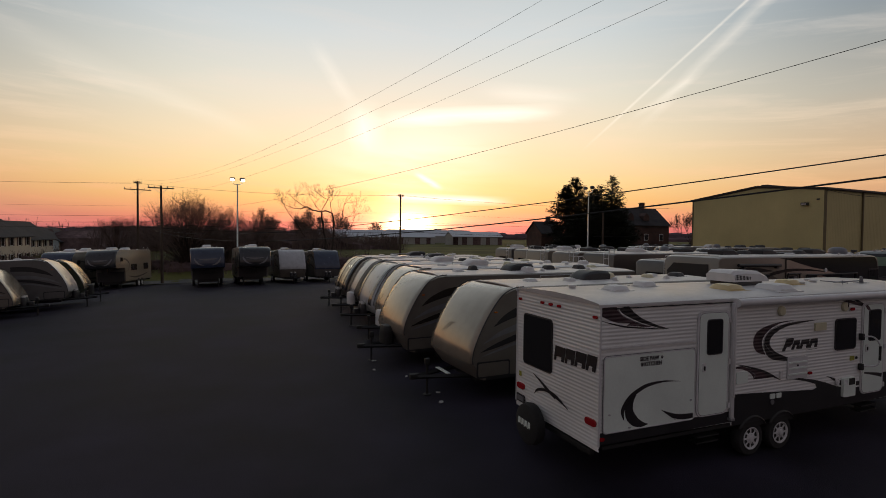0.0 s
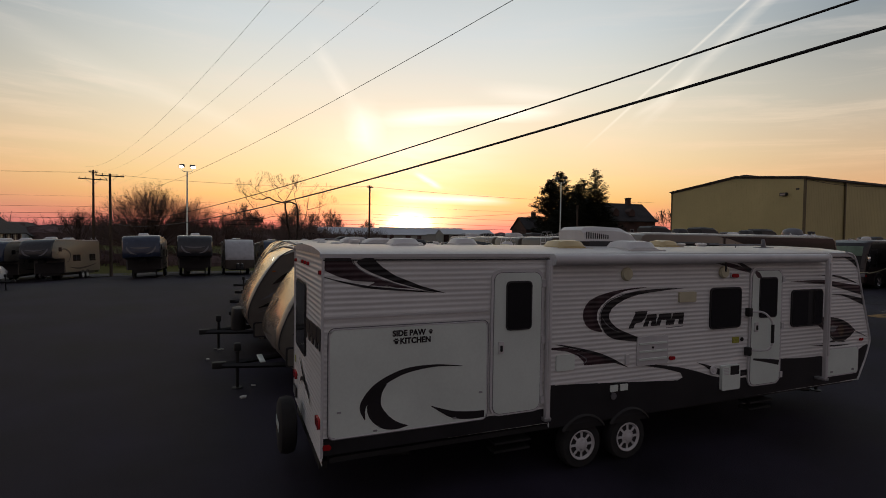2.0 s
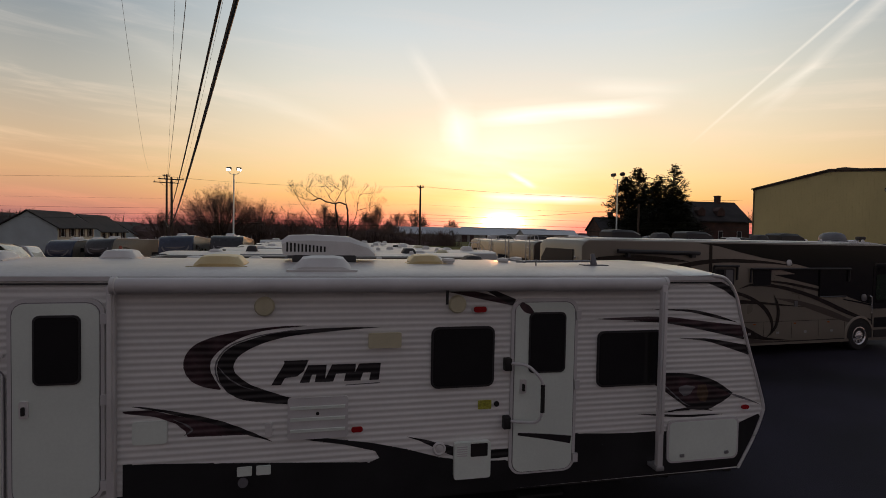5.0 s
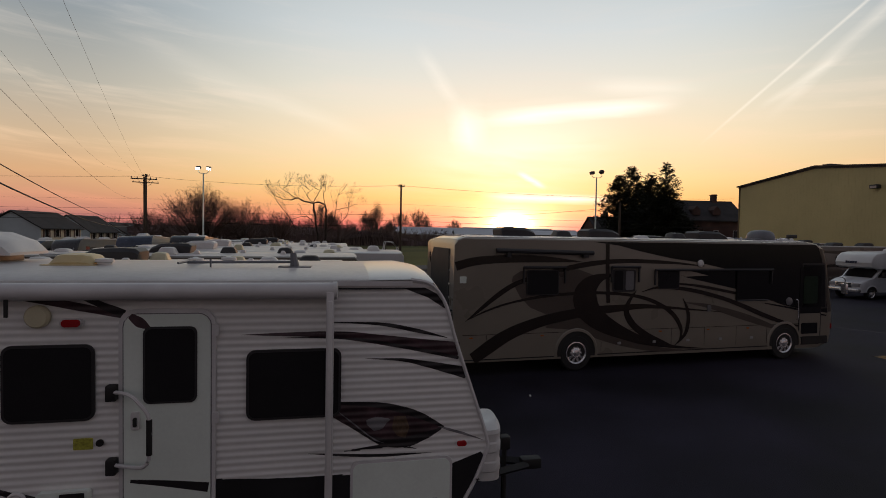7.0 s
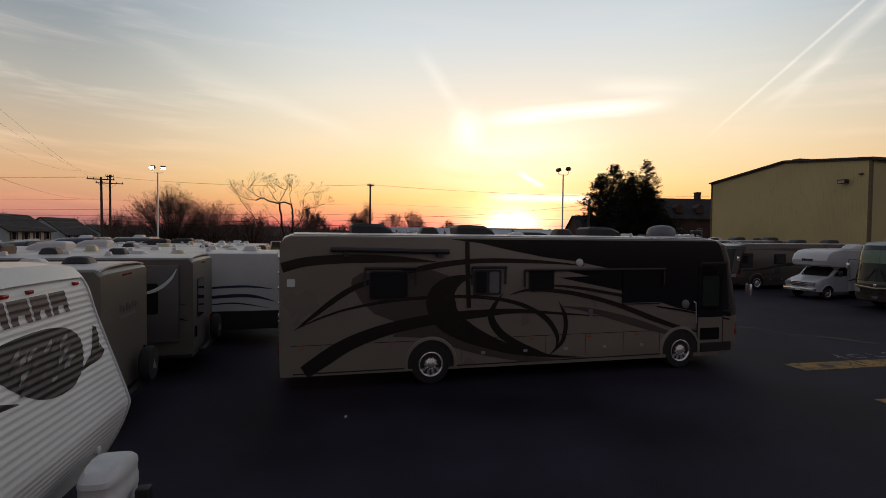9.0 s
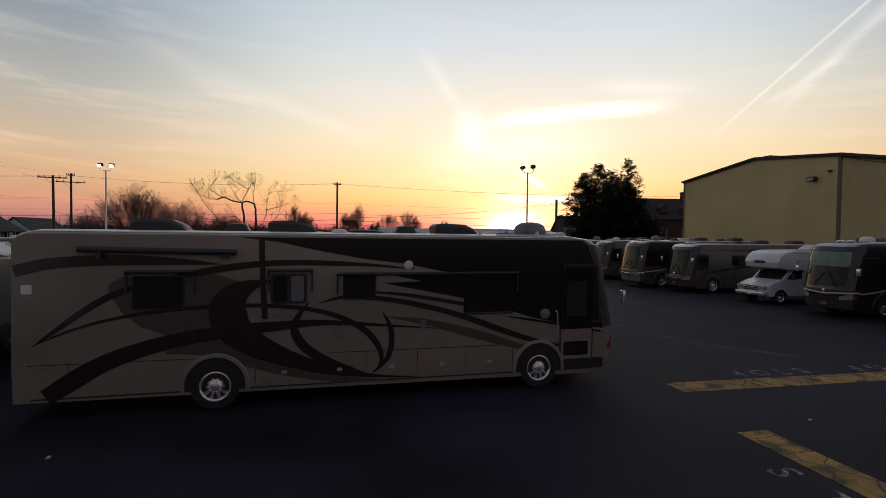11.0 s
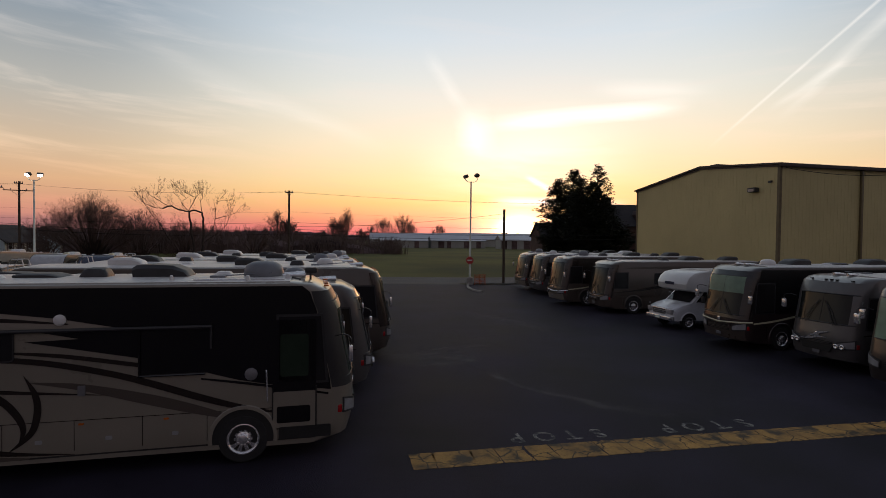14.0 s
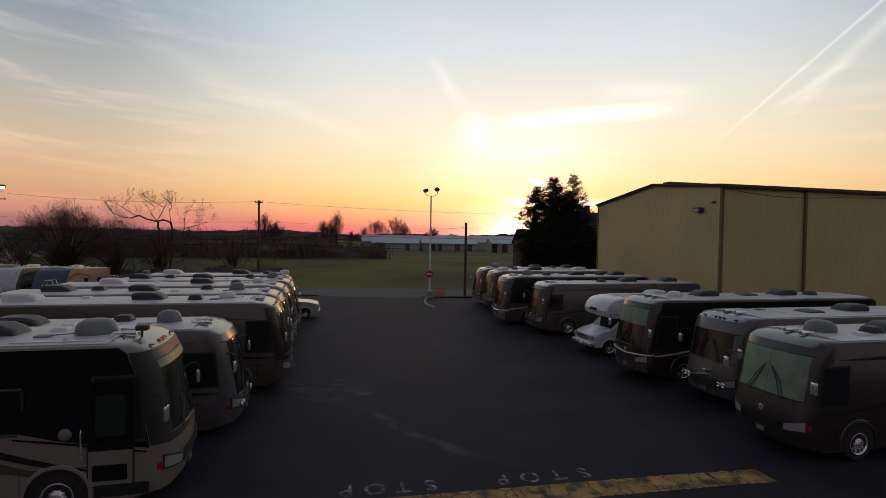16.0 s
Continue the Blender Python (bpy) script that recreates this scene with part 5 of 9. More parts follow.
        part("turn_signal", Geo().box(f - 0.42, f - 0.27, s * 1.19 - 0.04, s * 1.19 + 0.04, 0.86, 1.02, 0.02), "red_lens", hl)
        if mirrors:
            mr = part("mirror", Geo().box(f - 0.16, f - 0.08, s * 1.46 - 0.09, s * 1.46 + 0.09, 1.96, 2.28, 0.03), "chrome", t, "chrome-backed side mirror on a curved arm")
            part("mirror_arm", Geo().tube(spline([(f - 0.42, s * 1.20, 2.42), (f - 0.25, s * 1.36, 2.48), (f - 0.12, s * 1.46, 2.42), (f - 0.12, s * 1.46, 2.26)], 4), 0.014, 6), "dark_plastic", mr)
    for k in (-0.75, -0.2, 0, 0.2, 0.75) if brow_lamp else ():
        part("clearance_light", Geo().box(prof[7][0] - 0.16, prof[7][0] - 0.06, k - 0.04, k + 0.04, prof[7][1] + 0.05, prof[7][1] + 0.085, 0.01), brow_lamp, t)
    # sides
    for s in (-1, 1):
        y = s * W / 2
        for wx in wheel_x:
            arch(t, wx, y, s, 0.50, body, floor=0.40)
            wheel(t, wx, y + s * 0.012, s, 0.48, rim, 10, 0.30)
        # luggage bay doors: seams, latches
        seams = Geo()
        seams.box(-f + 0.25, f - 0.9, y - 0.003 * 1, y + s * 0.004, 1.045, 1.057)
        xs = [-f + 0.9] + [wheel_x[1] + 0.75 + i * (wheel_x[0] - wheel_x[1] - 1.4) / 5 for i in range(6)] + [wheel_x[0] + 0.75]
        for x in xs:
            seams.box(x - 0.005, x + 0.005, y - 0.003, y + s * 0.004, 0.5, 1.05)
        part("bay_seam", seams, accent, t)
        for a, b in zip(xs[1:-2], xs[2:-1]):
            lt = part("bay_latch", side_panel((a + b) / 2 - 0.055, (a + b) / 2 + 0.055, 0.66, 0.73, y, s, 0.012, 0.02), "steel", t)
        if detail:
            part("skirt_trim", Geo().box(-f + 0.3, f - 0.8, y - s * 0.02, y + s * 0.003, 0.40, 0.43), "frame_black", t)
        # cab side window
        cw = part("cab_window", Geo().prism([(f - 1.55, 1.5), (f - 1.55, H - 0.65), (f - 0.66, H - 0.65), (f - 0.54, 1.5)], y - s * 0.004, y + s * 0.010), "gasket", t)
        part("pane", Geo().prism([(f - 1.50, 1.55), (f - 1.50, H - 0.70), (f - 0.70, H - 0.70), (f - 0.60, 1.55)], y + s * 0.008, y + s * 0.016), "glass", cw)
        if bed_windows:
            for a, b in ((-f + 1.9, -f + 3.0), (-0.9, 0.3), (1.3, 2.3)):
                window(t, a, b, 1.75, 2.45, y, s, 0.06)
        if graphics == 1:
            for pts, mt in (([(f - 0.5, 1.32, 0.02), (f - 2.0, 1.38, 0.10), (0.5, 1.75, 0.22), (-2.5, 1.5, 0.30), (-f + 0.2, 0.75, 0.3)], accent),
                            ([(f - 1.2, 2.75, 0.02), (1.0, 2.75, 0.2), (-2.0, 2.55, 0.25), (-f + 0.4, 1.9, 0.02)], lower),
                            ([(f - 1.6, 0.85, 0.02), (0.5, 0.9, 0.35), (-2.0, 1.15, 0.2), (-f + 1.2, 1.8, 0.01)], lower)):
                u, lo = swoosh(pts)
                part("graphic", strip(u, lo, y + s * 0.0045), mt, t)
        elif graphics == 2:
            part("upper_band", Geo().prism([(-f + 0.3, 1.5), (-f + 0.3, H - 0.12), (f - 0.85, H - 0.12), (f - 0.5, 1.5)], y - s * 0.004, y + s * 0.0035), accent, t)
            u, lo = swoosh([(f - 0.52, 1.12, 0.06), (f - 1.6, 1.22, 0.08), (f - 3.2, 1.50, 0.08), (f - 5.0, 1.95, 0.06), (f - 6.4, 2.4, 0.01)])
            part("graphic", strip(u, lo, y + s * 0.006), "cream", t)
    if awning:
        part("awning", Geo().tube([(-f + 1.3, -W / 2 - 0.08, H - 0.2), (f - 2.6, -W / 2 - 0.08, H - 0.2)], 0.06, 8), accent, t)
    if ladder:
        g = Geo()
        for q in (-0.98, -0.60):
            g.tube([(-f - 0.08, q, 1.1), (-f - 0.08, q, H + 0.05), (-f + 0.02, q, H + 0.24), (-f + 0.3, q, H + 0.24), (-f + 0.36, q, H)], 0.017, 6)
        for i in range(6):
            g.tube([(-f - 0.08, -0.98, 1.3 + i * 0.35), (-f - 0.08, -0.60, 1.3 + i * 0.35)], 0.014, 5)
        part("ladder", g, "alu", t)
    for s in (-1, 1):
        marker(t, -f + 0.005, s * 1.08, 1.0, "x", -1, "red_lens", 0.13, 0.34, 0.03, "tail_light")
    end_window(t, -0.6, 0.6, 1.95, 2.55, -f + 0.01, -1)
    # roof gear
    if not roof_gear:
        roof_gear = (("ac", -f + 2.2, 0), ("ac", 0.2, 0), ("ac", f - 3.2, 0), ("vent", -f + 3.8, 0.3), ("vent", 1.9, -0.3), ("dome", f - 2.1, 0.15))
    for kind, x, y in roof_gear:
        if kind == "ac":
            air_con(t, x, y, H + 0.01)
        elif kind == "wac":
            air_con(t, x, y, H + 0.01, "white_plastic")
        elif kind == "vent":
            roof_vent(t, x, y, H + 0.01)
        elif kind == "dvent":
            roof_vent(t, x, y, H + 0.01, "dark_plastic", 0.5, 0.2)
        elif kind == "dome":
            dome(t, x, y, H + 0.01)
        elif kind == "flat":
            air_con(t, x, y, H + 0.01, "dark_plastic", 0.8, 0.66, 0.10)
        elif kind == "bigdome":
            dome(t, x, y, H + 0.01, "grey_plastic", 0.41, 0.34)
        elif kind == "wdome":
            dome(t, x, y, H + 0.01, "white_plastic", 0.3, 0.26)
    for k in (-0.28, 0.22):
        hn = Geo()
        hn.tube([(f - 1.5, k, H + 0.05), (f - 1.02, k, H + 0.05)], 0.028, 8, 0.06)
        hn.box(f - 1.42, f - 1.36, k - 0.02, k + 0.02, H - 0.02, H + 0.05)
        part("air_horn", hn, "chrome", t)
    part("antenna", Geo().box(f - 2.9, f - 2.6, -0.55, -0.3, H, H + 0.07, 0.02).tube([(f - 2.75, -0.42, H + 0.05), (f - 1.7, -0.42, H + 0.12)], 0.012, 5), "grey_plastic", t)
    return t

# ---- the white ribbed trailer nearest the drive ----
def ribbed_trailer():
    X0, Y0 = 8.70, 5.641                      # middle of the floor plan
    W, ZT = 2.66, 3.06
    t = thing("travel_trailer", "white ribbed travel trailer with dark plum graphics and two doors", "trailer", pose(X0, Y0, 0, 0, 0, -3.01), "trailers in the sales row")
    X = lambda x: 0.97636 * x - 8.361         # plan x to the place along the body

    def rib(z):
        u = (z / 0.066 + 1e-6) % 1.0
        return 0.0075 * (0.5 - 0.5 * math.cos(2 * math.pi * u ** 1.25))

    def outline(pts):
        return [(X(x), z) for x, z in pts]

    SIDE = outline([(3.20, 0.70), (3.20, ZT), (13.15, ZT + 0.02), (13.36, 3.03), (13.51, 2.84), (13.61, 2.52), (13.73, 2.17), (13.87, 1.78), (13.98, 1.45), (13.98, 1.32), (13.86, 1.02), (13.63, 0.63), (6.4, 0.63), (6.4, 0.70)])
    near = -W / 2
    for s in (-1, 1):
        part("side_wall", scan(SIDE, lambda z: s * (W / 2 - 0.0075 + rib(z))), "siding", t, "white horizontally ribbed aluminium siding", smooth=60, weld=True)
    # ribbed rear and nose skins
    rear = Geo()
    zs = [0.583] + [0.011 * i for i in range(54, 279)] + [ZT]
    rear.loft([[(X(3.20) + 0.0075 - rib(z), -W / 2, z), (X(3.20) + 0.0075 - rib(z), W / 2, z)] for z in zs], caps=False, closed=False)
    part("rear_wall", rear, "siding", t, "white ribbed rear wall", smooth=60)
    nose = spline([(13.15, ZT + 0.02), (13.36, 3.03), (13.51, 2.84), (13.61, 2.52), (13.73, 2.17), (13.87, 1.78), (13.98, 1.45), (13.98, 1.32), (13.86, 1.02), (13.63, 0.63)], 16)
    rows = []
    levels = [p for p in nose if p[1] > 2.9]
    for i in range(263, 57, -1):
        z = 0.011 * i
        for (xa, za), (xb, zb) in zip(nose, nose[1:]):
            if zb <= z <= za and za > zb:
                levels.append((xa + (z - za) / (zb - za) * (xb - xa), z))
                break
    for x, z in levels + [nose[-1]]:
        q = rib(z) if z < 2.9 else 0
        rows.append([(X(x) - 0.006 + q, -W / 2, z), (X(x) - 0.006 + q, W / 2, z)])
    part("nose_wall", Geo().loft(rows, caps=False, closed=False), "siding", t, "white ribbed sloping nose wall", smooth=60)
    part("floor_pan", Geo().box(X(3.3), X(13.55), -W / 2 + 0.02, W / 2 - 0.02, 0.60, 0.66), "frame_black", t)
    for s in (-1, 1):
        part("chassis_rail", Geo().box(X(3.25), X(13.5), s * 0.80 - 0.05, s * 0.80 + 0.05, 0.40, 0.62), "frame_black", t)
    # roof: shallow crown, white membrane, edge mouldings
    ys = (-W / 2 - 0.012, -W / 2 + 0.06, -W * 0.3, 0, W * 0.3, W / 2 - 0.06, W / 2 + 0.012)
    hs = (0.0, 0.025, 0.07, 0.09, 0.07, 0.025, 0.0)
    part("roof", Geo().loft([[(X(3.17), y, ZT - 0.012), (X(3.17), y, ZT + h), (X(12.75), y, ZT + h + 0.01), (X(13.27), y, ZT + h * 0.55 - 0.02), (X(13.36), y, ZT - 0.06)] for y, h in zip(ys, hs)]), "roof_white", t, "white rubber roof membrane, slightly crowned")
    cap = [(12.72, ZT + 0.012), (12.95, ZT + 0.018), (13.16, ZT + 0.022), (13.37, 3.045), (13.47, 2.93)]
    part("nose_moulding", Geo().loft([[(X(x) + 0.012, y, z + h * (1 if z > 3.04 else 0.3)) for x, z in cap] for y, h in zip(ys, hs)], closed=False, caps=False), "gel_white", t, "glossy white moulding over the top of the nose")
    for s in (-1, 1):
        gg = Geo().box(X(3.16), X(13.17), min(s * W / 2, s * W / 2 + s * 0.02), max(s * W / 2, s * W / 2 + s * 0.02), ZT - 0.04, ZT + 0.005)
        part("drip_rail", gg, "alu", t)
        edge = [(X(x), s * (W / 2 + 0.006), z) for x, z in nose]
        part("corner_moulding", Geo().tube(edge, 0.02, 6), "alu", t)
        part("corner_moulding", Geo().tube([(X(3.2), s * (W / 2 + 0.002), 0.68), (X(3.2), s * (W / 2 + 0.002), ZT)], 0.018, 6), "alu", t)

    def lay(poly, mat, off=0.003, name="graphic", label=""):
        if name == "skirt":
            return part(name, scan(outline(poly), lambda z: -(W / 2 + 0.0025)), mat, t, label, smooth=60, weld=True)
        return part(name, scan(outline(poly), lambda z: -(W / 2 - 0.0075 + rib(z) + off)), mat, t, label, smooth=60, weld=True)

    def lay_band(pts, mat, off=0.003):
        u, lo = swoosh(pts)
        return lay(u + lo[::-1], mat, off)

    # black lower skirt with its swept upper edge
    lay([(6.42, 0.62), (6.42, 1.22), (7.0, 1.19), (7.74, 1.14), (8.47, 1.09), (8.87, 1.06), (8.98, 1.10), (8.93, 1.18), (8.6, 1.27), (8.0, 1.385), (8.4, 1.355), (8.9, 1.27), (9.3, 1.17), (9.65, 1.06), (10.0, 0.99), (10.5, 0.96), (11.3, 1.22), (11.9, 1.18),
         (12.6, 1.17), (13.5, 1.17), (13.92, 1.31), (13.95, 1.27), (13.84, 1.02), (13.62, 0.64)], "black_skirt", 0.002, "skirt", "black painted lower skirt with a swept edge")
    # rear upper flash: plum with ragged lower edge, then a black crescent
    lay([(3.22, 3.015), (3.53, 3.015), (3.56, 2.95), (3.66, 2.86), (3.94, 2.74), (4.36, 2.63), (4.10, 2.65), (3.95, 2.69), (4.02, 2.665), (3.76, 2.69), (3.86, 2.725), (3.56, 2.745), (3.40, 2.79), (3.22, 2.87)], "decal_plum")
    lay([(3.70, 3.015), (3.625, 2.99), (3.60, 2.96), (3.67, 2.90), (3.81, 2.83), (4.09, 2.72), (4.52, 2.60), (4.79, 2.565), (4.44, 2.665), (4.09, 2.80), (3.92, 2.91), (3.83, 2.99), (3.81, 3.015)], "decal_black", 0.004)
    lay_band([(3.20, 2.80, 0.004), (3.45, 2.73, 0.02), (3.8, 2.66, 0.03), (4.3, 2.61, 0.02), (4.66, 2.575, 0.003)], "decal_black", 0.004)
    lay_band([(3.56, 3.0, 0.012), (3.58, 2.94, 0.012), (3.71, 2.84, 0.012), (4.06, 2.71, 0.012), (4.47, 2.60, 0.004)], "decal_grey", 0.005)
    lay([(3.22, 0.70), (6.42, 0.70), (6.42, 0.905), (3.22, 0.905)], "black_skirt", 0.002, "skirt", "black painted lower skirt")
    part("belt_moulding", Geo().box(X(3.21), X(5.40), near - 0.022, near - 0.004, 2.31, 2.335), "alu", t)
    # black strip painted as the shadow line below the drip rail
    part("rail_shadow_line", Geo().box(X(3.2), X(13.1), near - 0.026, near - 0.012, ZT - 0.075, ZT - 0.06), "gasket", t)
    # lower crescent on the rear panel is laid on the panel itself
    pan = part("kitchen_hatch", side_panel(X(3.29), X(5.385), 0.90, 2.17, near - 0.004, -1, 0.016, 0.07), "white_panel", t, "large smooth white hatch panel")
    part("hatch_seal", Geo().tube([(x, near - 0.016, z) for x, z in rounded(X(3.28), X(5.395), 0.89, 2.18, 0.07) + [(X(5.395), 2.11)]], 0.010, 5), "alu", pan)
    # thin grey bead drawn for the shadow outline round the hatch
    part("hatch_shadow_line", Geo().tube([(x, near - 0.010, z) for x, z in rounded(X(3.265), X(5.41), 0.875, 2.195, 0.08) + [(X(5.41), 2.115)]], 0.006, 4), "decal_grey", pan)
    yp = near - 0.0225
    for pts, mt in (([(5.03, 1.62, 0.004), (4.65, 1.655, 0.03), (4.28, 1.63, 0.06), (4.04, 1.555, 0.075), (3.86, 1.455, 0.085), (3.75, 1.34, 0.09), (3.69, 1.22, 0.075), (3.72, 1.07, 0.008)], "decal_black"),
                    ([(3.99, 1.48, 0.008), (3.90, 1.41, 0.09), (3.845, 1.31, 0.15), (3.835, 1.21, 0.18), (3.88, 1.11, 0.19), (3.99, 1.01, 0.16), (4.13, 0.955, 0.09), (4.28, 0.94, 0.006)], "decal_black"),
                    ([(4.58, 1.15, 0.004), (4.74, 1.07, 0.05), (4.91, 1.0, 0.09), (5.14, 0.965, 0.10), (5.36, 0.96, 0.09)], "decal_black")):
        u, lo = swoosh([(X(a), b, c) for a, b, c in pts])
        part("graphic", strip(u, lo, yp), mt, pan)
    for i, wd in enumerate(("SIDE PAW", "KITCHEN")):
        part("lettering", text_geo(wd, 0.098, lambda v: (X(4.28 if i == 0 else 4.365) + v.x * 0.98, yp - 0.001 - v.z * 0.5, (2.06 if i == 0 else 1.965) + v.y), 0.045), "decal_black", pan, smooth=0)
    for px, pz, k in ((4.11, 1.995, 0.9), (4.57, 2.09, 0.7)):
        pw = Geo()
        for dx, dz, r in ((0, -0.012, 0.026), (-0.032, 0.012, 0.012), (-0.012, 0.03, 0.013), (0.012, 0.03, 0.013), (0.032, 0.012, 0.012)):
            pw.disc((X(px + dx * k), yp, pz + dz * k), "y", [(r * k, 0), (r * k, -0.002), (0.002, -0.002)], 10)
        part("paw_mark", pw, "decal_black", pan)
    for px, pz in ((5.30, 1.25), (4.92, 0.95), (3.40, 1.20), (3.85, 0.93)):
        part("hatch_latch", side_panel(X(px - 0.025), X(px + 0.025), pz - 0.012, pz + 0.012, yp + 0.003, -1, 0.010, 0.008), "steel", pan)

    # main side crescent round the maker's mark
    lay_band([(8.2, 2.55, 0.006), (7.94, 2.54, 0.022), (7.69, 2.51, 0.035), (7.46, 2.455, 0.085), (7.27, 2.375, 0.16), (7.145, 2.28, 0.235), (7.105, 2.18, 0.26), (7.14, 2.08, 0.22), (7.22, 2.0, 0.13), (7.33, 1.92, 0.015)], "decal_plum", 0.003)
    lay_band([(8.98, 2.52, 0.004), (8.56, 2.51, 0.03), (8.14, 2.485, 0.05), (7.88, 2.45, 0.065), (7.65, 2.385, 0.085), (7.47, 2.30, 0.125), (7.385, 2.19, 0.155), (7.385, 2.08, 0.165), (7.45, 1.97, 0.19), (7.59, 1.88, 0.17), (7.80, 1.82, 0.12), (8.02, 1.77, 0.07), (8.3, 1.735, 0.03),
              (8.58, 1.72, 0.004)], "decal_black", 0.005)
    lay_band([(8.1, 2.515, 0.004), (7.7, 2.455, 0.012), (7.44, 2.37, 0.014), (7.315, 2.25, 0.016), (7.28, 2.13, 0.016), (7.31, 2.01, 0.014), (7.37, 1.925, 0.005)], "decal_grey", 0.0062)
    lay_band([(7.31, 2.15, 0.006), (7.40, 2.04, 0.014), (7.53, 1.95, 0.012), (7.66, 1.90, 0.003)], "decal_grey", 0.0066)
    # the maker's mark, as plain slanted blocks
    lay([(7.83, 1.94), (7.93, 1.94), (7.975, 2.02), (8.09, 2.02), (8.16, 2.075), (8.21, 2.19), (7.955, 2.19), (7.965, 2.165)], "decal_black", 0.005, "mark_block")
    for a, b in ((8.12, 8.39), (8.37, 8.70), (8.66, 8.97)):
        lay([(a, 1.955), (a + 0.10, 1.955), (a + 0.125, 2.03), (b - 0.10, 2.03), (b - 0.115, 1.955), (b - 0.01, 1.955), (b + 0.01, 2.135), (a + 0.085, 2.135)], "decal_black", 0.005, "mark_block")
    lay([(8.60, 1.905), (8.97, 1.91), (8.97, 1.925), (8.60, 1.92)], "decal_grey", 0.005, "mark_bar")
    # lower flashes
    lay([(6.42, 1.745), (6.66, 1.745), (6.86, 1.69), (7.1, 1.625), (7.34, 1.555), (7.55, 1.47), (7.62, 1.44), (7.35, 1.445), (7.02, 1.445), (7.0, 1.51), (6.9, 1.60), (6.7, 1.68), (6.42, 1.72)], "decal_plum", 0.003)
    lay_band([(6.5, 1.785, 0.004), (6.63, 1.765, 0.02), (6.86, 1.71, 0.03), (7.1, 1.645, 0.045), (7.34, 1.57, 0.05), (7.58, 1.47, 0.045), (7.85, 1.355, 0.004)], "decal_black", 0.004)
    lay_band([(6.98, 1.47, 0.004), (7.06, 1.52, 0.02), (7.0, 1.58, 0.015), (6.88, 1.64, 0.003)], "decal_grey", 0.005)
    lay_band([(9.29, 1.31, 0.003), (9.45, 1.26, 0.03), (9.65, 1.18, 0.07), (9.9, 1.09, 0.11), (10.2, 1.05, 0.11), (10.5, 1.05, 0.10)], "decal_black", 0.004)
    # flash above the front door
    lay_band([(9.36, 2.945, 0.006), (9.7, 2.92, 0.045), (10.05, 2.86, 0.07), (10.32, 2.80, 0.06), (10.5, 2.745, 0.02)], "decal_plum", 0.004)
    lay_band([(9.85, 2.965, 0.006), (10.15, 2.93, 0.04), (10.36, 2.84, 0.065), (10.52, 2.77, 0.08)], "decal_black", 0.005)
    # nose flashes
    lay_band([(11.47, 2.56, 0.003), (11.98, 2.56, 0.035), (12.47, 2.54, 0.075), (12.9, 2.48, 0.10), (13.28, 2.42, 0.13), (13.66, 2.36, 0.17)], "decal_plum", 0.003)
    lay_band([(11.9, 2.535, 0.003), (12.6, 2.50, 0.02), (13.1, 2.41, 0.035), (13.66, 2.285, 0.03)], "decal_black", 0.005)
    lay_band([(12.30, 2.67, 0.003), (12.83, 2.645, 0.03), (13.2, 2.575, 0.04), (13.55, 2.49, 0.004)], "decal_black", 0.004)
    lay_band([(12.70, 2.305, 0.003), (13.06, 2.285, 0.03), (13.36, 2.225, 0.065), (13.75, 2.13, 0.12)], "decal_black", 0.004)
    lay([(12.86, 3.02), (13.25, 3.02), (13.42, 2.94), (13.51, 2.82), (13.52, 2.78), (13.33, 2.90), (13.1, 2.985)], "decal_black", 0.004)
    lay([(12.40, 1.89), (12.85, 1.865), (13.23, 1.745), (13.52, 1.585), (13.38, 1.50), (13.17, 1.41), (12.87, 1.43), (12.57, 1.63), (12.36, 1.76), (12.2, 1.80)], "decal_plum", 0.0025)
    lay_band([(12.36, 1.885, 0.02), (12.85, 1.84, 0.055), (13.22, 1.735, 0.07), (13.52, 1.585, 0.02)], "decal_black", 0.004)
    lay_band([(12.50, 1.70, 0.006), (12.70, 1.56, 0.03), (12.92, 1.46, 0.07), (13.15, 1.46, 0.10), (13.38, 1.53, 0.06), (13.5, 1.58, 0.01)], "decal_black", 0.005)
    lay([(12.72, 1.70), (12.82, 1.725), (12.97, 1.70), (12.93, 1.66), (12.88, 1.60), (12.80, 1.585), (12.73, 1.65)], "decal_grey", 0.0055)
    lay([(13.0, 1.72), (13.12, 1.72), (13.16, 1.60), (13.12, 1.50), (13.04, 1.52), (12.98, 1.60)], "cream_dim", 0.006)
    lay_band([(12.44, 1.80, 0.004), (12.56, 1.70, 0.014), (12.78, 1.52, 0.014), (12.9, 1.46, 0.004)], "decal_grey", 0.0065)
    lay_band([(13.45, 1.60, 0.004), (13.6, 1.55, 0.028), (13.78, 1.49, 0.02), (13.94, 1.43, 0.004)], "decal_grey", 0.006)
    lay_band([(12.15, 1.40, 0.003), (12.51, 1.365, 0.025), (12.91, 1.335, 0.03), (13.48, 1.335, 0.004)], "decal_black", 0.004)
    lay_band([(12.5, 1.40, 0.003), (12.75, 1.42, 0.03), (13.0, 1.43, 0.03), (13.24, 1.38, 0.004)], "decal_black", 0.0045)

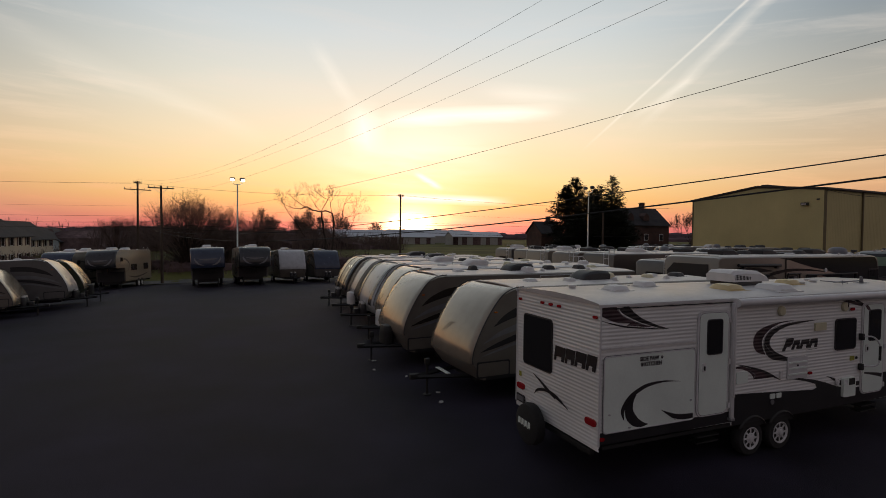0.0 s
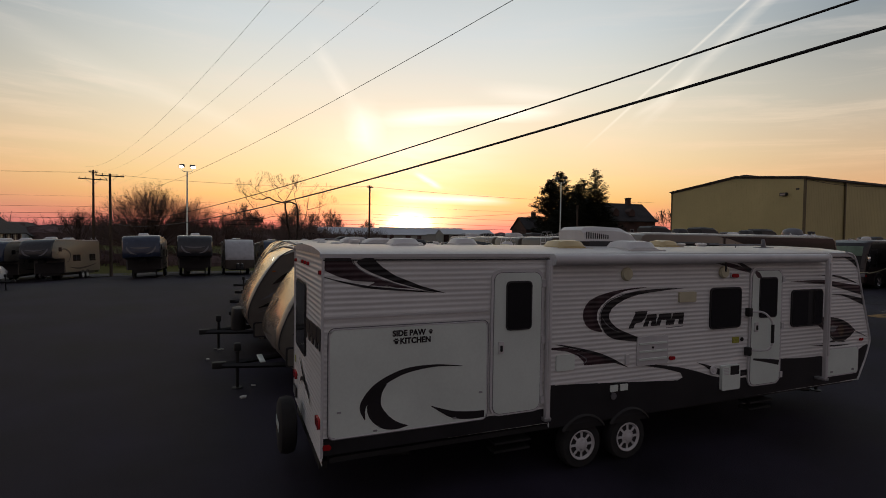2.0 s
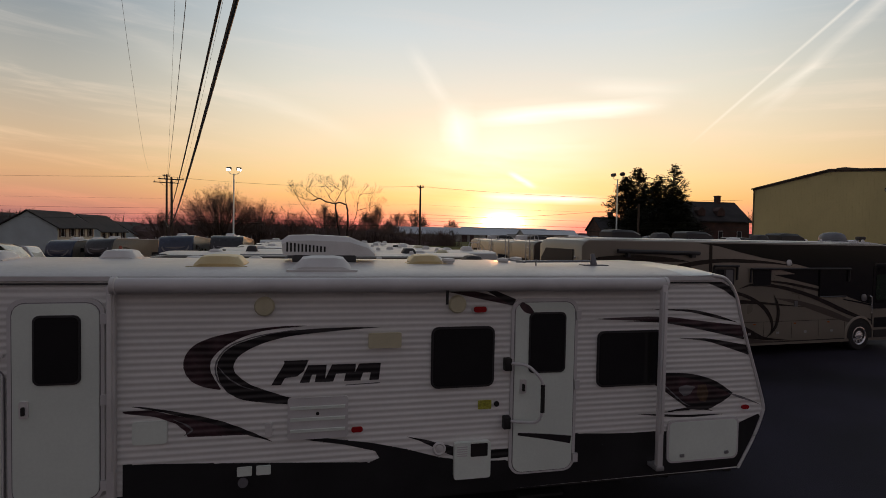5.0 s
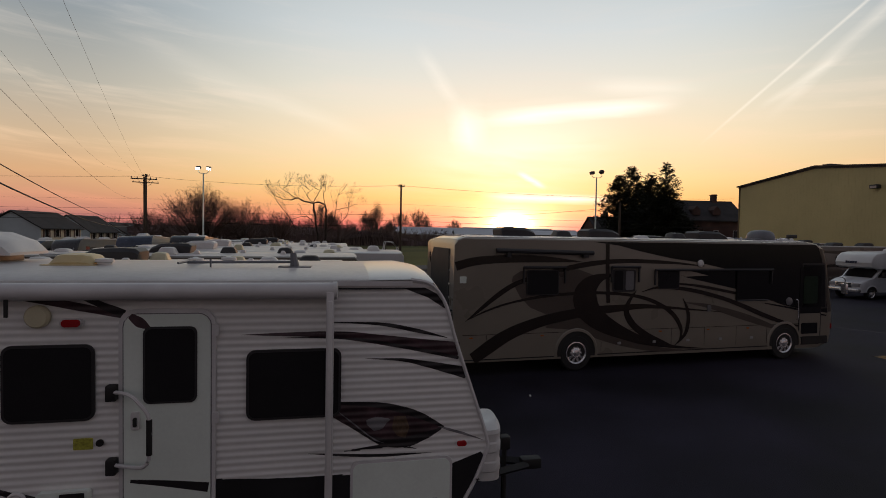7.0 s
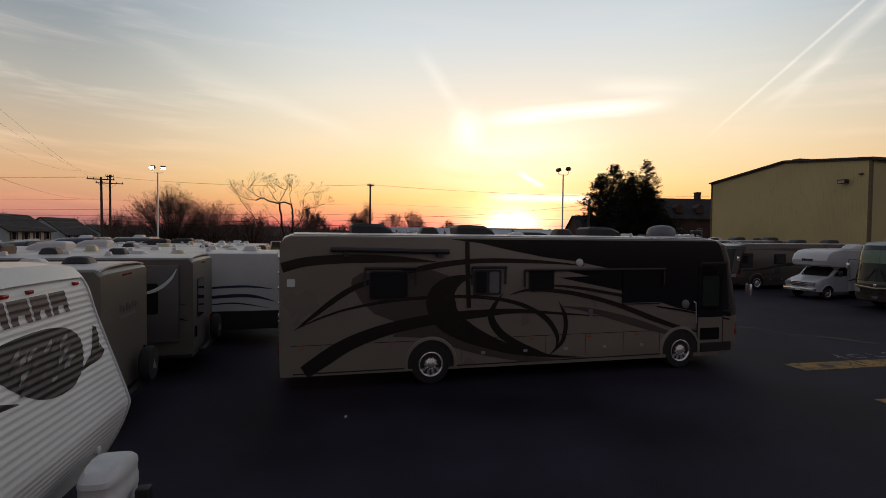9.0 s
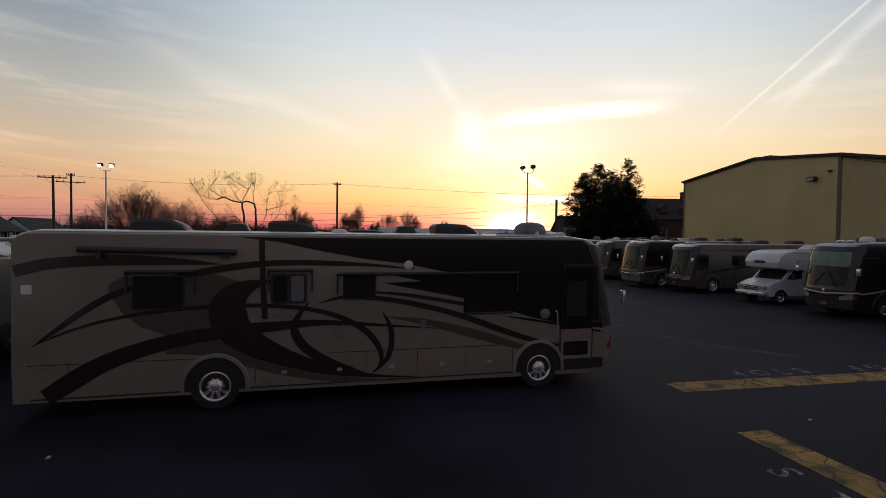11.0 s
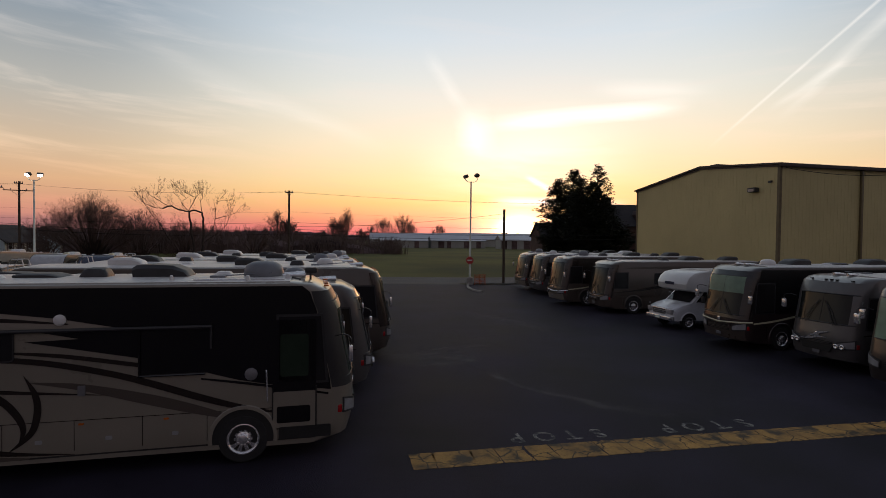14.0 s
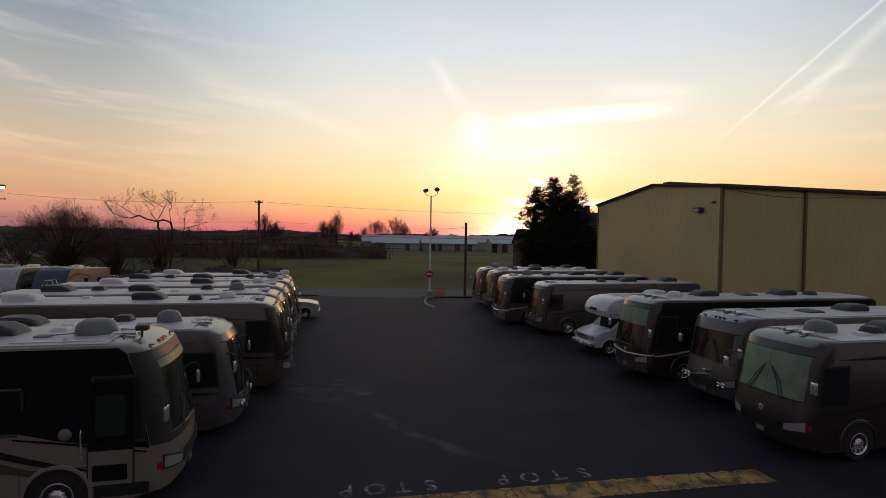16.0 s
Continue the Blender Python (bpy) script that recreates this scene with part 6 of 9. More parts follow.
    def door(x0, x1, z0, z1, w, hinge_left):
        fr = part("door", side_panel(X(x0), X(x1), z0, z1, near - 0.006, -1, 0.022, 0.14), "alu", t, "white entry door with a dark window")
        part("door_leaf", side_panel(X(x0 + 0.045), X(x1 - 0.045), z0 + 0.03, z1 - 0.05, near - 0.026, -1, 0.010, 0.11), "white_panel", fr)
        # grey line for the shaded gap between frame and leaf
        part("door_gap_shadow", Geo().tube([(x, near - 0.027, z) for x, z in rounded(X(x0 + 0.038), X(x1 - 0.038), z0 + 0.024, z1 - 0.044, 0.115) + [(X(x1 - 0.038), z1 - 0.16)]], 0.005, 4), "decal_grey", fr)
        wn = part("window", side_panel(X(w[0]), X(w[1]), w[2], w[3], near - 0.036, -1, 0.012, 0.06), "gasket", fr)
        part("pane", side_panel(X(w[0] + 0.02), X(w[1] - 0.02), w[2] + 0.02, w[3] - 0.02, near - 0.047, -1, 0.005, 0.05), "glass", wn)
        hx = x0 + 0.11
        part("lock", side_panel(X(hx), X(hx + 0.075), 1.74, 1.90, near - 0.036, -1, 0.02, 0.015), "white_plastic", fr)
        part("lock_lever", side_panel(X(hx + 0.022), X(hx + 0.052), 1.77, 1.85, near - 0.054, -1, 0.018, 0.01), "frame_black", fr)
        for z in (z0 + 0.15, (z0 + z1) / 2, z1 - 0.2):
            part("hinge", Geo().box(X(x1 - 0.03), X(x1 + 0.03), near - 0.05, near - 0.02, z - 0.05, z + 0.05), "alu", fr)
        return fr

    d1 = door(5.44, 6.27, 0.90, 2.86, (5.66, 6.07, 2.04, 2.70), False)
    d2 = door(10.48, 11.31, 0.80, 2.82, (10.69, 11.15, 1.965, 2.66), True)
    u, lo = swoosh([(X(10.58), 1.27, 0.03), (X(10.9), 1.225, 0.06), (X(11.25), 1.165, 0.09)])
    part("graphic", strip(u, lo, near - 0.0372), "decal_black", d2)
    u, lo = swoosh([(X(10.58), 2.76, 0.05), (X(10.66), 2.70, 0.09), (X(10.74), 2.65, 0.03)])
    part("graphic", strip(u, lo, near - 0.0372), "decal_plum", d2)
    # swing-out hand rail beside the front door
    ph = spline([(X(10.44), near - 0.06, 2.09), (X(10.60), near - 0.15, 2.09), (X(10.70), near - 0.19, 2.03), (X(10.80), near - 0.21, 1.88), (X(10.80), near - 0.21, 1.58), (X(10.76), near - 0.19, 1.47), (X(10.66), near - 0.15, 1.44), (X(10.44), near - 0.06, 1.44)], 5)
    hr = part("grab_rail", Geo().tube(ph, 0.017, 7), "alu", t, "white swing-out grab rail with black foam grip")
    for z in (1.35, 2.01):
        part("rail_bracket", Geo().box(X(10.39), X(10.475), near - 0.09, near - 0.004, z, z + 0.14, 0.01), "frame_black", hr)
    part("rail_grip", Geo().tube([(X(10.80), near - 0.215, 1.88), (X(10.80), near - 0.215, 1.57)], 0.025, 8), "frame_black", hr)

    window(t, X(9.54), X(10.28), 1.83, 2.51, near - 0.005, -1, 0.08)
    window(t, X(11.58), X(12.47), 1.755, 2.42, near - 0.005, -1, 0.08)
    window(t, X(4.5), X(5.6), 1.8, 2.4, -near + 0.005, 1, 0.08)
    window(t, X(9.0), X(10.4), 1.8, 2.4, -near + 0.005, 1, 0.08)
    # front storage hatch
    fh = part("storage_door", side_panel(X(12.57), X(13.61), 0.77, 1.30, near - 0.006, -1, 0.016, 0.08), "alu", t, "white smooth storage hatch")
    part("hatch_skin", side_panel(X(12.595), X(13.585), 0.795, 1.275, near - 0.021, -1, 0.005, 0.07), "white_panel", fh)
    for q in (12.75, 13.40):
        part("hatch_latch", side_panel(X(q), X(q + 0.06), 0.84, 0.88, near - 0.025, -1, 0.012, 0.01), "steel", fh)
    # utility panels, vents and lamps on the near side
    fv = part("appliance_vent", side_panel(X(8.0), X(8.63), 1.36, 1.80, near - 0.006, -1, 0.014, 0.03), "alu", t, "white louvred appliance vent panel")
    for i in range(3):
        part("louvre", Geo().box(X(8.03), X(8.60), near - 0.034, near - 0.018, 1.44 + i * 0.12, 1.47 + i * 0.12), "white_panel", fv)
    part("vent_knob", Geo().disc((X(8.31), near - 0.02, 1.63), "y", [(0.018, 0), (0.018, -0.014), (0.002, -0.014)], 8), "frame_black", fv)
    part("service_hatch", side_panel(X(6.51), X(6.83), 1.41, 1.64, near - 0.006, -1, 0.014, 0.03), "white_panel", t)
    hb = part("furnace_box", side_panel(X(9.82), X(10.25), 0.81, 1.22, near - 0.006, -1, 0.05, 0.03), "white_panel", t, "white furnace access cover")
    part("furnace_vent", side_panel(X(10.01), X(10.21), 1.06, 1.205, near - 0.056, -1, 0.006, 0.01), "frame_black", hb)
    for i in range(5):
        part("louvre", Geo().box(X(9.85), X(9.97), near - 0.062, near - 0.055, 1.07 + i * 0.025, 1.082 + i * 0.025), "alu", hb)
    part("water_inlet", Geo().disc((X(9.65), near - 0.01, 1.16), "y", [(0.075, 0), (0.075, -0.02), (0.06, -0.028), (0.045, -0.018), (0.004, -0.03)], 18), "white_plastic", t)
    part("sticker", side_panel(X(10.10), X(10.26), 1.57, 1.67, near - 0.005, -1, 0.004, 0.008), "sticker", t)
    part("outlet_cap", Geo().disc((X(10.32), near - 0.008, 1.625), "y", [(0.032, 0), (0.032, -0.014), (0.002, -0.016)], 12), "frame_black", t)
    part("outlet_box", side_panel(X(7.775), X(7.845), 1.41, 1.55, near - 0.006, -1, 0.02, 0.01), "white_plastic", t)
    for x, z in ((7.76, 2.76), (9.83, 2.76)):
        part("porch_light", Geo().disc((X(x), near - 0.004, z), "y", [(0.10, 0), (0.10, -0.03), (0.085, -0.05), (0.004, -0.055)], 20), "cream", t, "round cream plastic outside lamp")
    part("cover_plate", side_panel(X(8.84), X(9.20), 2.30, 2.46, near - 0.006, -1, 0.03, 0.015), "cream", t, "cream plastic cover plate")
    rl = part("marker_light", side_panel(X(10.0), X(10.19), 2.655, 2.745, near - 0.006, -1, 0.018, 0.044), "alu", t)
    part("lens", side_panel(X(10.02), X(10.17), 2.667, 2.733, near - 0.022, -1, 0.018, 0.03), "red_lens", rl)
    marker(t, X(8.73), near - 0.004, 1.43, "y", -1, "red_lens", 0.12, 0.055, 0.02, "reflector")
    marker(t, X(13.71), near - 0.0, 1.41, "y", -1, "red_lens", 0.10, 0.05, 0.02, "reflector")
    marker(t, X(3.26), near - 0.004, 0.80, "y", -1, "red_lens", 0.10, 0.06, 0.02, "reflector")
    for q in (7.50, 7.69):
        part("tank_label", side_panel(X(q), X(q + 0.145), 1.02, 1.115, near - 0.008, -1, 0.012, 0.01), "white_panel", t)
    part("drain_cap", Geo().disc((X(7.56), near - 0.01, 0.955), "y", [(0.05, 0), (0.05, -0.02), (0.003, -0.02)], 12), "decal_grey", t)
    # awning: roller along the roof edge and its two arms
    aw = part("awning", Geo().tube([(X(6.38), near - 0.10, 2.985), (X(12.40), near - 0.10, 2.985)], 0.075, 14), "alu", t, "rolled white awning along the roof edge")
    for q in (6.36, 12.38):
        part("end_cap", Geo().disc((X(q), near - 0.10, 2.985), "x", [(0.085, 0), (0.085, 0.04), (0.07, 0.05), (0.003, 0.05)], 14), "white_plastic", aw)
    part("pull_strap", Geo().box(X(9.66), X(9.69), near - 0.182, near - 0.172, 2.78, 2.93), "frame_black", aw)
    for x, zb, o in ((6.34, 0.80, 0.0), (12.36, 0.82, 0.10)):
        arm = part("awning_arm", Geo().box(X(x) - 0.035, X(x) + 0.035, near - 0.085 - o, near - 0.02 - o, zb, 2.98, 0.008), "alu", t, "white aluminium awning arm")
        part("arm_rail", Geo().box(X(x) - 0.02, X(x) + 0.02, near - 0.11 - o, near - 0.085 - o, zb + 0.4, 2.9, 0.006), "white_plastic", arm)
        part("arm_foot", Geo().box(X(x) - 0.055, X(x) + 0.055, near - 0.09 - o, near - 0.004, zb - 0.05, zb, 0.008), "steel", arm)
    # wheels: two axles
    for s in (-1, 1):
        for wx in (7.03, 7.90):
            arch(t, X(wx), s * (W / 2 - 0.004), s, 0.36, "frame_black", floor=0.60, flare=0.01)
            wheel(t, X(wx), s * (W / 2 - 0.03), s, 0.35, "white_rim", 8, 0.20)
    # rear wall fittings
    rx = X(3.20)
    end_window(t, 0.03, 1.06, 1.55, 2.60, rx, -1, 0.09)
    for i, (a, b) in enumerate(((-0.03, -0.34), (-0.37, -0.63), (-0.66, -0.94), (-0.97, -1.22))):
        z0 = 1.86 + 0.012 * i
        part("mark_block", Geo().prism([(a, z0), (a - 0.06, z0), (a - 0.08, z0 + 0.09), (b + 0.07, z0 + 0.09), (b + 0.08, z0 + 0.01), (b, z0 + 0.01), (b - 0.05, z0 + 0.28), (a - 0.05, z0 + 0.28)], rx - 0.012, rx - 0.004, "x"), "decal_black", t)
    for pts in ([(0.68, 1.42, 0.01), (0.42, 1.33, 0.05), (0.15, 1.22, 0.07), (-0.10, 1.13, 0.05)], [(0.62, 1.02, 0.01), (0.50, 1.13, 0.05), (0.20, 1.20, 0.06), (-0.15, 1.16, 0.07), (-0.50, 1.04, 0.01)]):
        u, lo = swoosh(pts)
        n = len(u)
        part("graphic", Geo().add([(rx - 0.011, y, z) for y, z in u] + [(rx - 0.011, y, z) for y, z in lo], [(i, i + 1, n + i + 1, n + i) for i in range(n - 1)]), "decal_black", t)
    for s in (-1, 1):
        marker(t, rx, s * 1.13, 1.04, "x", -1, "red_lens", 0.28, 0.12, 0.03, "tail_light")
    for y, z in ((1.2, 2.87), (0.38, 2.89), (0.10, 2.89), (-0.17, 2.89), (-1.2, 2.84)):
        marker(t, rx, y, z, "x", -1, "red_lens", 0.10, 0.05, 0.03)
    plate = part("number_plate", Geo().box(rx - 0.025, rx - 0.01, 0.97, 1.28, 0.70, 0.86), "gasket", t)
    part("plate_face", Geo().box(rx - 0.032, rx - 0.024, 1.0, 1.25, 0.73, 0.83), "decal_grey", plate)
    part("sticker", Geo().box(rx - 0.014, rx - 0.009, 1.12, 1.21, 1.24, 1.34), "sticker", t, "small yellow sticker")
    part("bumper", Geo().box(rx + 0.01, rx + 0.11, -1.1, 1.1, 0.44, 0.54, 0.012), "frame_black", t)
    sp = part("spare_wheel", Geo().disc((rx - 0.22, 0.42, 0.50), "x", [(0.32, 0.12), (0.39, 0.09), (0.41, 0.0), (0.39, -0.09), (0.34, -0.115), (0.06, -0.12), (0.004, -0.12)], 32), "rubber", t, "spare wheel under a black vinyl cover")
    for i in range(4):
        a = 0.68 - i * 0.115
        part("mark_block", Geo().prism([(a, 0.46 - i * 0.01), (a - 0.03, 0.46), (a - 0.08, 0.48), (a - 0.09, 0.46), (a - 0.095, 0.58), (a - 0.02, 0.59)], rx - 0.345, rx - 0.339, "x"), "white_panel", sp)
    # nose: dark oval with pale figure, mark blocks, lamps
    def on_nose(z):
        for (xa, za), (xb, zb) in zip(nose, nose[1:]):
            if min(za, zb) <= z <= max(za, zb) and za != zb:
                return X(xa + (z - za) / (zb - za) * (xb - xa))
        return X(13.8)

    def nose_scan(poly, mat, off=0.004, name="graphic", label=""):
        g = scan(poly, lambda z: 0.0)
        g.v = [(on_nose(z) + rib(z) - 0.006 + off, y, z) for y, _, z in g.v]
        part(name, g, mat, t, label, smooth=60, weld=True)

    oval = [q[:2] for q in spline([(0.25, 2.50), (0.62, 2.44), (0.80, 2.28), (0.66, 2.03), (0.30, 1.87), (-0.18, 1.90), (-0.55, 2.10), (-0.74, 2.36), (-0.55, 2.47), (-0.15, 2.50), (0.25, 2.50)], 5)][:-1]
    nose_scan(oval, "decal_black", 0.004, "graphic", "dark rounded shield on the nose wall")
    rnd = random.Random(5)
    for i in range(24):
        cy, cz = rnd.uniform(-0.40, 0.50), rnd.uniform(2.06, 2.38)
        u, lo = swoosh([(cy - 0.10, cz - 0.05, 0.01), (cy, cz + rnd.uniform(-0.03, 0.04), 0.045), (cy + 0.11, cz + 0.04, 0.01)])
        nose_scan(u + lo[::-1], "decal_grey" if i % 2 else "decal_plum", 0.006 + 0.0004 * i)
    for k, s in ((0, -1), (1, 1)):
        u, lo = swoosh([(s * 1.19, 2.36, 0.08), (s * 1.10, 2.20, 0.14), (s * 0.90, 2.05, 0.09), (s * 0.52, 1.97, 0.008)])
        nose_scan(u + lo[::-1], "decal_black")
        u, lo = swoosh([(s * 1.19, 2.10, 0.10), (s * 1.0, 2.03, 0.07), (s * 0.74, 1.985, 0.006)])
        nose_scan(u + lo[::-1], "decal_plum", 0.0045)
    for a, b in ((-0.62, -0.26), (-0.22, 0.10), (0.14, 0.44), (0.48, 0.80)):
        nose_scan([(a, 2.60), (a + 0.10, 2.60), (a + 0.12, 2.68), (b - 0.10, 2.68), (b - 0.09, 2.60), (b, 2.60), (b + 0.02, 2.83), (a + 0.02, 2.83)], "decal_plum", 0.004, "mark_block")
    for y in (-1.1, -0.2, 0.2, 1.1):
        part("clearance_light", Geo().box(X(13.48), X(13.525), y - 0.05, y + 0.05, 2.86, 2.90, 0.012), "red_lens", t)
    part("nose_lamp", Geo().disc((on_nose(1.0) + 0.0, 0.75, 1.02), "x", [(0.05, 0), (0.05, 0.05), (0.03, 0.06), (0.003, 0.06)], 12), "white_plastic", t)
    tongue(t, X(13.66), None)
    # two gas bottles under one white ribbed cover
    rings = []
    for z, k in ((0.50, 1.0), (0.60, 1.0), (0.62, 1.04), (0.72, 1.04), (0.74, 1.0), (0.84, 1.0), (0.86, 1.04), (0.96, 1.04), (0.98, 1.0), (1.06, 1.0), (1.08, 1.03), (1.13, 1.0), (1.19, 0.93), (1.23, 0.78), (1.24, 0.5)):
        ring = []
        for i in range(28):
            a = 2 * math.pi * i / 28
            c, s = math.cos(a), math.sin(a)
            ring.append((X(14.31) + 0.19 * k * math.copysign(abs(c) ** 0.65, c), 0.36 * k * math.copysign(abs(s) ** 0.55, s), z - 0.05 * abs(s) * (1 if z > 1.15 else 0)))
        rings.append(ring)
    part("gas_bottle_cover", Geo().loft(rings), "white_plastic", t, "white moulded cover over two gas bottles")
    # roof equipment
    zr = ZT + 0.08
    ac = air_con(t, X(8.42), 0.12, zr + 0.09, "white_plastic", 1.15, 0.72, 0.26, vents=True)
    part("ac_base", Geo().box(X(7.95), X(8.75), -0.25, 0.47, zr - 0.02, zr + 0.10, 0.02), "dark_plastic", ac)
    roof_vent(t, X(8.34), -0.80, zr - 0.035, "white_plastic", 0.62, 0.15)
    roof_vent(t, X(7.19), -0.55, zr - 0.02, "yellow_dome", 0.52, 0.13)
    roof_vent(t, X(9.65), -0.22, zr, "yellow_dome", 0.42, 0.12)
    roof_vent(t, X(4.6), -0.1, zr, "white_plastic", 0.42, 0.11)
    roof_vent(t, X(5.8), 0.35, zr, "white_plastic", 0.40, 0.12)
    for x, y in ((4.0, 0.5), (9.95, -0.35), (11.1, 0.2), (10.8, -0.1)):
        part("plumbing_vent", Geo().disc((X(x), y, zr - 0.02), "z", [(0.07, 0), (0.07, 0.05), (0.09, 0.06), (0.085, 0.09), (0.004, 0.10)], 12), "white_plastic", t)
    an = Geo().box(X(11.78), X(12.13), -0.62, -0.45, zr - 0.02, zr + 0.015).tube([(X(11.95), -0.54, zr), (X(11.93), -0.54, zr + 0.16)], 0.05, 8, 0.03)
    an.tube([(X(11.93), -0.54, zr + 0.06), (X(10.83), -0.54, zr + 0.05)], 0.015, 5).tube([(X(10.83), -0.85, zr + 0.06), (X(10.83), -0.25, zr + 0.06)], 0.012, 5)
    an.tube([(X(11.08), -0.6, zr - 0.02), (X(11.08), -0.6, zr + 0.09)], 0.01, 5)
    part("antenna", an, "grey_plastic", t, "folded television aerial lying on the roof")
    # stabiliser legs and steps
    g = Geo()
    for x in (3.9, 12.4):
        for s in (-1, 1):
            part("stabiliser_leg", Geo().tube([(X(x), s * 0.8, 0.44), (X(x) + 0.55, s * 0.85, 0.36)], 0.03, 5), "frame_black", t)
    for x in (5.85, 10.92):
        for k in range(2):
            part("folding_step", Geo().box(X(x) - 0.28, X(x) + 0.28, near + 0.05 - 0.02 * k, near + 0.25, 0.36 + 0.12 * k, 0.39 + 0.12 * k), "frame_black", t)
    # the body rides high on its springs
    for c in t.children:
        if c.name.split(".")[0] not in ("wheel", "wheel_well", "jack"):
            c.location.z = 0.065
    return t


ribbed_trailer()

# ---- the sales row: trailers with their noses to the west ----
def parked(x, y, turn=0.0):
    """A pose on the lot, leaning with its slope."""
    sx, sy = (gz(x + 2, y) - gz(x - 2, y)) / 4, (gz(x, y + 2) - gz(x, y - 2)) / 4
    up = Vector((-sx, -sy, 1)).normalized()
    tilt = Vector((0, 0, 1)).rotation_difference(up).to_matrix().to_4x4()
    return Matrix.Translation((x, y, gz(x, y))) @ tilt @ pose(0, 0, 0, 0, 0, turn)


def trailer_row():
    row = [
        # rear x, nose x, near side y, options
        (12.85, 3.48, 9.27, dict(label="beige travel trailer with a glossy champagne nose cap", side="side_tan", cap="cap_tan", ac="dark_plastic", window_rear=False, cover="", seed=3, ac_x=-0.2)),
        (13.40, 3.25, 13.40, dict(label="beige travel trailer with brown sweeping graphics and a champagne nose", side="side_tan", cap="cap_tan", accent="brown", ac="dark_plastic", seed=4, cover="frame_black", zb=0.46, ac_x=-0.1, near_slide=True)),
        (15.25, 4.2, 16.75, dict(label="white travel trailer with blue swooshes and a rear ladder", side="gel_white", cap="cap_tan", accent="decal_blue", stripe="decal_blue", ac="white_plastic", cover="white_plastic", bands=((0.40, 0.48, 0.25, 0.44, "decal_black"),), seed=5, ladder=True, slide=False, spare=False, zb=0.55, low=1.08, ac_x=1.3)),
        (14.2, 4.4, 20.1, dict(label="white travel trailer with a rounded white nose", side="gel_white", cap="cap_white", ac="white_plastic", seed=6, cover=None, bands=((0.40, 0.48, 0.25, 0.42, "brown"), (-0.40, -0.48, -0.25, -0.42, "brown")), ac_x=0.9)),
        (13.8, 4.8, 23.5, dict(label="dark grey travel trailer with black graphics", side="side_grey", cap="cap_white", accent="brown", ac="dark_plastic", seed=7, cover="white_plastic", bands=((0.30, 0.48, 0.10, 0.42, "decal_black"), (-0.30, -0.48, -0.10, -0.42, "decal_black")))),
        (14.0, 4.95, 26.9, dict(label="brown and beige travel trailer with a dark nose", side="side_tan", cap="cap_black", ac="dark_plastic", seed=8, cover=None, bands=((0.20, 0.28, 0.10, 0.30, "cap_tan"), (-0.20, -0.28, -0.10, -0.30, "cap_tan")))),
    ]
    made = []
    for rear, nose, y, o in row:
        L = rear - nose
        made.append(trailer(m=parked((rear + nose) / 2, y + 1.22, 180), L=L, H=2.92, **o))
    t, f = made[0], (12.85 - 3.48) / 2
    # maker's mark on its rear wall: a row of plain bars over a thin one
    for i in range(6):
        part("mark_block", Geo().box(-f - 0.006, -f - 0.002, -0.62 + i * 0.17, -0.50 + i * 0.17, 2.06, 2.20 if i % 2 else 2.16), "taupe", t)
    part("mark_block", Geo().box(-f - 0.006, -f - 0.002, -0.50, 0.36, 1.94, 2.0), "decal_grey", t)
    # pale mark low on the first cap: two curling strokes
    for k, w in ((0.0, 0.045), (0.13, 0.03)):
        u, lo = swoosh([(-0.05 - k, 1.86, 0.01), (-0.22 - k, 1.84, w), (-0.42 - k, 1.66, w), (-0.52 - k, 1.52, 0.01)])
        n = len(u)
        part("cap_mark", Geo().add([(f - 0.135 - 0.42 * (z - 1.5) + 0.04, y, z) for y, z in u] + [(f - 0.135 - 0.42 * (z - 1.5) + 0.04, y, z) for y, z in lo], [(i, i + 1, n + i + 1, n + i) for i in range(n - 1)]), "taupe", t)
    part("step_board", Geo().box(f + 0.05, f + 0.17, -0.42, 0.30, 0.575, 0.60, 0.01), "white_panel", t, "white board lying over the drawbar")


trailer_row()
ROOF_A = (("ac", -3.6, 0), ("ac", -0.4, 0), ("dvent", -2.2, 0.2), ("vent", 0.9, -0.4), ("dome", 3.3, 0.1), ("dvent", 2.0, 0.4))
ROOF_B = (("wac", -3.0, 0), ("ac", 1.0, 0), ("vent", -1.2, 0.3), ("dvent", 2.6, -0.3), ("wdome", 3.6, 0.2))


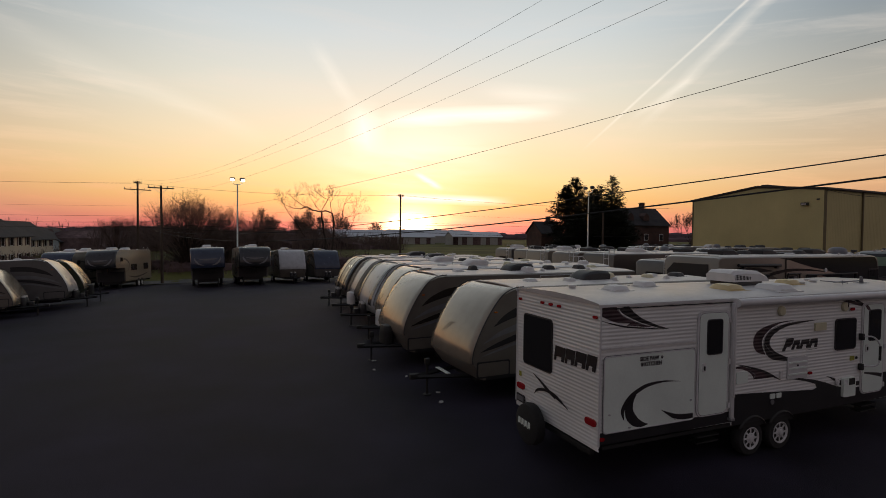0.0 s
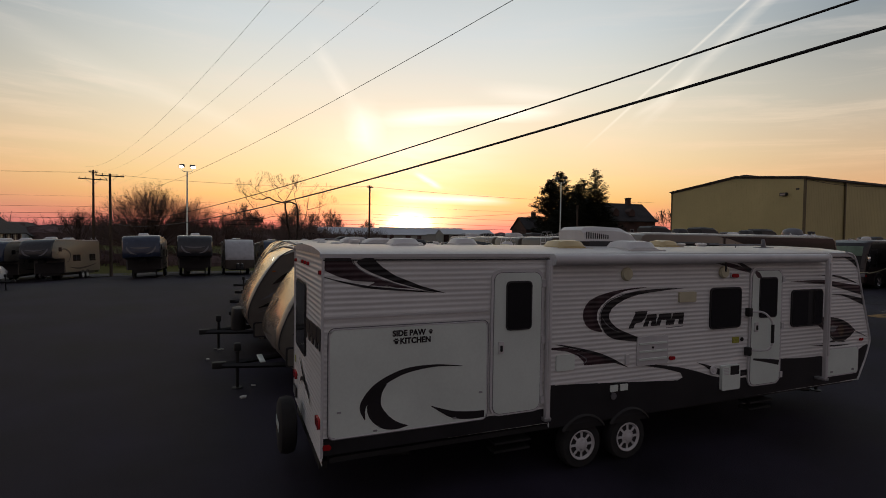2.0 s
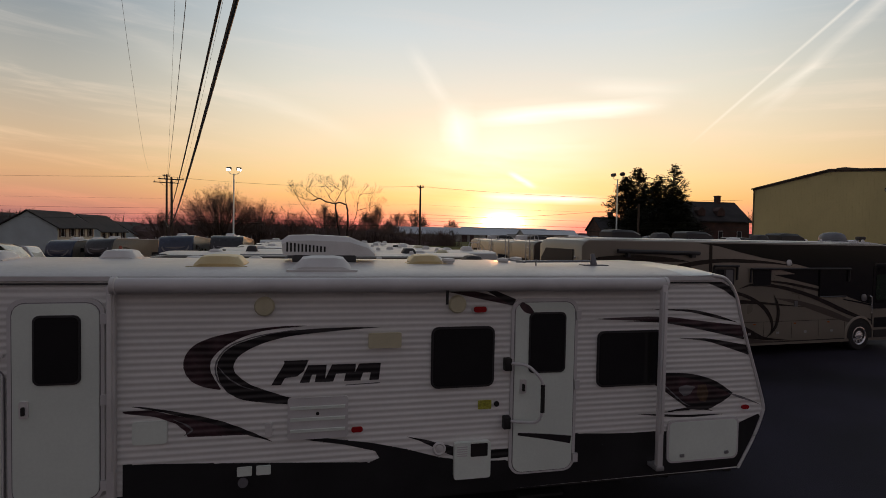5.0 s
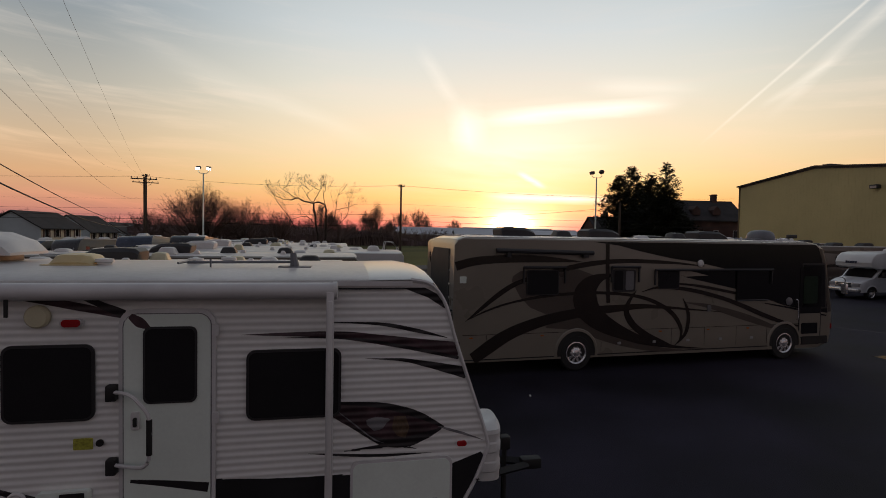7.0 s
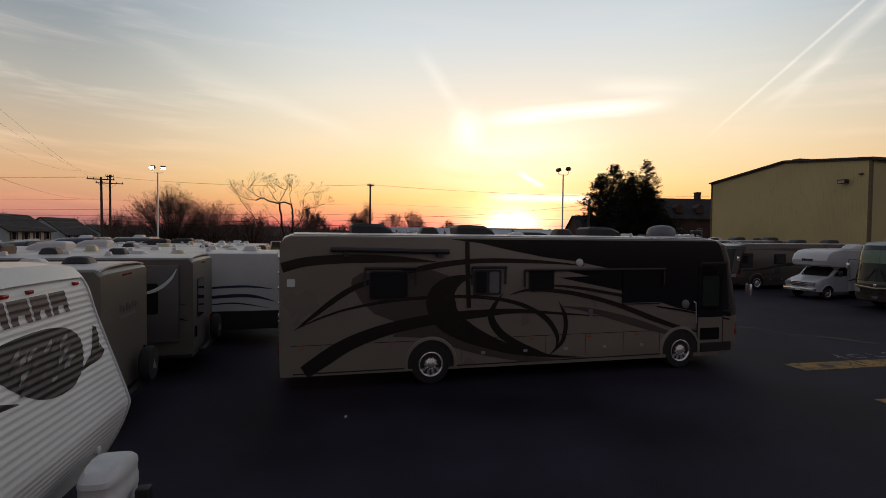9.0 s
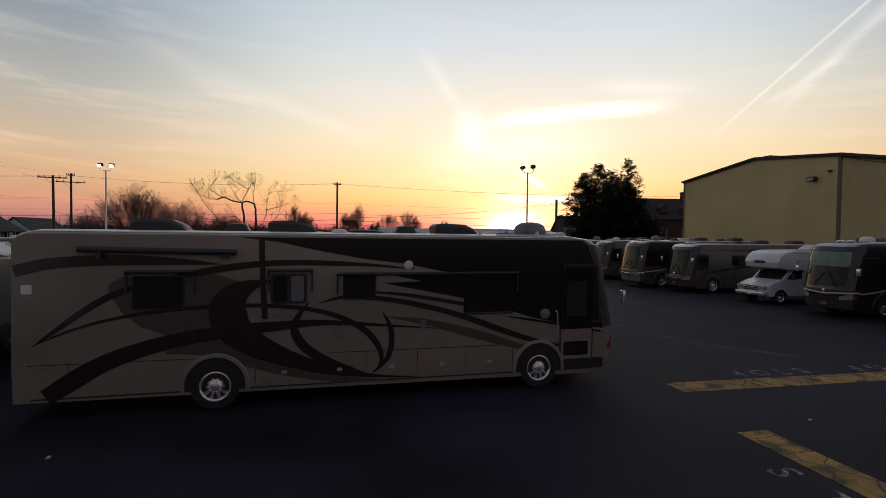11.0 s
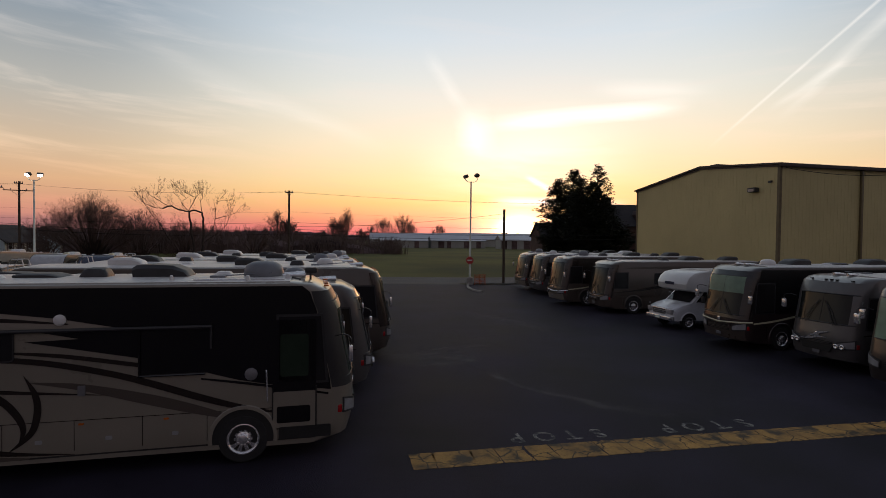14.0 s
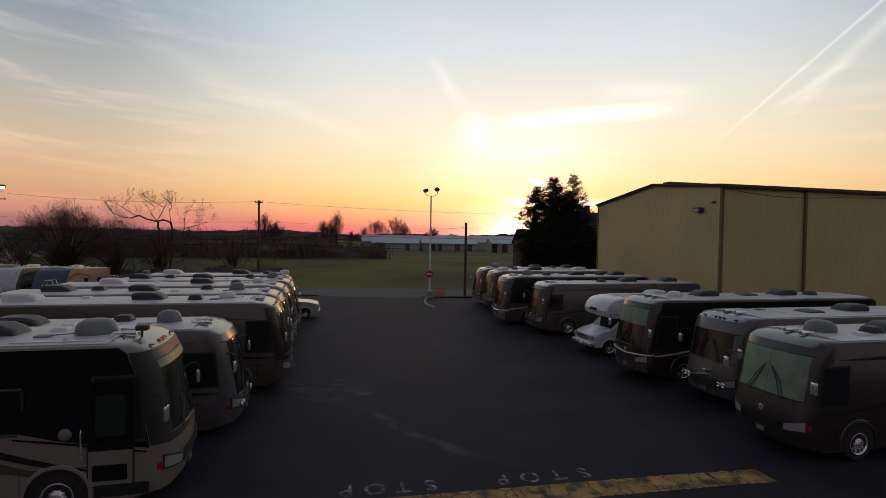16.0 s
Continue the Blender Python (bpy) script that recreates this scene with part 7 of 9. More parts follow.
def main_coach():
    L, W, H = 12.55, 2.5, 3.54
    x0, y0 = 21.84, 12.67
    t = coach("tan and black motorhome with swirling brown graphics and chrome wheels", parked(21.82, y0, 0.6), L, W, H, "tan", "tan", "black_gloss", "brown", (25.96 - x0, 19.0 - x0), shade="curtain", shade_rows=2, graphics=0, awning=False, face="gasket",
              roof_gear=(("ac", -4.1, 0.1), ("dvent", -2.6, 0.2), ("ac", -1.4, 0.1), ("vent", -0.4, -0.5), ("flat", 0.25, 0.0), ("dvent", 1.17, 0.0), ("ac", 2.4, 0.1), ("vent", 3.5, 0.4), ("bigdome", 4.38, -0.05)), bed_windows=False, ladder=False)
    X = lambda x: x - x0
    y = -W / 2
    lev = [0.0035]

    def lay(pts, mat, name="graphic"):
        lev[0] += 0.0006
        u, lo = swoosh([(X(a), b, c) for a, b, c in pts])
        return part(name, strip(u, lo, y - lev[0]), mat, t)

    def patch(pts, mat, name="graphic"):
        lev[0] += 0.0006
        return part(name, Geo().add([(X(a), y - lev[0], b) for a, b in pts], [tuple(range(len(pts)))]), mat, t, smooth=0)

    # taupe shadow shapes
    patch([(17.36, 2.67), (17.15, 2.54), (17.12, 2.41), (17.36, 2.0), (17.65, 1.72), (18.12, 1.53), (18.96, 1.60), (19.3, 2.0), (19.6, 2.52), (19.0, 2.72), (18.14, 2.66)], "taupe")
    lay([(18.1, 1.20, 0.06), (18.9, 1.27, 0.36), (19.6, 1.02, 0.34), (20.4, 0.74, 0.26), (21.5, 0.48, 0.14), (22.4, 0.42, 0.02)], "taupe")
    lay([(22.4, 1.77, 0.02), (23.2, 1.65, 0.12), (24.3, 1.36, 0.20), (25.1, 1.12, 0.17), (25.7, 0.93, 0.08)], "taupe")
    # black upper front with its long tapering tail and the slide-out box
    patch([(19.45, 3.45), (27.05, 3.45), (27.20, 3.33), (27.27, 3.12), (27.34, 2.94), (27.42, 2.44), (27.525, 1.92), (27.60, 1.56), (27.62, 1.36), (26.7, 1.47), (25.87, 1.64), (25.3, 1.81), (24.13, 1.81), (24.13, 2.14), (23.12, 2.34), (22.32, 2.50), (23.17, 2.53), (22.47, 2.68), (23.82, 2.71), (22.79, 2.91), (21.84, 3.03), (20.93, 3.20), (20.2, 3.36)], "black_gloss", "upper_panel")
    # long waist lines
    lay([(15.62, 2.79, 0.22), (16.12, 2.92, 0.21), (16.85, 2.98, 0.20), (17.61, 2.99, 0.19), (18.4, 2.96, 0.12), (19.12, 2.91, 0.01)], "brown")
    lay([(15.89, 1.40, 0.008), (16.28, 1.70, 0.085), (16.67, 2.0, 0.12), (17.03, 2.24, 0.128), (17.38, 2.4, 0.115), (18.04, 2.60, 0.09), (18.58, 2.72, 0.13), (19.22, 2.84, 0.14), (19.92, 2.92, 0.12), (20.64, 2.94, 0.11), (21.39, 2.92, 0.10), (22.16, 2.88, 0.06), (23.0, 2.80, 0.02)], "brown")
    lay([(15.9, 1.42, 0.008), (16.37, 1.63, 0.042), (16.87, 1.8, 0.05), (17.37, 1.91, 0.06), (18.02, 2.01, 0.08), (18.68, 2.06, 0.08), (19.37, 2.08, 0.085), (19.93, 2.07, 0.08), (20.65, 2.0, 0.085), (21.22, 1.87, 0.10), (21.68, 1.67, 0.11), (22.0, 1.45, 0.13), (22.22, 1.17, 0.12),
         (22.3, 0.93, 0.09), (22.24, 0.70, 0.02)], "brown")
    lay([(16.1, 0.45, 0.30), (16.56, 0.75, 0.34), (16.98, 1.0, 0.32), (17.46, 1.2, 0.30), (18.08, 1.38, 0.28), (18.72, 1.5, 0.27), (19.4, 1.59, 0.25), (20.23, 1.65, 0.19), (20.96, 1.69, 0.13), (21.72, 1.65, 0.08), (22.5, 1.58, 0.05), (23.63, 1.48, 0.006)], "brown")
    # the big crescent, the loop and the small crescent
    lay([(20.15, 2.58, 0.02), (19.72, 2.50, 0.20), (19.42, 2.33, 0.46), (19.27, 2.12, 0.66), (19.24, 1.90, 0.72), (19.34, 1.64, 0.66), (19.58, 1.40, 0.56), (19.95, 1.17, 0.45), (20.42, 0.96, 0.33), (20.94, 0.77, 0.24), (21.49, 0.63, 0.15), (22.22, 0.51, 0.07), (23.1, 0.44, 0.008)], "brown")
    lay([(20.80, 2.13, 0.01), (20.58, 1.84, 0.11), (20.5, 1.61, 0.15), (20.57, 1.38, 0.19), (20.78, 1.13, 0.19), (21.16, 0.88, 0.18), (21.63, 0.69, 0.11), (22.0, 0.57, 0.015)], "brown")
    lay([(22.31, 1.90, 0.006), (22.47, 1.59, 0.095), (22.52, 1.30, 0.115), (22.46, 0.95, 0.11), (22.3, 0.74, 0.08), (22.08, 0.56, 0.01)], "brown")
    # lines sweeping to the nose
    lay([(22.14, 2.31, 0.04), (22.96, 2.22, 0.075), (24.15, 2.01, 0.08)], "brown")
    lay([(20.97, 2.09, 0.01), (21.4, 2.2, 0.06), (21.86, 2.2, 0.09), (22.33, 2.16, 0.10), (22.96, 2.05, 0.11), (23.79, 1.84, 0.115), (24.47, 1.61, 0.13), (25.17, 1.35, 0.13), (25.89, 1.12, 0.10), (26.60, 0.96, 0.03)], "brown")
    lay([(25.2, 1.70, 0.03), (26.06, 1.56, 0.05), (26.8, 1.42, 0.05), (27.57, 1.28, 0.04)], "black_gloss")
    # slide-out: seam at its rear, thin raised rim
    lay([(19.87, 3.40, 0.11), (19.89, 2.6, 0.11), (19.93, 1.80, 0.11)], "brown")
    part("slide_rim", Geo().tube([(X(24.15), y - 0.03, 2.70), (X(24.15), y - 0.03, 1.80), (X(25.28), y - 0.03, 1.80)], 0.022, 6), "black_gloss", t)
    window(t, X(17.53), X(18.44), 2.04, 2.70, y - 0.012, -1, 0.06)
    pw = part("window", side_panel(X(20.04), X(20.75), 2.10, 2.71, y - 0.012, -1, 0.016, 0.06), "gasket", t)
    part("pane", side_panel(X(20.09), X(20.36), 2.15, 2.67, y - 0.028, -1, 0.006, 0.05), "glass", pw)
    # second pane: flat grey paint in place of the light it reflects
    part("pane", side_panel(X(20.44), X(20.69), 2.15, 2.67, y - 0.028, -1, 0.006, 0.05), "decal_grey", pw, "pane with its reflection painted pale grey")
    window(t, X(21.48), X(22.17), 2.16, 2.70, y - 0.012, -1, 0.06)
    # window awnings: rod cases with side arms
    for a, b, z in ((17.42, 18.63, 2.77), (19.98, 20.87, 2.78), (21.35, 25.4, 2.70)):
        aw = part("window_awning", Geo().tube([(X(a), y - 0.07, z), (X(b), y - 0.07, z)], 0.035, 8), "dark_plastic", t)
        for q in (a, b - 0.035):
            part("awning_arm", Geo().box(X(q), X(q) + 0.035, y - 0.06, y - 0.012, z - 0.42, z), "dark_plastic", aw)
    aw = part("awning", Geo().tube([(X(16.66), y - 0.08, 3.20), (X(19.40), y - 0.08, 3.15)], 0.06, 10), "dark_plastic", t, "rolled dark patio awning")
    for a, b in ((16.95, 17.05), (19.1, 19.25)):
        part("awning_bracket", Geo().box(X(a), X(b), y - 0.12, y - 0.006, 3.03, 3.16), "dark_plastic", aw)
    for x, z, r in ((22.87, 2.88, 0.10), (26.10, 1.74, 0.12)):
        part("round_lamp", Geo().disc((X(x), y - 0.006, z), "y", [(r, 0), (r, -0.02), (r * 0.8, -0.035), (0.004, -0.04)], 20), "decal_grey" if r > 0.1 else "white_plastic", t)
    d = part("door", side_panel(X(26.50), X(27.33), 0.62, 2.78, y - 0.006, -1, 0.010, 0.05), "black_gloss", t, "entry door at the front corner, black above and tan below")
    part("door_skin", side_panel(X(26.515), X(27.315), 0.64, 1.36, y - 0.015, -1, 0.004, 0.02), "tan", d)
    for q in (26.50, 27.33):
        part("door_gap", Geo().box(X(q) - 0.014, X(q) + 0.014, y - 0.022, y - 0.012, 0.64, 1.45), "frame_black", d)
    part("step_well", side_panel(X(26.62), X(27.62), 0.42, 0.66, y - 0.008, -1, 0.014, 0.03), "frame_black", t)
    part("pane", side_panel(X(26.64), X(27.18), 1.66, 2.5, y - 0.019, -1, 0.005, 0.05), "windshield", d)
    part("step_panel", side_panel(X(26.58), X(27.22), 0.74, 1.07, y - 0.018, -1, 0.004, 0.04), "black_gloss", d)
    part("grab_handle", Geo().tube([(X(26.38), y - 0.01, 1.80), (X(26.39), y - 0.07, 1.76), (X(26.41), y - 0.07, 1.22), (X(26.41), y - 0.01, 1.18)], 0.016, 7), "chrome", t)
    part("utility_cap", side_panel(X(15.73), X(15.90), 2.37, 2.54, y - 0.004, -1, 0.012, 0.02), "white_panel", t)
    part("outlet_box", side_panel(X(23.15), X(23.27), 1.5, 1.68, y - 0.006, -1, 0.02, 0.01), "decal_grey", t)
    for x in (16.05, 18.0, 21.6, 23.2, 24.6):
        marker(t, X(x), y - 0.008, 0.98, "y", -1, "amber_lens", 0.09, 0.035, 0.012, "marker_light")
    # rear end: black panel, cooling louvres by the near corner, bright catches
    r = -L / 2
    part("rear_panel", Geo().prism([(-0.86, 0.95), (-0.80, 3.22), (0.80, 3.22), (1.12, 2.9), (1.12, 0.95)], r - 0.012, r + 0.02, "x"), "gasket", t)
    for i in range(9):
        part("louvre", Geo().box(r - 0.035, r + 0.01, -1.16, -0.90, 0.78 + i * 0.11, 0.82 + i * 0.11, 0.008), "dark_plastic", t)
    for z in (3.0, 2.66, 2.32, 1.98, 1.72):
        part("catch", Geo().disc((r - 0.012, -0.96, z), "x", [(0.035, 0), (0.035, -0.02), (0.02, -0.03), (0.003, -0.03)], 10), "chrome", t)
    # camera mast and marker lamps on the roof front
    part("roof_lamp", Geo().tube([(X(27.2), -0.3, 3.48), (X(27.2), -0.3, 3.66)], 0.025, 6).box(X(27.08), X(27.34), -0.40, -0.20, 3.64, 3.76, 0.03), "dark_plastic", t)
    part("roof_rail", Geo().tube([(X(25.0), -0.95, 3.56), (X(26.7), -0.95, 3.56)], 0.014, 6), "chrome", t)
    for x, yy, r in ((26.0, -0.98, 0.05), (26.75, -0.7, 0.06), (26.9, 0.3, 0.05), (24.6, -0.9, 0.04)):
        part("roof_fitting", Geo().disc((X(x), yy, 3.53), "z", [(r, 0), (r, 0.05), (r * 0.6, 0.11), (0.004, 0.12)], 10), "white_plastic", t)
    # cable loops lying round the dome
    part("roof_cable", Geo().tube(spline([(X(25.4), -0.75, 3.555), (X(25.7), -0.45, 3.555), (X(26.3), -0.6, 3.555), (X(26.8), -0.45, 3.555), (X(27.0), -0.75, 3.54)], 5), 0.012, 5), "dark_plastic", t)
    return t


main_coach()


def west_motorhomes():
    """Coaches behind the tan one, noses to the east."""
    spec = [
        (28.85, 11.0, 15.2, dict(label="grey and white motorhome with a rounded nose", body="coach_grey", lower="coach_grey", accent="brown", H=3.15, roof_gear=ROOF_A, graphics=1, mask=True, screen="screen_dark", brow_lamp=None)),
        (29.95, 12.0, 19.4, dict(label="brown and tan motorhome with a sloped nose", body="taupe", lower="taupe", accent="brown", H=3.35, roof_gear=ROOF_B, graphics=1, face="brown")),
        (29.8, 11.4, 22.9, dict(label="cream motorhome with brown lower stripes", body="coach_cream", lower="taupe", accent="brown", H=3.3, roof_gear=ROOF_A)),
        (29.8, 11.0, 26.4, dict(label="tan motorhome with bronze nose", body="tan", lower="taupe", accent="brown", H=3.3, roof_gear=ROOF_B)),
        (29.9, 9.8, 30.0, dict(label="beige motorhome with dark graphics", body="coach_cream", lower="taupe", accent="coach_maroon", H=3.25, roof_gear=ROOF_A)),
        (29.6, 9.0, 33.6, dict(label="grey motorhome with dark graphics", body="coach_grey", lower="brown", accent="brown", H=3.25, roof_gear=ROOF_B)),
    ]
    for nose, L, y, o in spec:
        coach(m=parked(nose - L / 2, y + 1.25), L=L, wheel_x=(L / 2 - 1.9, -L / 2 + 3.2), awning=False, detail=False, **o)


west_motorhomes()


def east_motorhomes():
    """Coaches on the far side of the lane, noses to the west."""
    spec = [
        (43.2, 10.8, 10.5, dict(label="dark grey-brown motorhome with a pale sun shade behind its windshield", body="coach_umber", lower="coach_umber", accent="brown", H=3.25, shade="curtain", shade_rows=4, span=(8, 11), graphics=1, brow_lamp=None, roof_gear=(("ac", 0.9, 0), ("bigdome", 3.3, -0.1), ("ac", -3, 0), ("dvent", 1.9, 0.3), ("vent", 2.7, 0.6)))),
        (44.5, 11.0, 14.25, dict(label="silver grey motorhome with a wide dark grille", body="coach_grey", lower="coach_grey", accent="brown", H=3.25, graphics=1, mask=True, screen="screen_dark", brow_lamp="frame_black", span=(9, 11), roof_gear=(("ac", -1.0, 0), ("flat", 1.2, 0.2), ("vent", 2.6, 0.3), ("ac", -4.0, 0)))),
        (43.75, 12.0, 18.0, dict(label="dark maroon motorhome with a cream stripe and green sun shade", body="coach_maroon", lower="taupe", accent="black_gloss", H=3.42, shade="curtain", shade_rows=3, face="black_gloss", belt="cream", graphics=2, screen="screen_dark", brow_lamp=None, roof_gear=(("wdome", 3.9, 0.3), ("dvent", 3.5, -0.2), ("ac", 2.2, 0), ("vent", 0.9, 0.4), ("flat", 0.0, 0), ("ac", -2.0, 0), ("dvent", -3.4, 0.2)))),
        (43.75, 11.2, 28.2, dict(label="taupe motorhome with dark brown stripe", body="taupe", lower="taupe", accent="brown", H=3.15, graphics=1, face="brown", bars=True, screen="screen_dark", brow_lamp=None, roof_gear=(("ac", -1.0, 0), ("dvent", 1.0, 0.3), ("ac", -4.0, 0)))),
        (42.75, 11.0, 31.9, dict(label="gold and black motorhome with a big windshield", body="taupe", lower="tan", accent="brown", H=3.3, graphics=2, face="brown", belt="chrome", screen="screen_dark", roof_gear=ROOF_A)),
        (44.0, 10.5, 38.2, dict(label="silver motorhome with a chrome front", body="coach_grey", lower="coach_grey", accent="brown", H=3.25, face="brown", bars=True, screen="screen_dark", roof_gear=ROOF_B)),
        (44.3, 10.5, 42.2, dict(label="bronze motorhome beside the road", body="taupe", lower="tan", accent="brown", H=3.2, face="brown", screen="screen_dark", roof_gear=ROOF_A)),
    ]
    for nose, L, y, o in spec:
        coach(m=parked(nose + L / 2, y + 1.25, 180), L=L, wheel_x=(L / 2 - 1.9, -L / 2 + 3.0), awning=False, detail=False, ladder=False, **o)


east_motorhomes()


def class_c():
    """A white van-front camper with a bunk over its cab, nose at +x."""
    L, W, H = 7.4, 2.3, 2.92
    t = thing("camper_van", "white van-front camper with a bunk over the cab", "motorhome", parked(44.25 + L / 2, 23.85, 180), "motorhomes on the lot")
    f = L / 2
    prof = [(-f, 0.55), (-f, H - 0.1), (-f + 0.1, H), (f - 1.6, H), (f - 1.05, H - 0.10), (f - 0.72, H - 0.34), (f - 0.56, H - 0.66), (f - 0.62, H - 0.92), (f - 0.9, H - 1.02), (f - 2.3, H - 1.02), (f - 2.45, H - 1.1), (f - 2.45, 0.5)]
    part("body", Geo().loft(loft_body(prof, W, 0.25, f - 2.2)), "gel_white", t)
    part("roof", Geo().box(-f + 0.1, f - 2.0, -W / 2 + 0.08, W / 2 - 0.08, H - 0.01, H + 0.02), "roof_white", t)
    cab = [(f - 2.6, 0.45), (f - 2.6, 1.95), (f - 1.75, 1.95), (f - 1.1, 1.32), (f - 0.45, 1.18), (f - 0.12, 1.05), (f - 0.03, 0.9), (f, 0.62), (f - 0.05, 0.45)]
    part("cab", Geo().loft(loft_body(cab, 2.0, 0.18, f - 1.2)), "van_white", t, "white van cab with a long bonnet")
    part("windshield", Geo().loft([[(f - 1.72, y, 1.92 - b), (f - 1.08, y, 1.345)] for y, b in ((-0.86, 0.02), (-0.4, 0), (0.4, 0), (0.86, 0.02))], closed=False, caps=False), "glass", t)
    for s in (-1, 1):
        part("cab_window", Geo().prism([(f - 2.35, 1.36), (f - 2.35, 1.86), (f - 1.8, 1.86), (f - 1.35, 1.36)], s * 0.99, s * 1.006), "glass", t)
        hl = part("headlight", Geo().box(f - 0.13, f + 0.02, s * 0.74 - 0.2, s * 0.74 + 0.2, 0.78, 1.0, 0.02), "lamp_lens", t)
        wheel(t, f - 0.95, s * 1.0, s, 0.38, "chrome", 8, 0.22)
        arch(t, f - 0.95, s * 1.0, s, 0.38, "van_white", floor=0.46, flare=0.03)
        wheel(t, -f + 1.9, s * W / 2, s, 0.38, "chrome", 8, 0.24)
        arch(t, -f + 1.9, s * W / 2, s, 0.38, "gel_white", floor=0.56, flare=0.03)
        window(t, -f + 1.0, -f + 2.0, 1.6, 2.2, s * W / 2, s)
        window(t, f - 3.8, f - 3.0, 1.6, 2.2, s * W / 2, s)
        u, lo = swoosh([(f - 2.2, 1.1, 0.02), (f - 3.6, 1.25, 0.2), (-f + 1.5, 1.15, 0.1), (-f + 0.2, 1.5, 0.01)])
        part("graphic", strip(u, lo, s * (W / 2 + 0.004)), "decal_blue", t)
        part("mirror", Geo().box(f - 1.62, f - 1.5, s * 1.22 - 0.1, s * 1.22 + 0.1, 1.35, 1.68, 0.03).tube([(f - 1.55, s * 0.98, 1.4), (f - 1.55, s * 1.2, 1.45)], 0.02, 5), "dark_plastic", t)
    gr = part("grille", Geo().box(f - 0.08, f + 0.015, -0.52, 0.52, 0.72, 1.02, 0.015), "chrome", t)
    for i in range(3):
        part("grille_slot", Geo().box(f + 0.01, f + 0.02, -0.47, 0.47, 0.75 + i * 0.09, 0.81 + i * 0.09), "dark_plastic", gr)
    part("bumper", Geo().box(f - 0.16, f + 0.1, -0.98, 0.98, 0.46, 0.66, 0.04), "chrome", t, "chrome front bumper")
    part("number_plate", Geo().box(f + 0.1, f + 0.115, -0.15, 0.15, 0.5, 0.63), "white_panel", t)
    # maker's mark on the bunk: plain blocks
    for i in range(5):
        part("mark_block", Geo().box(f - 0.66, f - 0.55, -0.36 + i * 0.14, -0.25 + i * 0.14, H - 0.72, H - 0.58), "decal_blue", t)
    air_con(t, -0.4, 0, H + 0.02, "white_plastic")
    roof_vent(t, -2.2, 0.2, H + 0.02)
    return t


class_c()


# ---- far side of the aisle: fifth wheels and trailers seen across the lot ----
def far_row():
    def facing(x, nose, L):
        return parked(x, nose + L / 2, -90)

    fifth_wheel("dark blue-nosed fifth wheel trailer facing the aisle", facing(-1.75, 45.0, 11.0), 11.0, 2.6, 3.45, "cap_blue", "side_grey")
    fifth_wheel("black-nosed fifth wheel trailer facing the aisle", facing(1.95, 45.5, 11.0), 11.0, 2.6, 3.45, "cap_black", "side_tan")
    trailer("white-nosed travel trailer facing the aisle", facing(5.6, 48.3, 9.5), L=9.5, H=3.25, side="side_tan", cap="cap_white", ac="white_plastic", cover=None)
    trailer("grey travel trailer with a dark blue nose facing the aisle", facing(9.0, 48.6, 9.5), L=9.5, H=3.2, side="side_grey", cap="cap_blue", ac="white_plastic", cover=None)
    # the west side
    fifth_wheel("dark-nosed fifth wheel trailer with tan swirled sides", parked(-9.7, 60.0, -104), 9.6, 2.6, 3.85, "cap_black", "side_tan")
    fifth_wheel("dark blue fifth wheel trailer parked beside another", parked(-13.4, 60.8, -104), 9.6, 2.6, 3.8, "cap_blue", "side_tan")
    trailer("green-sided travel trailer with a gold nose", parked(-9.0 - 4.5, 38.3, 0), L=9.0, H=2.85, side="coach_green", cap="cap_tan", seed=21, cover="frame_black")
    trailer("grey and white travel trailer with a rounded white nose", parked(-9.1 - 4.5, 34.4, 0), L=9.0, H=2.9, side="side_grey", cap="cap_white", seed=22, cover=None)
    trailer("cream and gold travel trailer by the aisle", parked(-10.6 - 4.5, 30.6, 0), L=9.0, H=2.6, side="coach_cream", cap="cap_tan", seed=23, cover=None)


far_row()

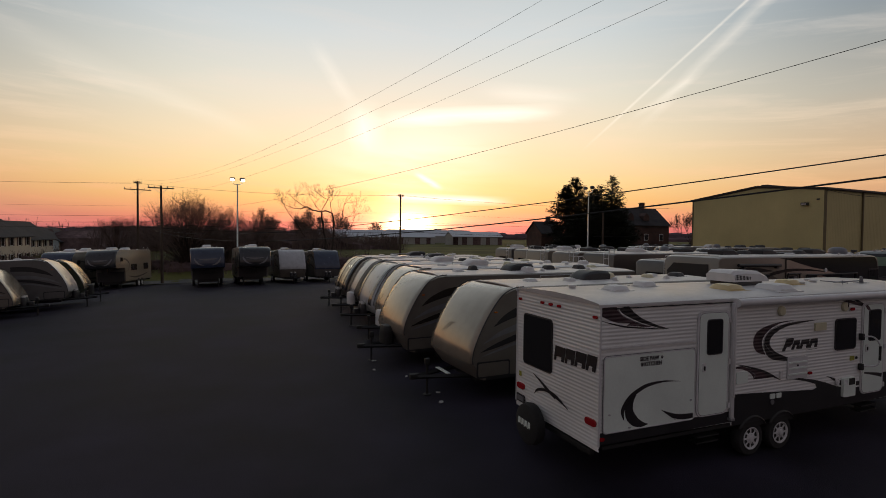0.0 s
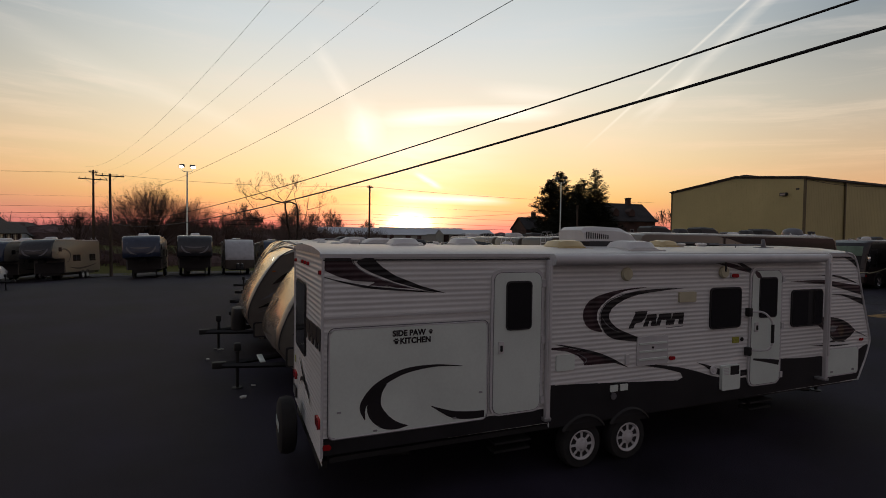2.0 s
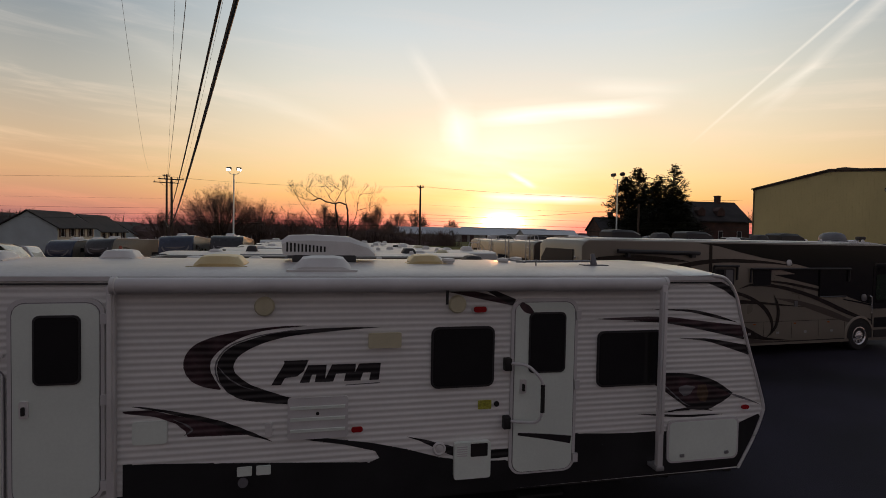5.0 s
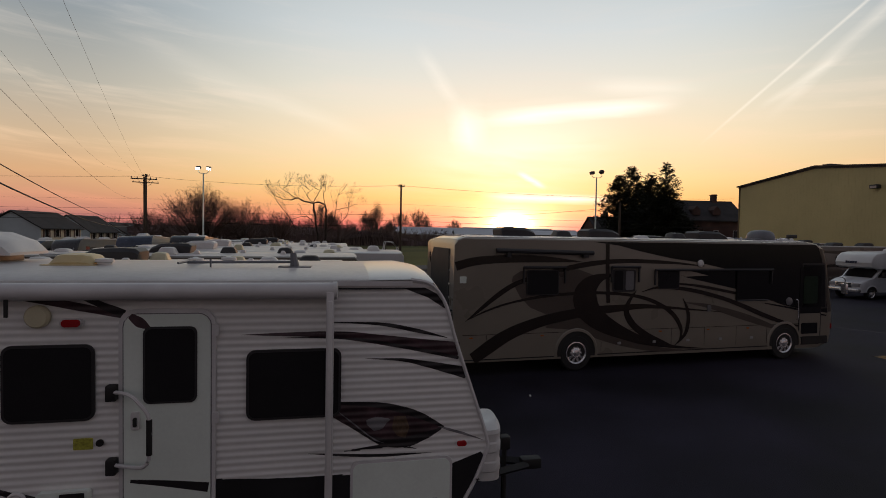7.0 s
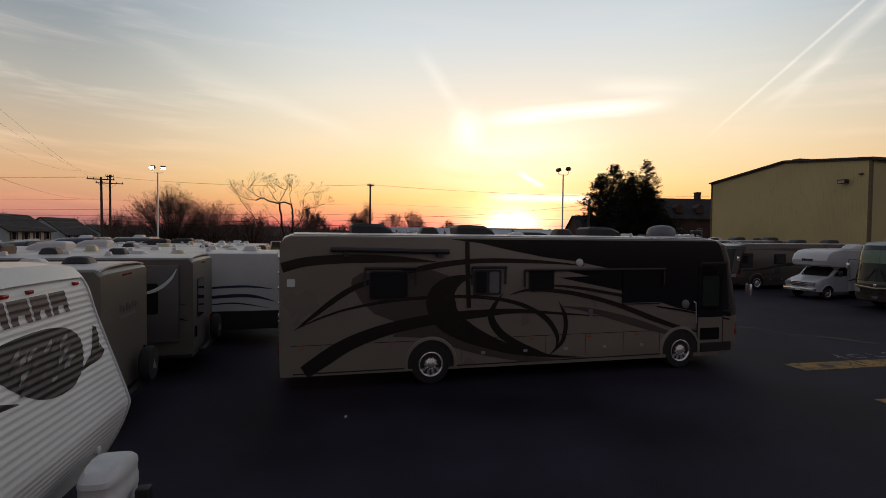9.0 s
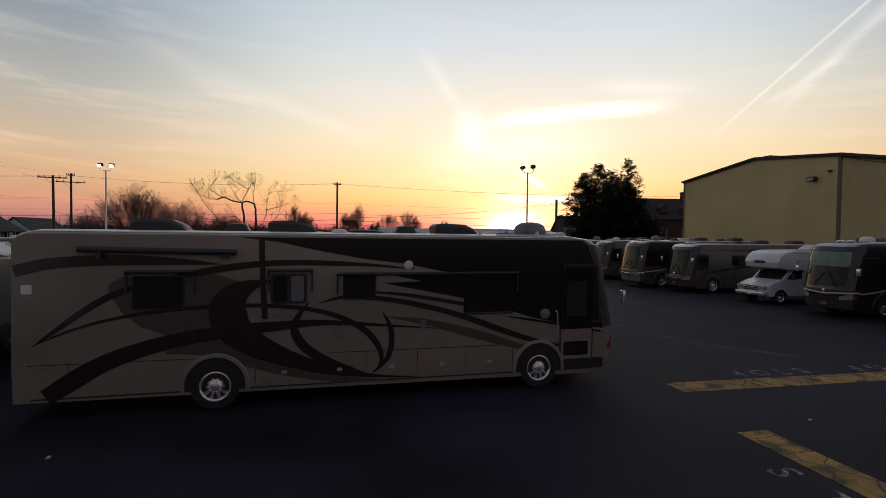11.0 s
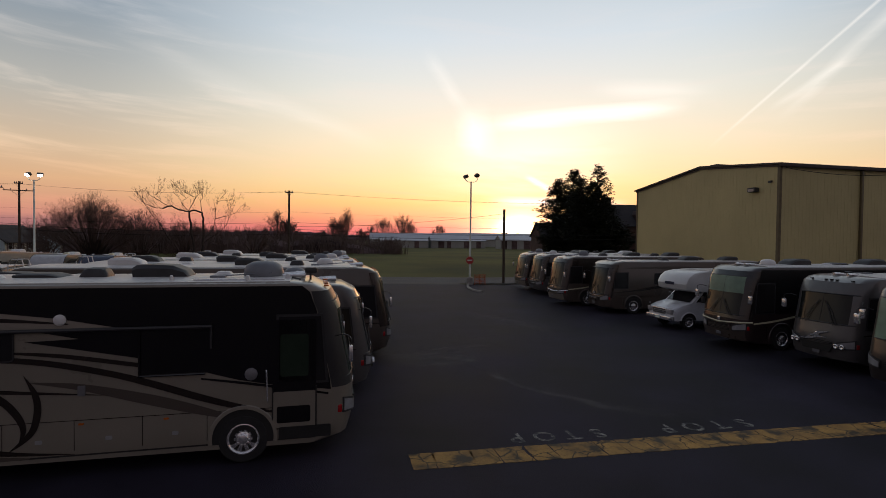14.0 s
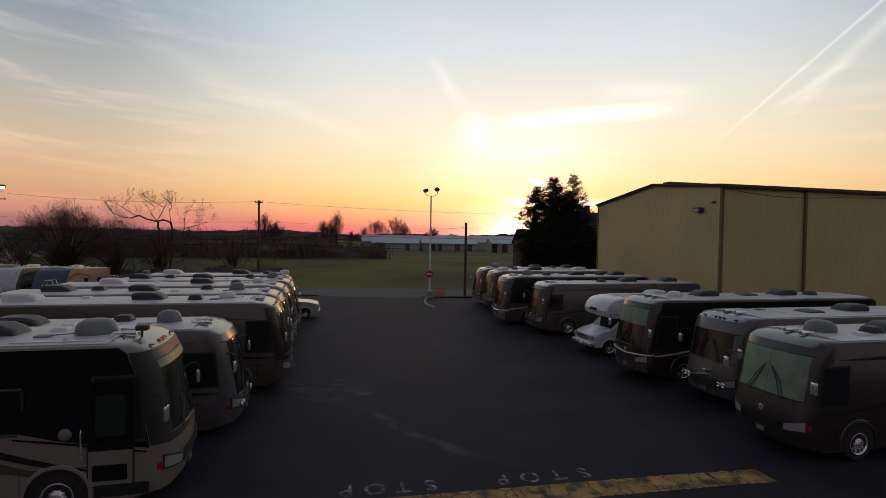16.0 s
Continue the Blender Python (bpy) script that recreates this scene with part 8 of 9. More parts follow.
# ---- yellow steel building ----
def steel_building():
    t = thing("steel_building", "yellow ribbed steel warehouse with a low brown roof", "building", pose(0, 0, 0))
    x0, y0, y1, x1 = 58.0, 30.0, 46.3, 98.0
    ridge, zr, ze = 37.5, 10.45, 9.75

    def eave(y):
        return zr - (zr - ze) * abs(y - ridge) / (ridge - y0) if y < ridge else zr - (zr - 9.3) * (y - ridge) / (y1 - ridge)

    part("wall", Geo().prism([(y0, -0.05), (y0, eave(y0)), (ridge, zr), (y1, eave(y1)), (y1, -0.05)], x0, x0 + 0.25, "x"), "barn_yellow", t)
    part("wall", Geo().box(x0 + 0.25, x1, y0, y0 + 0.25, -0.05, ze), "barn_yellow", t)
    part("wall", Geo().box(x0 + 0.25, x1, y1 - 0.25, y1, -0.05, 9.3), "barn_yellow", t)
    part("wall", Geo().prism([(y0, -0.05), (y0, eave(y0)), (ridge, zr), (y1, eave(y1)), (y1, -0.05)], x1 - 0.25, x1, "x"), "barn_yellow", t)
    part("roof", Geo().prism([(y0 - 0.25, ze - 0.02), (ridge, zr + 0.02), (y1 + 0.25, 9.26), (y1 + 0.25, 9.38), (ridge, zr + 0.15), (y0 - 0.25, ze + 0.10)], x0 - 0.22, x1 + 0.2, "x"), "barn_roof", t, "dark brown steel roof edge")
    part("ridge_vent", Geo().box(x0 + 1.0, x0 + 30, ridge - 0.55, ridge + 0.25, zr + 0.1, zr + 0.32, 0.03), "barn_roof", t)
    # standing ribs on both visible walls
    y = y0 + 0.15
    while y < y1:
        part("wall_rib", Geo().prism([(y - 0.035, 0), (y - 0.035, eave(y) - 0.12), (y + 0.035, eave(y) - 0.12), (y + 0.035, 0)], x0 - 0.009, x0 + 0.01, "x"), "barn_yellow", t, smooth=0)
        y += 0.305
    for i in range(88):
        x = x0 + 0.2 + i * 0.305
        part("wall_rib", Geo().box(x - 0.035, x + 0.035, y0 - 0.009, y0 + 0.01, 0, ze - 0.12), "barn_yellow", t, smooth=0)
    # corner trim, gutter and down pipes
    part("corner_trim", Geo().box(x0 - 0.06, x0 + 0.14, y0 - 0.06, y0 + 0.14, 0, ze), "barn_trim", t)
    part("corner_trim", Geo().box(x0 - 0.06, x0 + 0.1, y1 - 0.1, y1 + 0.06, 0, 9.3), "barn_trim", t)
    part("gutter", Geo().box(x0 - 0.2, x1, y0 - 0.28, y0 - 0.12, ze - 0.16, ze + 0.02, 0.02), "barn_roof", t)
    part("rake_trim", Geo().prism([(y0 - 0.1, ze - 0.16), (ridge, zr - 0.14), (y1 + 0.1, 9.12), (y1 + 0.1, 9.26), (ridge, zr), (y0 - 0.1, ze - 0.02)], x0 - 0.09, x0 - 0.036, "x"), "barn_roof", t)
    for x in (65.05, 76.3, 88.0):
        part("down_pipe", Geo().box(x - 0.09, x + 0.09, y0 - 0.20, y0 - 0.04, 0, ze - 0.1, 0.02), "barn_trim", t)
    # wall pack lamp and a small box
    wl = part("wall_lamp", Geo().box(x0 - 0.42, x0 - 0.03, 31.65, 32.35, 8.0, 8.32, 0.05), "dark_plastic", t, "dark wall flood lamp")
    part("lens", Geo().box(x0 - 0.44, x0 - 0.41, 31.75, 32.25, 8.03, 8.22), "lamp_lens", wl)
    part("junction_box", Geo().box(x0 - 0.14, x0 - 0.03, 30.55, 30.85, 8.55, 8.7, 0.01), "dark_plastic", t)
    part("cable_hook", Geo().tube([(x0 + 0.2, y0 - 0.04, 9.5), (x0 + 0.2, y0 - 0.3, 9.5)], 0.02, 5), "steel", t)


steel_building()


# ---- poles, lamps and wires ----
def utility_pole(x, y, top, arms, label, lean=0.0):
    z0 = land(x, y)
    t = thing("utility_pole", label, "utility pole", pose(x, y, z0), "utility poles along the road")
    h = top - z0
    part("pole", Geo().tube([(0, 0, -0.1), (lean * 0.5, 0, h * 0.5), (lean, 0, h)], 0.17, 10, 0.11), "pole_wood", t)
    for k, (dz, half, turn) in enumerate(arms):
        c, s = math.cos(radians(turn)), math.sin(radians(turn))
        z = h + dz
        a = part("cross_arm", Geo().tube([(lean - c * half, -s * half - 0.12, z), (lean + c * half, s * half - 0.12, z)], 0.06, 4), "pole_wood", t)
        for q in (-0.93, -0.5, 0.5, 0.93):
            part("insulator", Geo().tube([(lean + c * half * q, s * half * q - 0.12, z + 0.04), (lean + c * half * q, s * half * q - 0.12, z + 0.24)], 0.045, 6, 0.03), "grey_plastic", a)
        part("brace", Geo().tube([(lean - c * half * 0.55, -s * half * 0.55 - 0.14, z), (lean, -0.13, z - 0.65), (lean + c * half * 0.55, s * half * 0.55 - 0.14, z)], 0.018, 4), "steel", a)
    return t


utility_pole(-9.7, 76.3, 10.9, ((-0.25, 0.45, 10), (-1.15, 1.55, 15)), "tall weathered utility pole with a wide cross arm")
utility_pole(-6.2, 63.7, 9.4, ((-0.25, 1.3, 10),), "weathered utility pole with one cross arm", -0.1)
utility_pole(23.5, 66.8, 10.0, ((-0.25, 0.45, 5),), "weathered utility pole with a short cross arm")
tp = thing("timber_post", "plain weathered timber post at the lot entrance", "utility pole", pose(45.2, 49.6, gz(45.2, 49.6)))
part("post", Geo().tube([(0, 0, -0.1), (0, 0, 7.35)], 0.14, 10, 0.12), "pole_wood", tp)


def lamp_post(x, y, top, lit, label, heads):
    z0 = gz(x, y)
    h = top - z0
    t = thing("flood_lamp_post", label, "street lamp", pose(x, y, z0), "lamp posts of the lot")
    part("foundation", Geo().disc((0, 0, 0), "z", [(0.32, -0.1), (0.32, 0.62), (0.26, 0.7), (0.1, 0.72)], 18), "concrete", t)
    part("pole", Geo().tube([(0, 0, 0.6), (0, 0, h - 0.3)], 0.10, 10, 0.065), "white_panel", t, "white painted steel pole")
    for dx, dz, turn, on in heads:
        arm = part("arm", Geo().tube(spline([(0, 0, h - 0.35), (dx * 0.6, 0, h - 0.33), (dx, 0, h - 0.15), (dx, 0, h + dz)], 4), 0.03, 6), "white_panel", t)
        c, s = math.cos(radians(turn)), math.sin(radians(turn))
        m = Matrix.Translation((dx, 0, h + dz + 0.18)) @ pose(0, 0, 0, 0, 0, turn) @ pose(0, 0, 0, 0, 32, 0)
        g = Geo().box(-0.2, 0.12, -0.24, 0.24, -0.15, 0.15, 0.04)
        g.v = [tuple(m @ Vector(v)) for v in g.v]
        hd = part("lamp_head", g, "dark_plastic", t, "dark flood lamp housing")
        g = Geo().box(0.115, 0.135, -0.2, 0.2, -0.12, 0.12)
        g.v = [tuple(m @ Vector(v)) for v in g.v]
        part("lens", g, "lamp_lit" if on else "lamp_lens", hd)
    return t


lamp_post(1.2, 56.6, 9.7, True, "white lamp post with two flood lamps burning", ((-0.5, 0.0, 250, True), (0.5, 0.0, 285, True)))
lamp_post(41.2, 47.9, 10.1, False, "white lamp post with two unlit flood lamps", ((-0.55, -0.05, 200, False), (0.6, 0.1, 20, False)))
sg = thing("road_sign", "round red sign with a white bar on the lamp post", "sign", pose(41.12, 47.74, 0))
part("sign_face", Geo().disc((0, 0, 2.32), "y", [(0.36, 0.02), (0.36, -0.012), (0.004, -0.012)], 24), "sign_red", sg)
part("sign_bar", Geo().box(-0.25, 0.25, -0.018, -0.012, 2.26, 2.38), "white_panel", sg)
part("sign_bracket", Geo().box(-0.04, 0.04, 0.0, 0.10, 2.05, 2.6), "steel", sg)


def barrier(x, y):
    t = thing("plastic_barrier", "faded orange mesh barrier beside the lamp post", "barrier", pose(x, y, 0.0, 0, 0, 8))
    for i, xx in enumerate((0.0, 0.55, 1.1)):
        part("stake", Geo().tube([(xx, 0, 0), (xx, 0, 1.05)], 0.022, 6), "orange", t)
    for i in range(7):
        part("mesh_strand", Geo().box(0, 1.1, -0.008, 0.008, 0.16 + i * 0.13, 0.20 + i * 0.13), "orange", t)
    for i in range(8):
        part("mesh_strand", Geo().box(0.1 + i * 0.13, 0.13 + i * 0.13, -0.010, 0.010, 0.15, 1.0), "orange", t)


barrier(41.5, 47.3)


def wire(pts, r, label="thin black overhead wire", n=26, sag=0.0, name="overhead_wire"):
    """A wire through points, each span hanging by sag."""
    out = []
    for a, b in zip(pts, pts[1:]):
        a, b = Vector(a), Vector(b)
        for i in range(n):
            t = i / n
            p = a.lerp(b, t)
            p.z -= 4 * sag * t * (1 - t)
            out.append(p)
    out.append(Vector(pts[-1]))
    return tagged(part(name, Geo().tube(out, r, 5), "wire"), label, "wire", "overhead wires")


# lines crossing over the drive from the road pole: plan line, then height as a hanging curve
for x_at0, k, c0, c1, c2, r in ((8.434, -0.2402, 5.567, -0.0950, 0.00119, 0.019), (8.410, -0.2428, 5.900, -0.0820, 0.00095, 0.013), (8.292, -0.2415, 7.824, -0.0943, 0.00128, 0.0058),
                                (7.062, -0.2439, 11.160, -0.1484, 0.00205, 0.004), (8.176, -0.2344, 10.800, -0.1058, 0.00137, 0.004), (9.270, -0.2329, 10.700, -0.1056, 0.00109, 0.004)):
    pts = []
    for i in range(61):
        y = -62 + i * (126.0 / 60)
        q = max(-20.0, y)
        pts.append((x_at0 + k * y, y, c0 + c1 * q + c2 * q * q + (q - y) * 0.09))
    tagged(part("overhead_wire", Geo().tube(pts, r, 6), "wire"), "black overhead cable crossing the lot", "wire", "overhead wires")
for dy, z, s in ((0.4, 10.6, 0.5), (-0.4, 10.6, 0.6)):
    wire([(-90, 92 + dy, z), (-9.7, 76.3 + dy, z), (23.5, 66.8 + dy, z - 0.75), (72, 62 + dy, z - 1.2)], 0.008, "thin power line along the road", sag=s)
for z, s, r in ((6.3, 0.4, 0.014), (5.5, 0.5, 0.018), (4.9, 0.45, 0.021), (7.6, 0.4, 0.007)):
    wire([(-90, 92, z + 0.5), (-9.7, 76.1, z), (23.5, 66.6, z - 0.2), (72, 62, z - 0.2), (140, 60, z)], r, "telephone cable along the road", sag=s)
wire([(-6.2, 63.7, 5.6), (-9.7, 76.2, 5.6)], 0.02, "cable between two poles", sag=0.1)
wire([(45.2, 49.6, 6.9), (24, 66.8, 5.6)], 0.014, "slack cable to the timber post", sag=0.4)
wire([(58.2, 29.7, 9.5), (63.0, 26.0, 8.8), (78, 20, 9.4)], 0.02, "slack cable from the building corner", sag=0.25)


# ---- houses, manor, sheds ----
def house(name, label, x, y, turn, W, D, eave_h, ridge_h, wall, gable, roof="shingle", rows=2, n=4, win="gasket", chimney=False, dz=0.0):
    """Local frame: ridge along x, gable ends at x = +-W/2."""
    z0 = land(x, y) + dz
    t = thing(name, label, "house", pose(x, y, z0, 0, 0, turn), "houses beyond the road")
    part("wall", Geo().box(-W / 2, W / 2, -D / 2, -D / 2 + 0.2, -0.3, eave_h), wall, t)
    part("wall", Geo().box(-W / 2, W / 2, D / 2 - 0.2, D / 2, -0.3, eave_h), wall, t)
    for s in (-1, 1):
        part("gable_wall", Geo().prism([(-D / 2, -0.3), (-D / 2, eave_h), (0, ridge_h), (D / 2, eave_h), (D / 2, -0.3)], s * W / 2 - 0.1, s * W / 2 + 0.1, "x"), gable, t)
        k = (ridge_h - eave_h) / (D / 2)
        e = 0.45
        part("roof", Geo().prism([(0, ridge_h + 0.05), (s * (D / 2 + e), eave_h - k * e + 0.05), (s * (D / 2 + e), eave_h - k * e + 0.22), (0, ridge_h + 0.24)], -W / 2 - 0.4, W / 2 + 0.4, "x"), roof, t)
        for r in range(rows):
            zc = 1.6 + r * 2.7
            for i in range(n):
                xx = -W / 2 + W * (i + 0.5) / n
                w = part("window", Geo().box(xx - 0.5, xx + 0.5, s * D / 2 - 0.05, s * D / 2 + 0.05, zc - 0.75, zc + 0.75), "alu", t)
                part("pane", Geo().box(xx - 0.42, xx + 0.42, s * D / 2 - 0.06, s * D / 2 + 0.06, zc - 0.67, zc + 0.67), "glass", w)
                for q in (-1, 1):
                    part("shutter", Geo().box(xx + q * 0.72 - 0.2, xx + q * 0.72 + 0.2, s * D / 2 - 0.04, s * D / 2 + 0.055, zc - 0.78, zc + 0.78), "shutter", w)
    if chimney:
        for xx in chimney:
            part("chimney", Geo().box(xx - 0.4, xx + 0.4, -0.5, 0.5, ridge_h - 1.2, ridge_h + 1.5, 0.03).box(xx - 0.48, xx + 0.48, -0.58, 0.58, ridge_h + 1.3, ridge_h + 1.42), "old_brick", t)
    return t


# ridge runs north-south, so the long window walls look east; row of three
house("house", "two-storey house with pale blue siding and dark shingle roof", -31.2, 95.5, 84, 11.0, 8.0, 5.0, 7.4, "vinyl_cream", "vinyl_blue", n=4, dz=-0.7)
house("house", "cream two-storey house with a dark shingle roof", -32.8, 117.5, 84, 11.0, 8.0, 5.0, 8.0, "vinyl_cream", "vinyl_blue", n=4, dz=-2.0)
house("house", "pale two-storey house with a dark shingle roof", -32.6, 137.5, 84, 11.0, 8.0, 5.0, 7.6, "vinyl_cream", "vinyl_blue", n=3, dz=-3.0)
house("house", "cream house with a dark roof among trees", -56.0, 131.0, 80, 12.0, 10.0, 5.0, 8.2, "vinyl_cream", "vinyl_blue", n=4, dz=-2.0)
mn = house("manor_house", "old brick farmhouse with two chimneys and a dark roof", 83.5, 84.0, -8, 15.5, 9.5, 7.0, 10.6, "old_brick", "old_brick", rows=2, n=4, chimney=(-5.6, 4.4))
g = Geo().box(-3.5, 6.0, -6.8, -4.75, 2.6, 2.85, 0.02)
part("porch_roof", g, "shingle", mn)
for i in range(5):
    part("porch_post", Geo().box(-3.3 + i * 2.25 - 0.08, -3.3 + i * 2.25 + 0.08, -6.7, -6.55, 0, 2.6), "alu", mn)
for i in range(2):
    part("dormer", Geo().prism([(-1.6 + i * 4 - 0.7, 7.9), (-1.6 + i * 4 - 0.7, 8.9), (-1.6 + i * 4, 9.6), (-1.6 + i * 4 + 0.7, 8.9), (-1.6 + i * 4 + 0.7, 7.9)], -4.2, -1.5), "old_brick", mn)
house("house", "low brick house behind the evergreens", 74.2, 101.0, -5, 5.6, 7.0, 5.0, 7.6, "old_brick", "old_brick", rows=1, n=2, chimney=(1.0,))


def long_shed(x, y, W, D, h, roof_h, turn, label, doors=3, seed=1):
    z0 = land(x, y)
    t = thing("poultry_shed", label, "shed", pose(x, y, z0, 0, 0, turn), "long sheds beyond the field")
    part("wall", Geo().box(-W / 2, W / 2, -D / 2, -D / 2 + 0.2, -0.5, h), "shed_wall", t)
    part("wall", Geo().box(-W / 2, W / 2, D / 2 - 0.2, D / 2, -0.5, h), "shed_wall", t)
    for s in (-1, 1):
        part("gable_wall", Geo().prism([(-D / 2, -0.5), (-D / 2, h), (0, roof_h), (D / 2, h), (D / 2, -0.5)], s * W / 2 - 0.1, s * W / 2 + 0.1, "x"), "shed_wall", t)
        k = (roof_h - h) / (D / 2)
        part("roof", Geo().prism([(0, roof_h), (s * (D / 2 + 0.5), h - 0.5 * k), (s * (D / 2 + 0.5), h - 0.5 * k + 0.15), (0, roof_h + 0.15)], -W / 2 - 0.4, W / 2 + 0.4, "x"), "shed_roof", t)
    rnd = random.Random(seed)
    for i in range(doors):
        xx = -W / 2 + W * (i + 0.6) / (doors + 0.2) + rnd.uniform(-1.5, 1.5)
        part("door", Geo().box(xx - rnd.uniform(0.8, 1.8), xx + 0.9, -D / 2 - 0.06, -D / 2 + 0.05, -0.4, h - 0.4), "woods", t)
    return t


long_shed(62.5, 224, 20, 9, 3.4, 5.4, -4, "long grey-white poultry shed across the field", 2, 1)
long_shed(86.0, 222, 24, 9, 3.4, 5.3, -4, "long grey-white poultry shed across the field", 4, 2)
long_shed(112.0, 205, 24, 10, 3.8, 5.8, -6, "white shed with small square windows", 6, 3)
long_shed(70.0, 245, 40, 11, 3.8, 6.6, -4, "long pale-roofed shed behind the others", 2, 4)
long_shed(110.0, 250, 46, 11, 3.8, 6.8, -4, "long pale-roofed shed behind the others", 2, 5)


# ---- woods and hills on the skyline ----
def ridge(name, dist, az0, az1, top, amp, seed, mat, label, rough=1.0, step=0.25):
    """A far wooded ridge: a band with depth, its crest uneven."""
    g = Geo()
    n = int((az1 - az0) / step)
    cx, cy = 15, 0
    rings = []
    for i in range(n + 1):
        a = radians(az0 + (az1 - az0) * i / n)
        q = az0 + (az1 - az0) * i / n
        h = top + amp * noise.noise((q * 0.11 + seed, seed, 0)) + amp * 0.35 * rough * noise.noise((q * 0.9, seed, 3)) + amp * 0.16 * rough * noise.noise((q * 4.1, seed, 7))
        h = max(h, 0.6)
        s, c = math.sin(a), math.cos(a)
        rings.append([(cx + s * (dist + d), cy + c * (dist + d), z) for d, z in ((0, -12), (dist * 0.01, h * 0.55), (dist * 0.03, h * 0.93), (dist * 0.06, h), (dist * 0.16, h * 0.4), (dist * 0.3, -12))])
    g.loft(rings, caps=False)
    return tagged(part(name, g, mat, smooth=50), label, "hill", kind="structure")


ridge("backdrop_hill", 1500, -75, 110, 15, 13, 2, "hill", "low wooded hills on the far skyline", 1.4)
ridge("backdrop_hill", 700, -75, 14, 6.5, 5, 9, "hill", "low wooded rise beyond the fields", 1.4)
ridge("backdrop_hill", 620, 24, 110, 4.5, 3, 5, "hill", "low wooded rise beyond the sheds", 1.4)


def twig_mass(rnd, g, x, y, z, h, w, count, thick=0.02):
    """Bare stems that fan out from the ground."""
    for i in range(count):
        a, q = rnd.uniform(0, 2 * math.pi), rnd.random() ** 0.7
        hh = h * rnd.uniform(0.45, 1.0)
        bx, by = x + rnd.uniform(-0.35, 0.35) * w, y + rnd.uniform(-0.35, 0.35) * w
        tx, ty = bx + math.cos(a) * w * 0.4 * q, by + math.sin(a) * w * 0.4 * q
        mx, my = bx + (tx - bx) * 0.3, by + (ty - by) * 0.3
        stick(g, (bx, by, z), (mx, my, z + hh * 0.5), thick)
        stick(g, (mx, my, z + hh * 0.5), (tx, ty, z + hh), thick * 0.7)
        for k in range(3):
            b = rnd.uniform(0, 6.28)
            sx, sy, sz = mx + (tx - mx) * k / 3, my + (ty - my) * k / 3, z + hh * (0.5 + k / 6)
            stick(g, (sx, sy, sz), (sx + math.cos(b) * hh * 0.16, sy + math.sin(b) * hh * 0.16, sz + hh * rnd.uniform(0.08, 0.22)), thick * 0.5)


def stick(g, a, b, r, r1=None):
    """A tapering three-sided stick."""
    ax, ay, az = a
    bx, by, bz = b
    r1 = r * 0.6 if r1 is None else r1
    k = len(g.v)
    for (px, py, pz), q in ((a, r), (b, r1)):
        g.v += [(px + q, py, pz), (px - q * 0.5, py + q * 0.87, pz + q * 0.2), (px - q * 0.5, py - q * 0.87, pz - q * 0.2)]
    g.f += [(k, k + 1, k + 4, k + 3), (k + 1, k + 2, k + 5, k + 4), (k + 2, k, k + 3, k + 5)]


def hedge_wood():
    """The belt of bare scrub and trees beyond the road, many stems deep."""
    rnd = random.Random(11)
    g, base = Geo(), Geo()
    for i in range(720):
        x = rnd.uniform(-95, 47)
        y = rnd.uniform(126, 160)
        if -46 < x < -22 and y < 150:
            continue
        h = rnd.uniform(3.5, 6.5) + (1.2 if x < 10 else 0)
        if x > 34:
            h *= 0.75
        twig_mass(rnd, g, x, y, land(x, y), h, 5.0, 12, 0.07)
    tagged(part("woodland_scrub", g, "twigs", smooth=0), "belt of bare brown scrub trees beyond the field", "woodland", kind="stuff")
    rings = []
    for i in range(143):
        x = -95 + i
        h = 3.4 + 1.6 * noise.noise((x * 0.13, 4, 1)) + 0.9 * noise.noise((x * 0.7, 2, 5)) + (0.9 if x < 10 else 0)
        if x > 30:
            h *= max(0.25, 1 - (x - 30) / 18)
        z = land(x, 140)
        rings.append([(x, 132 + 2 * noise.noise((x * 0.3, 9, 1)), z - 0.5), (x, 133, z + h * 0.6), (x, 137, z + h * 0.95), (x, 146, z + h), (x, 160, z + h * 0.7), (x, 166, z - 0.5)])
    base.loft(rings)
    tagged(part("woodland_thicket", base, "woods", smooth=40), "dense dark undergrowth of the scrub belt", "woodland", kind="stuff")
    # brambles and brush on the near side of the far verge
    g2 = Geo()
    for i in range(230):
        x = rnd.uniform(-60, 24)
        y = rnd.uniform(72, 92) + max(0.0, bend(x) - 8.9)
        twig_mass(rnd, g2, x, y, land(x, y), rnd.uniform(1.2, 3.2), 3.2, 12, 0.03)
    tagged(part("roadside_brush", g2, "twigs", smooth=0), "tangled bare brush along the road verge", "brush", kind="stuff")
    g3 = Geo()
    for i in range(64):
        x = -62 + i * 1.36
        for y in (78, 86):
            h = 1.5 + 1.3 * noise.noise((x * 0.21, y, 3))
            z = land(x, y)
            g3.disc((x + rnd.uniform(-1, 1), y + rnd.uniform(-2, 2) + max(0.0, bend(x) - 8.9), z - 0.3), "z", [(1.9, 0), (1.7, h * 0.5), (1.0, h * 0.9), (0.2, h)], 7)
    tagged(part("roadside_thicket", g3, "woods", smooth=0), "dark leafless thicket behind the verge", "brush", kind="stuff")


hedge_wood()


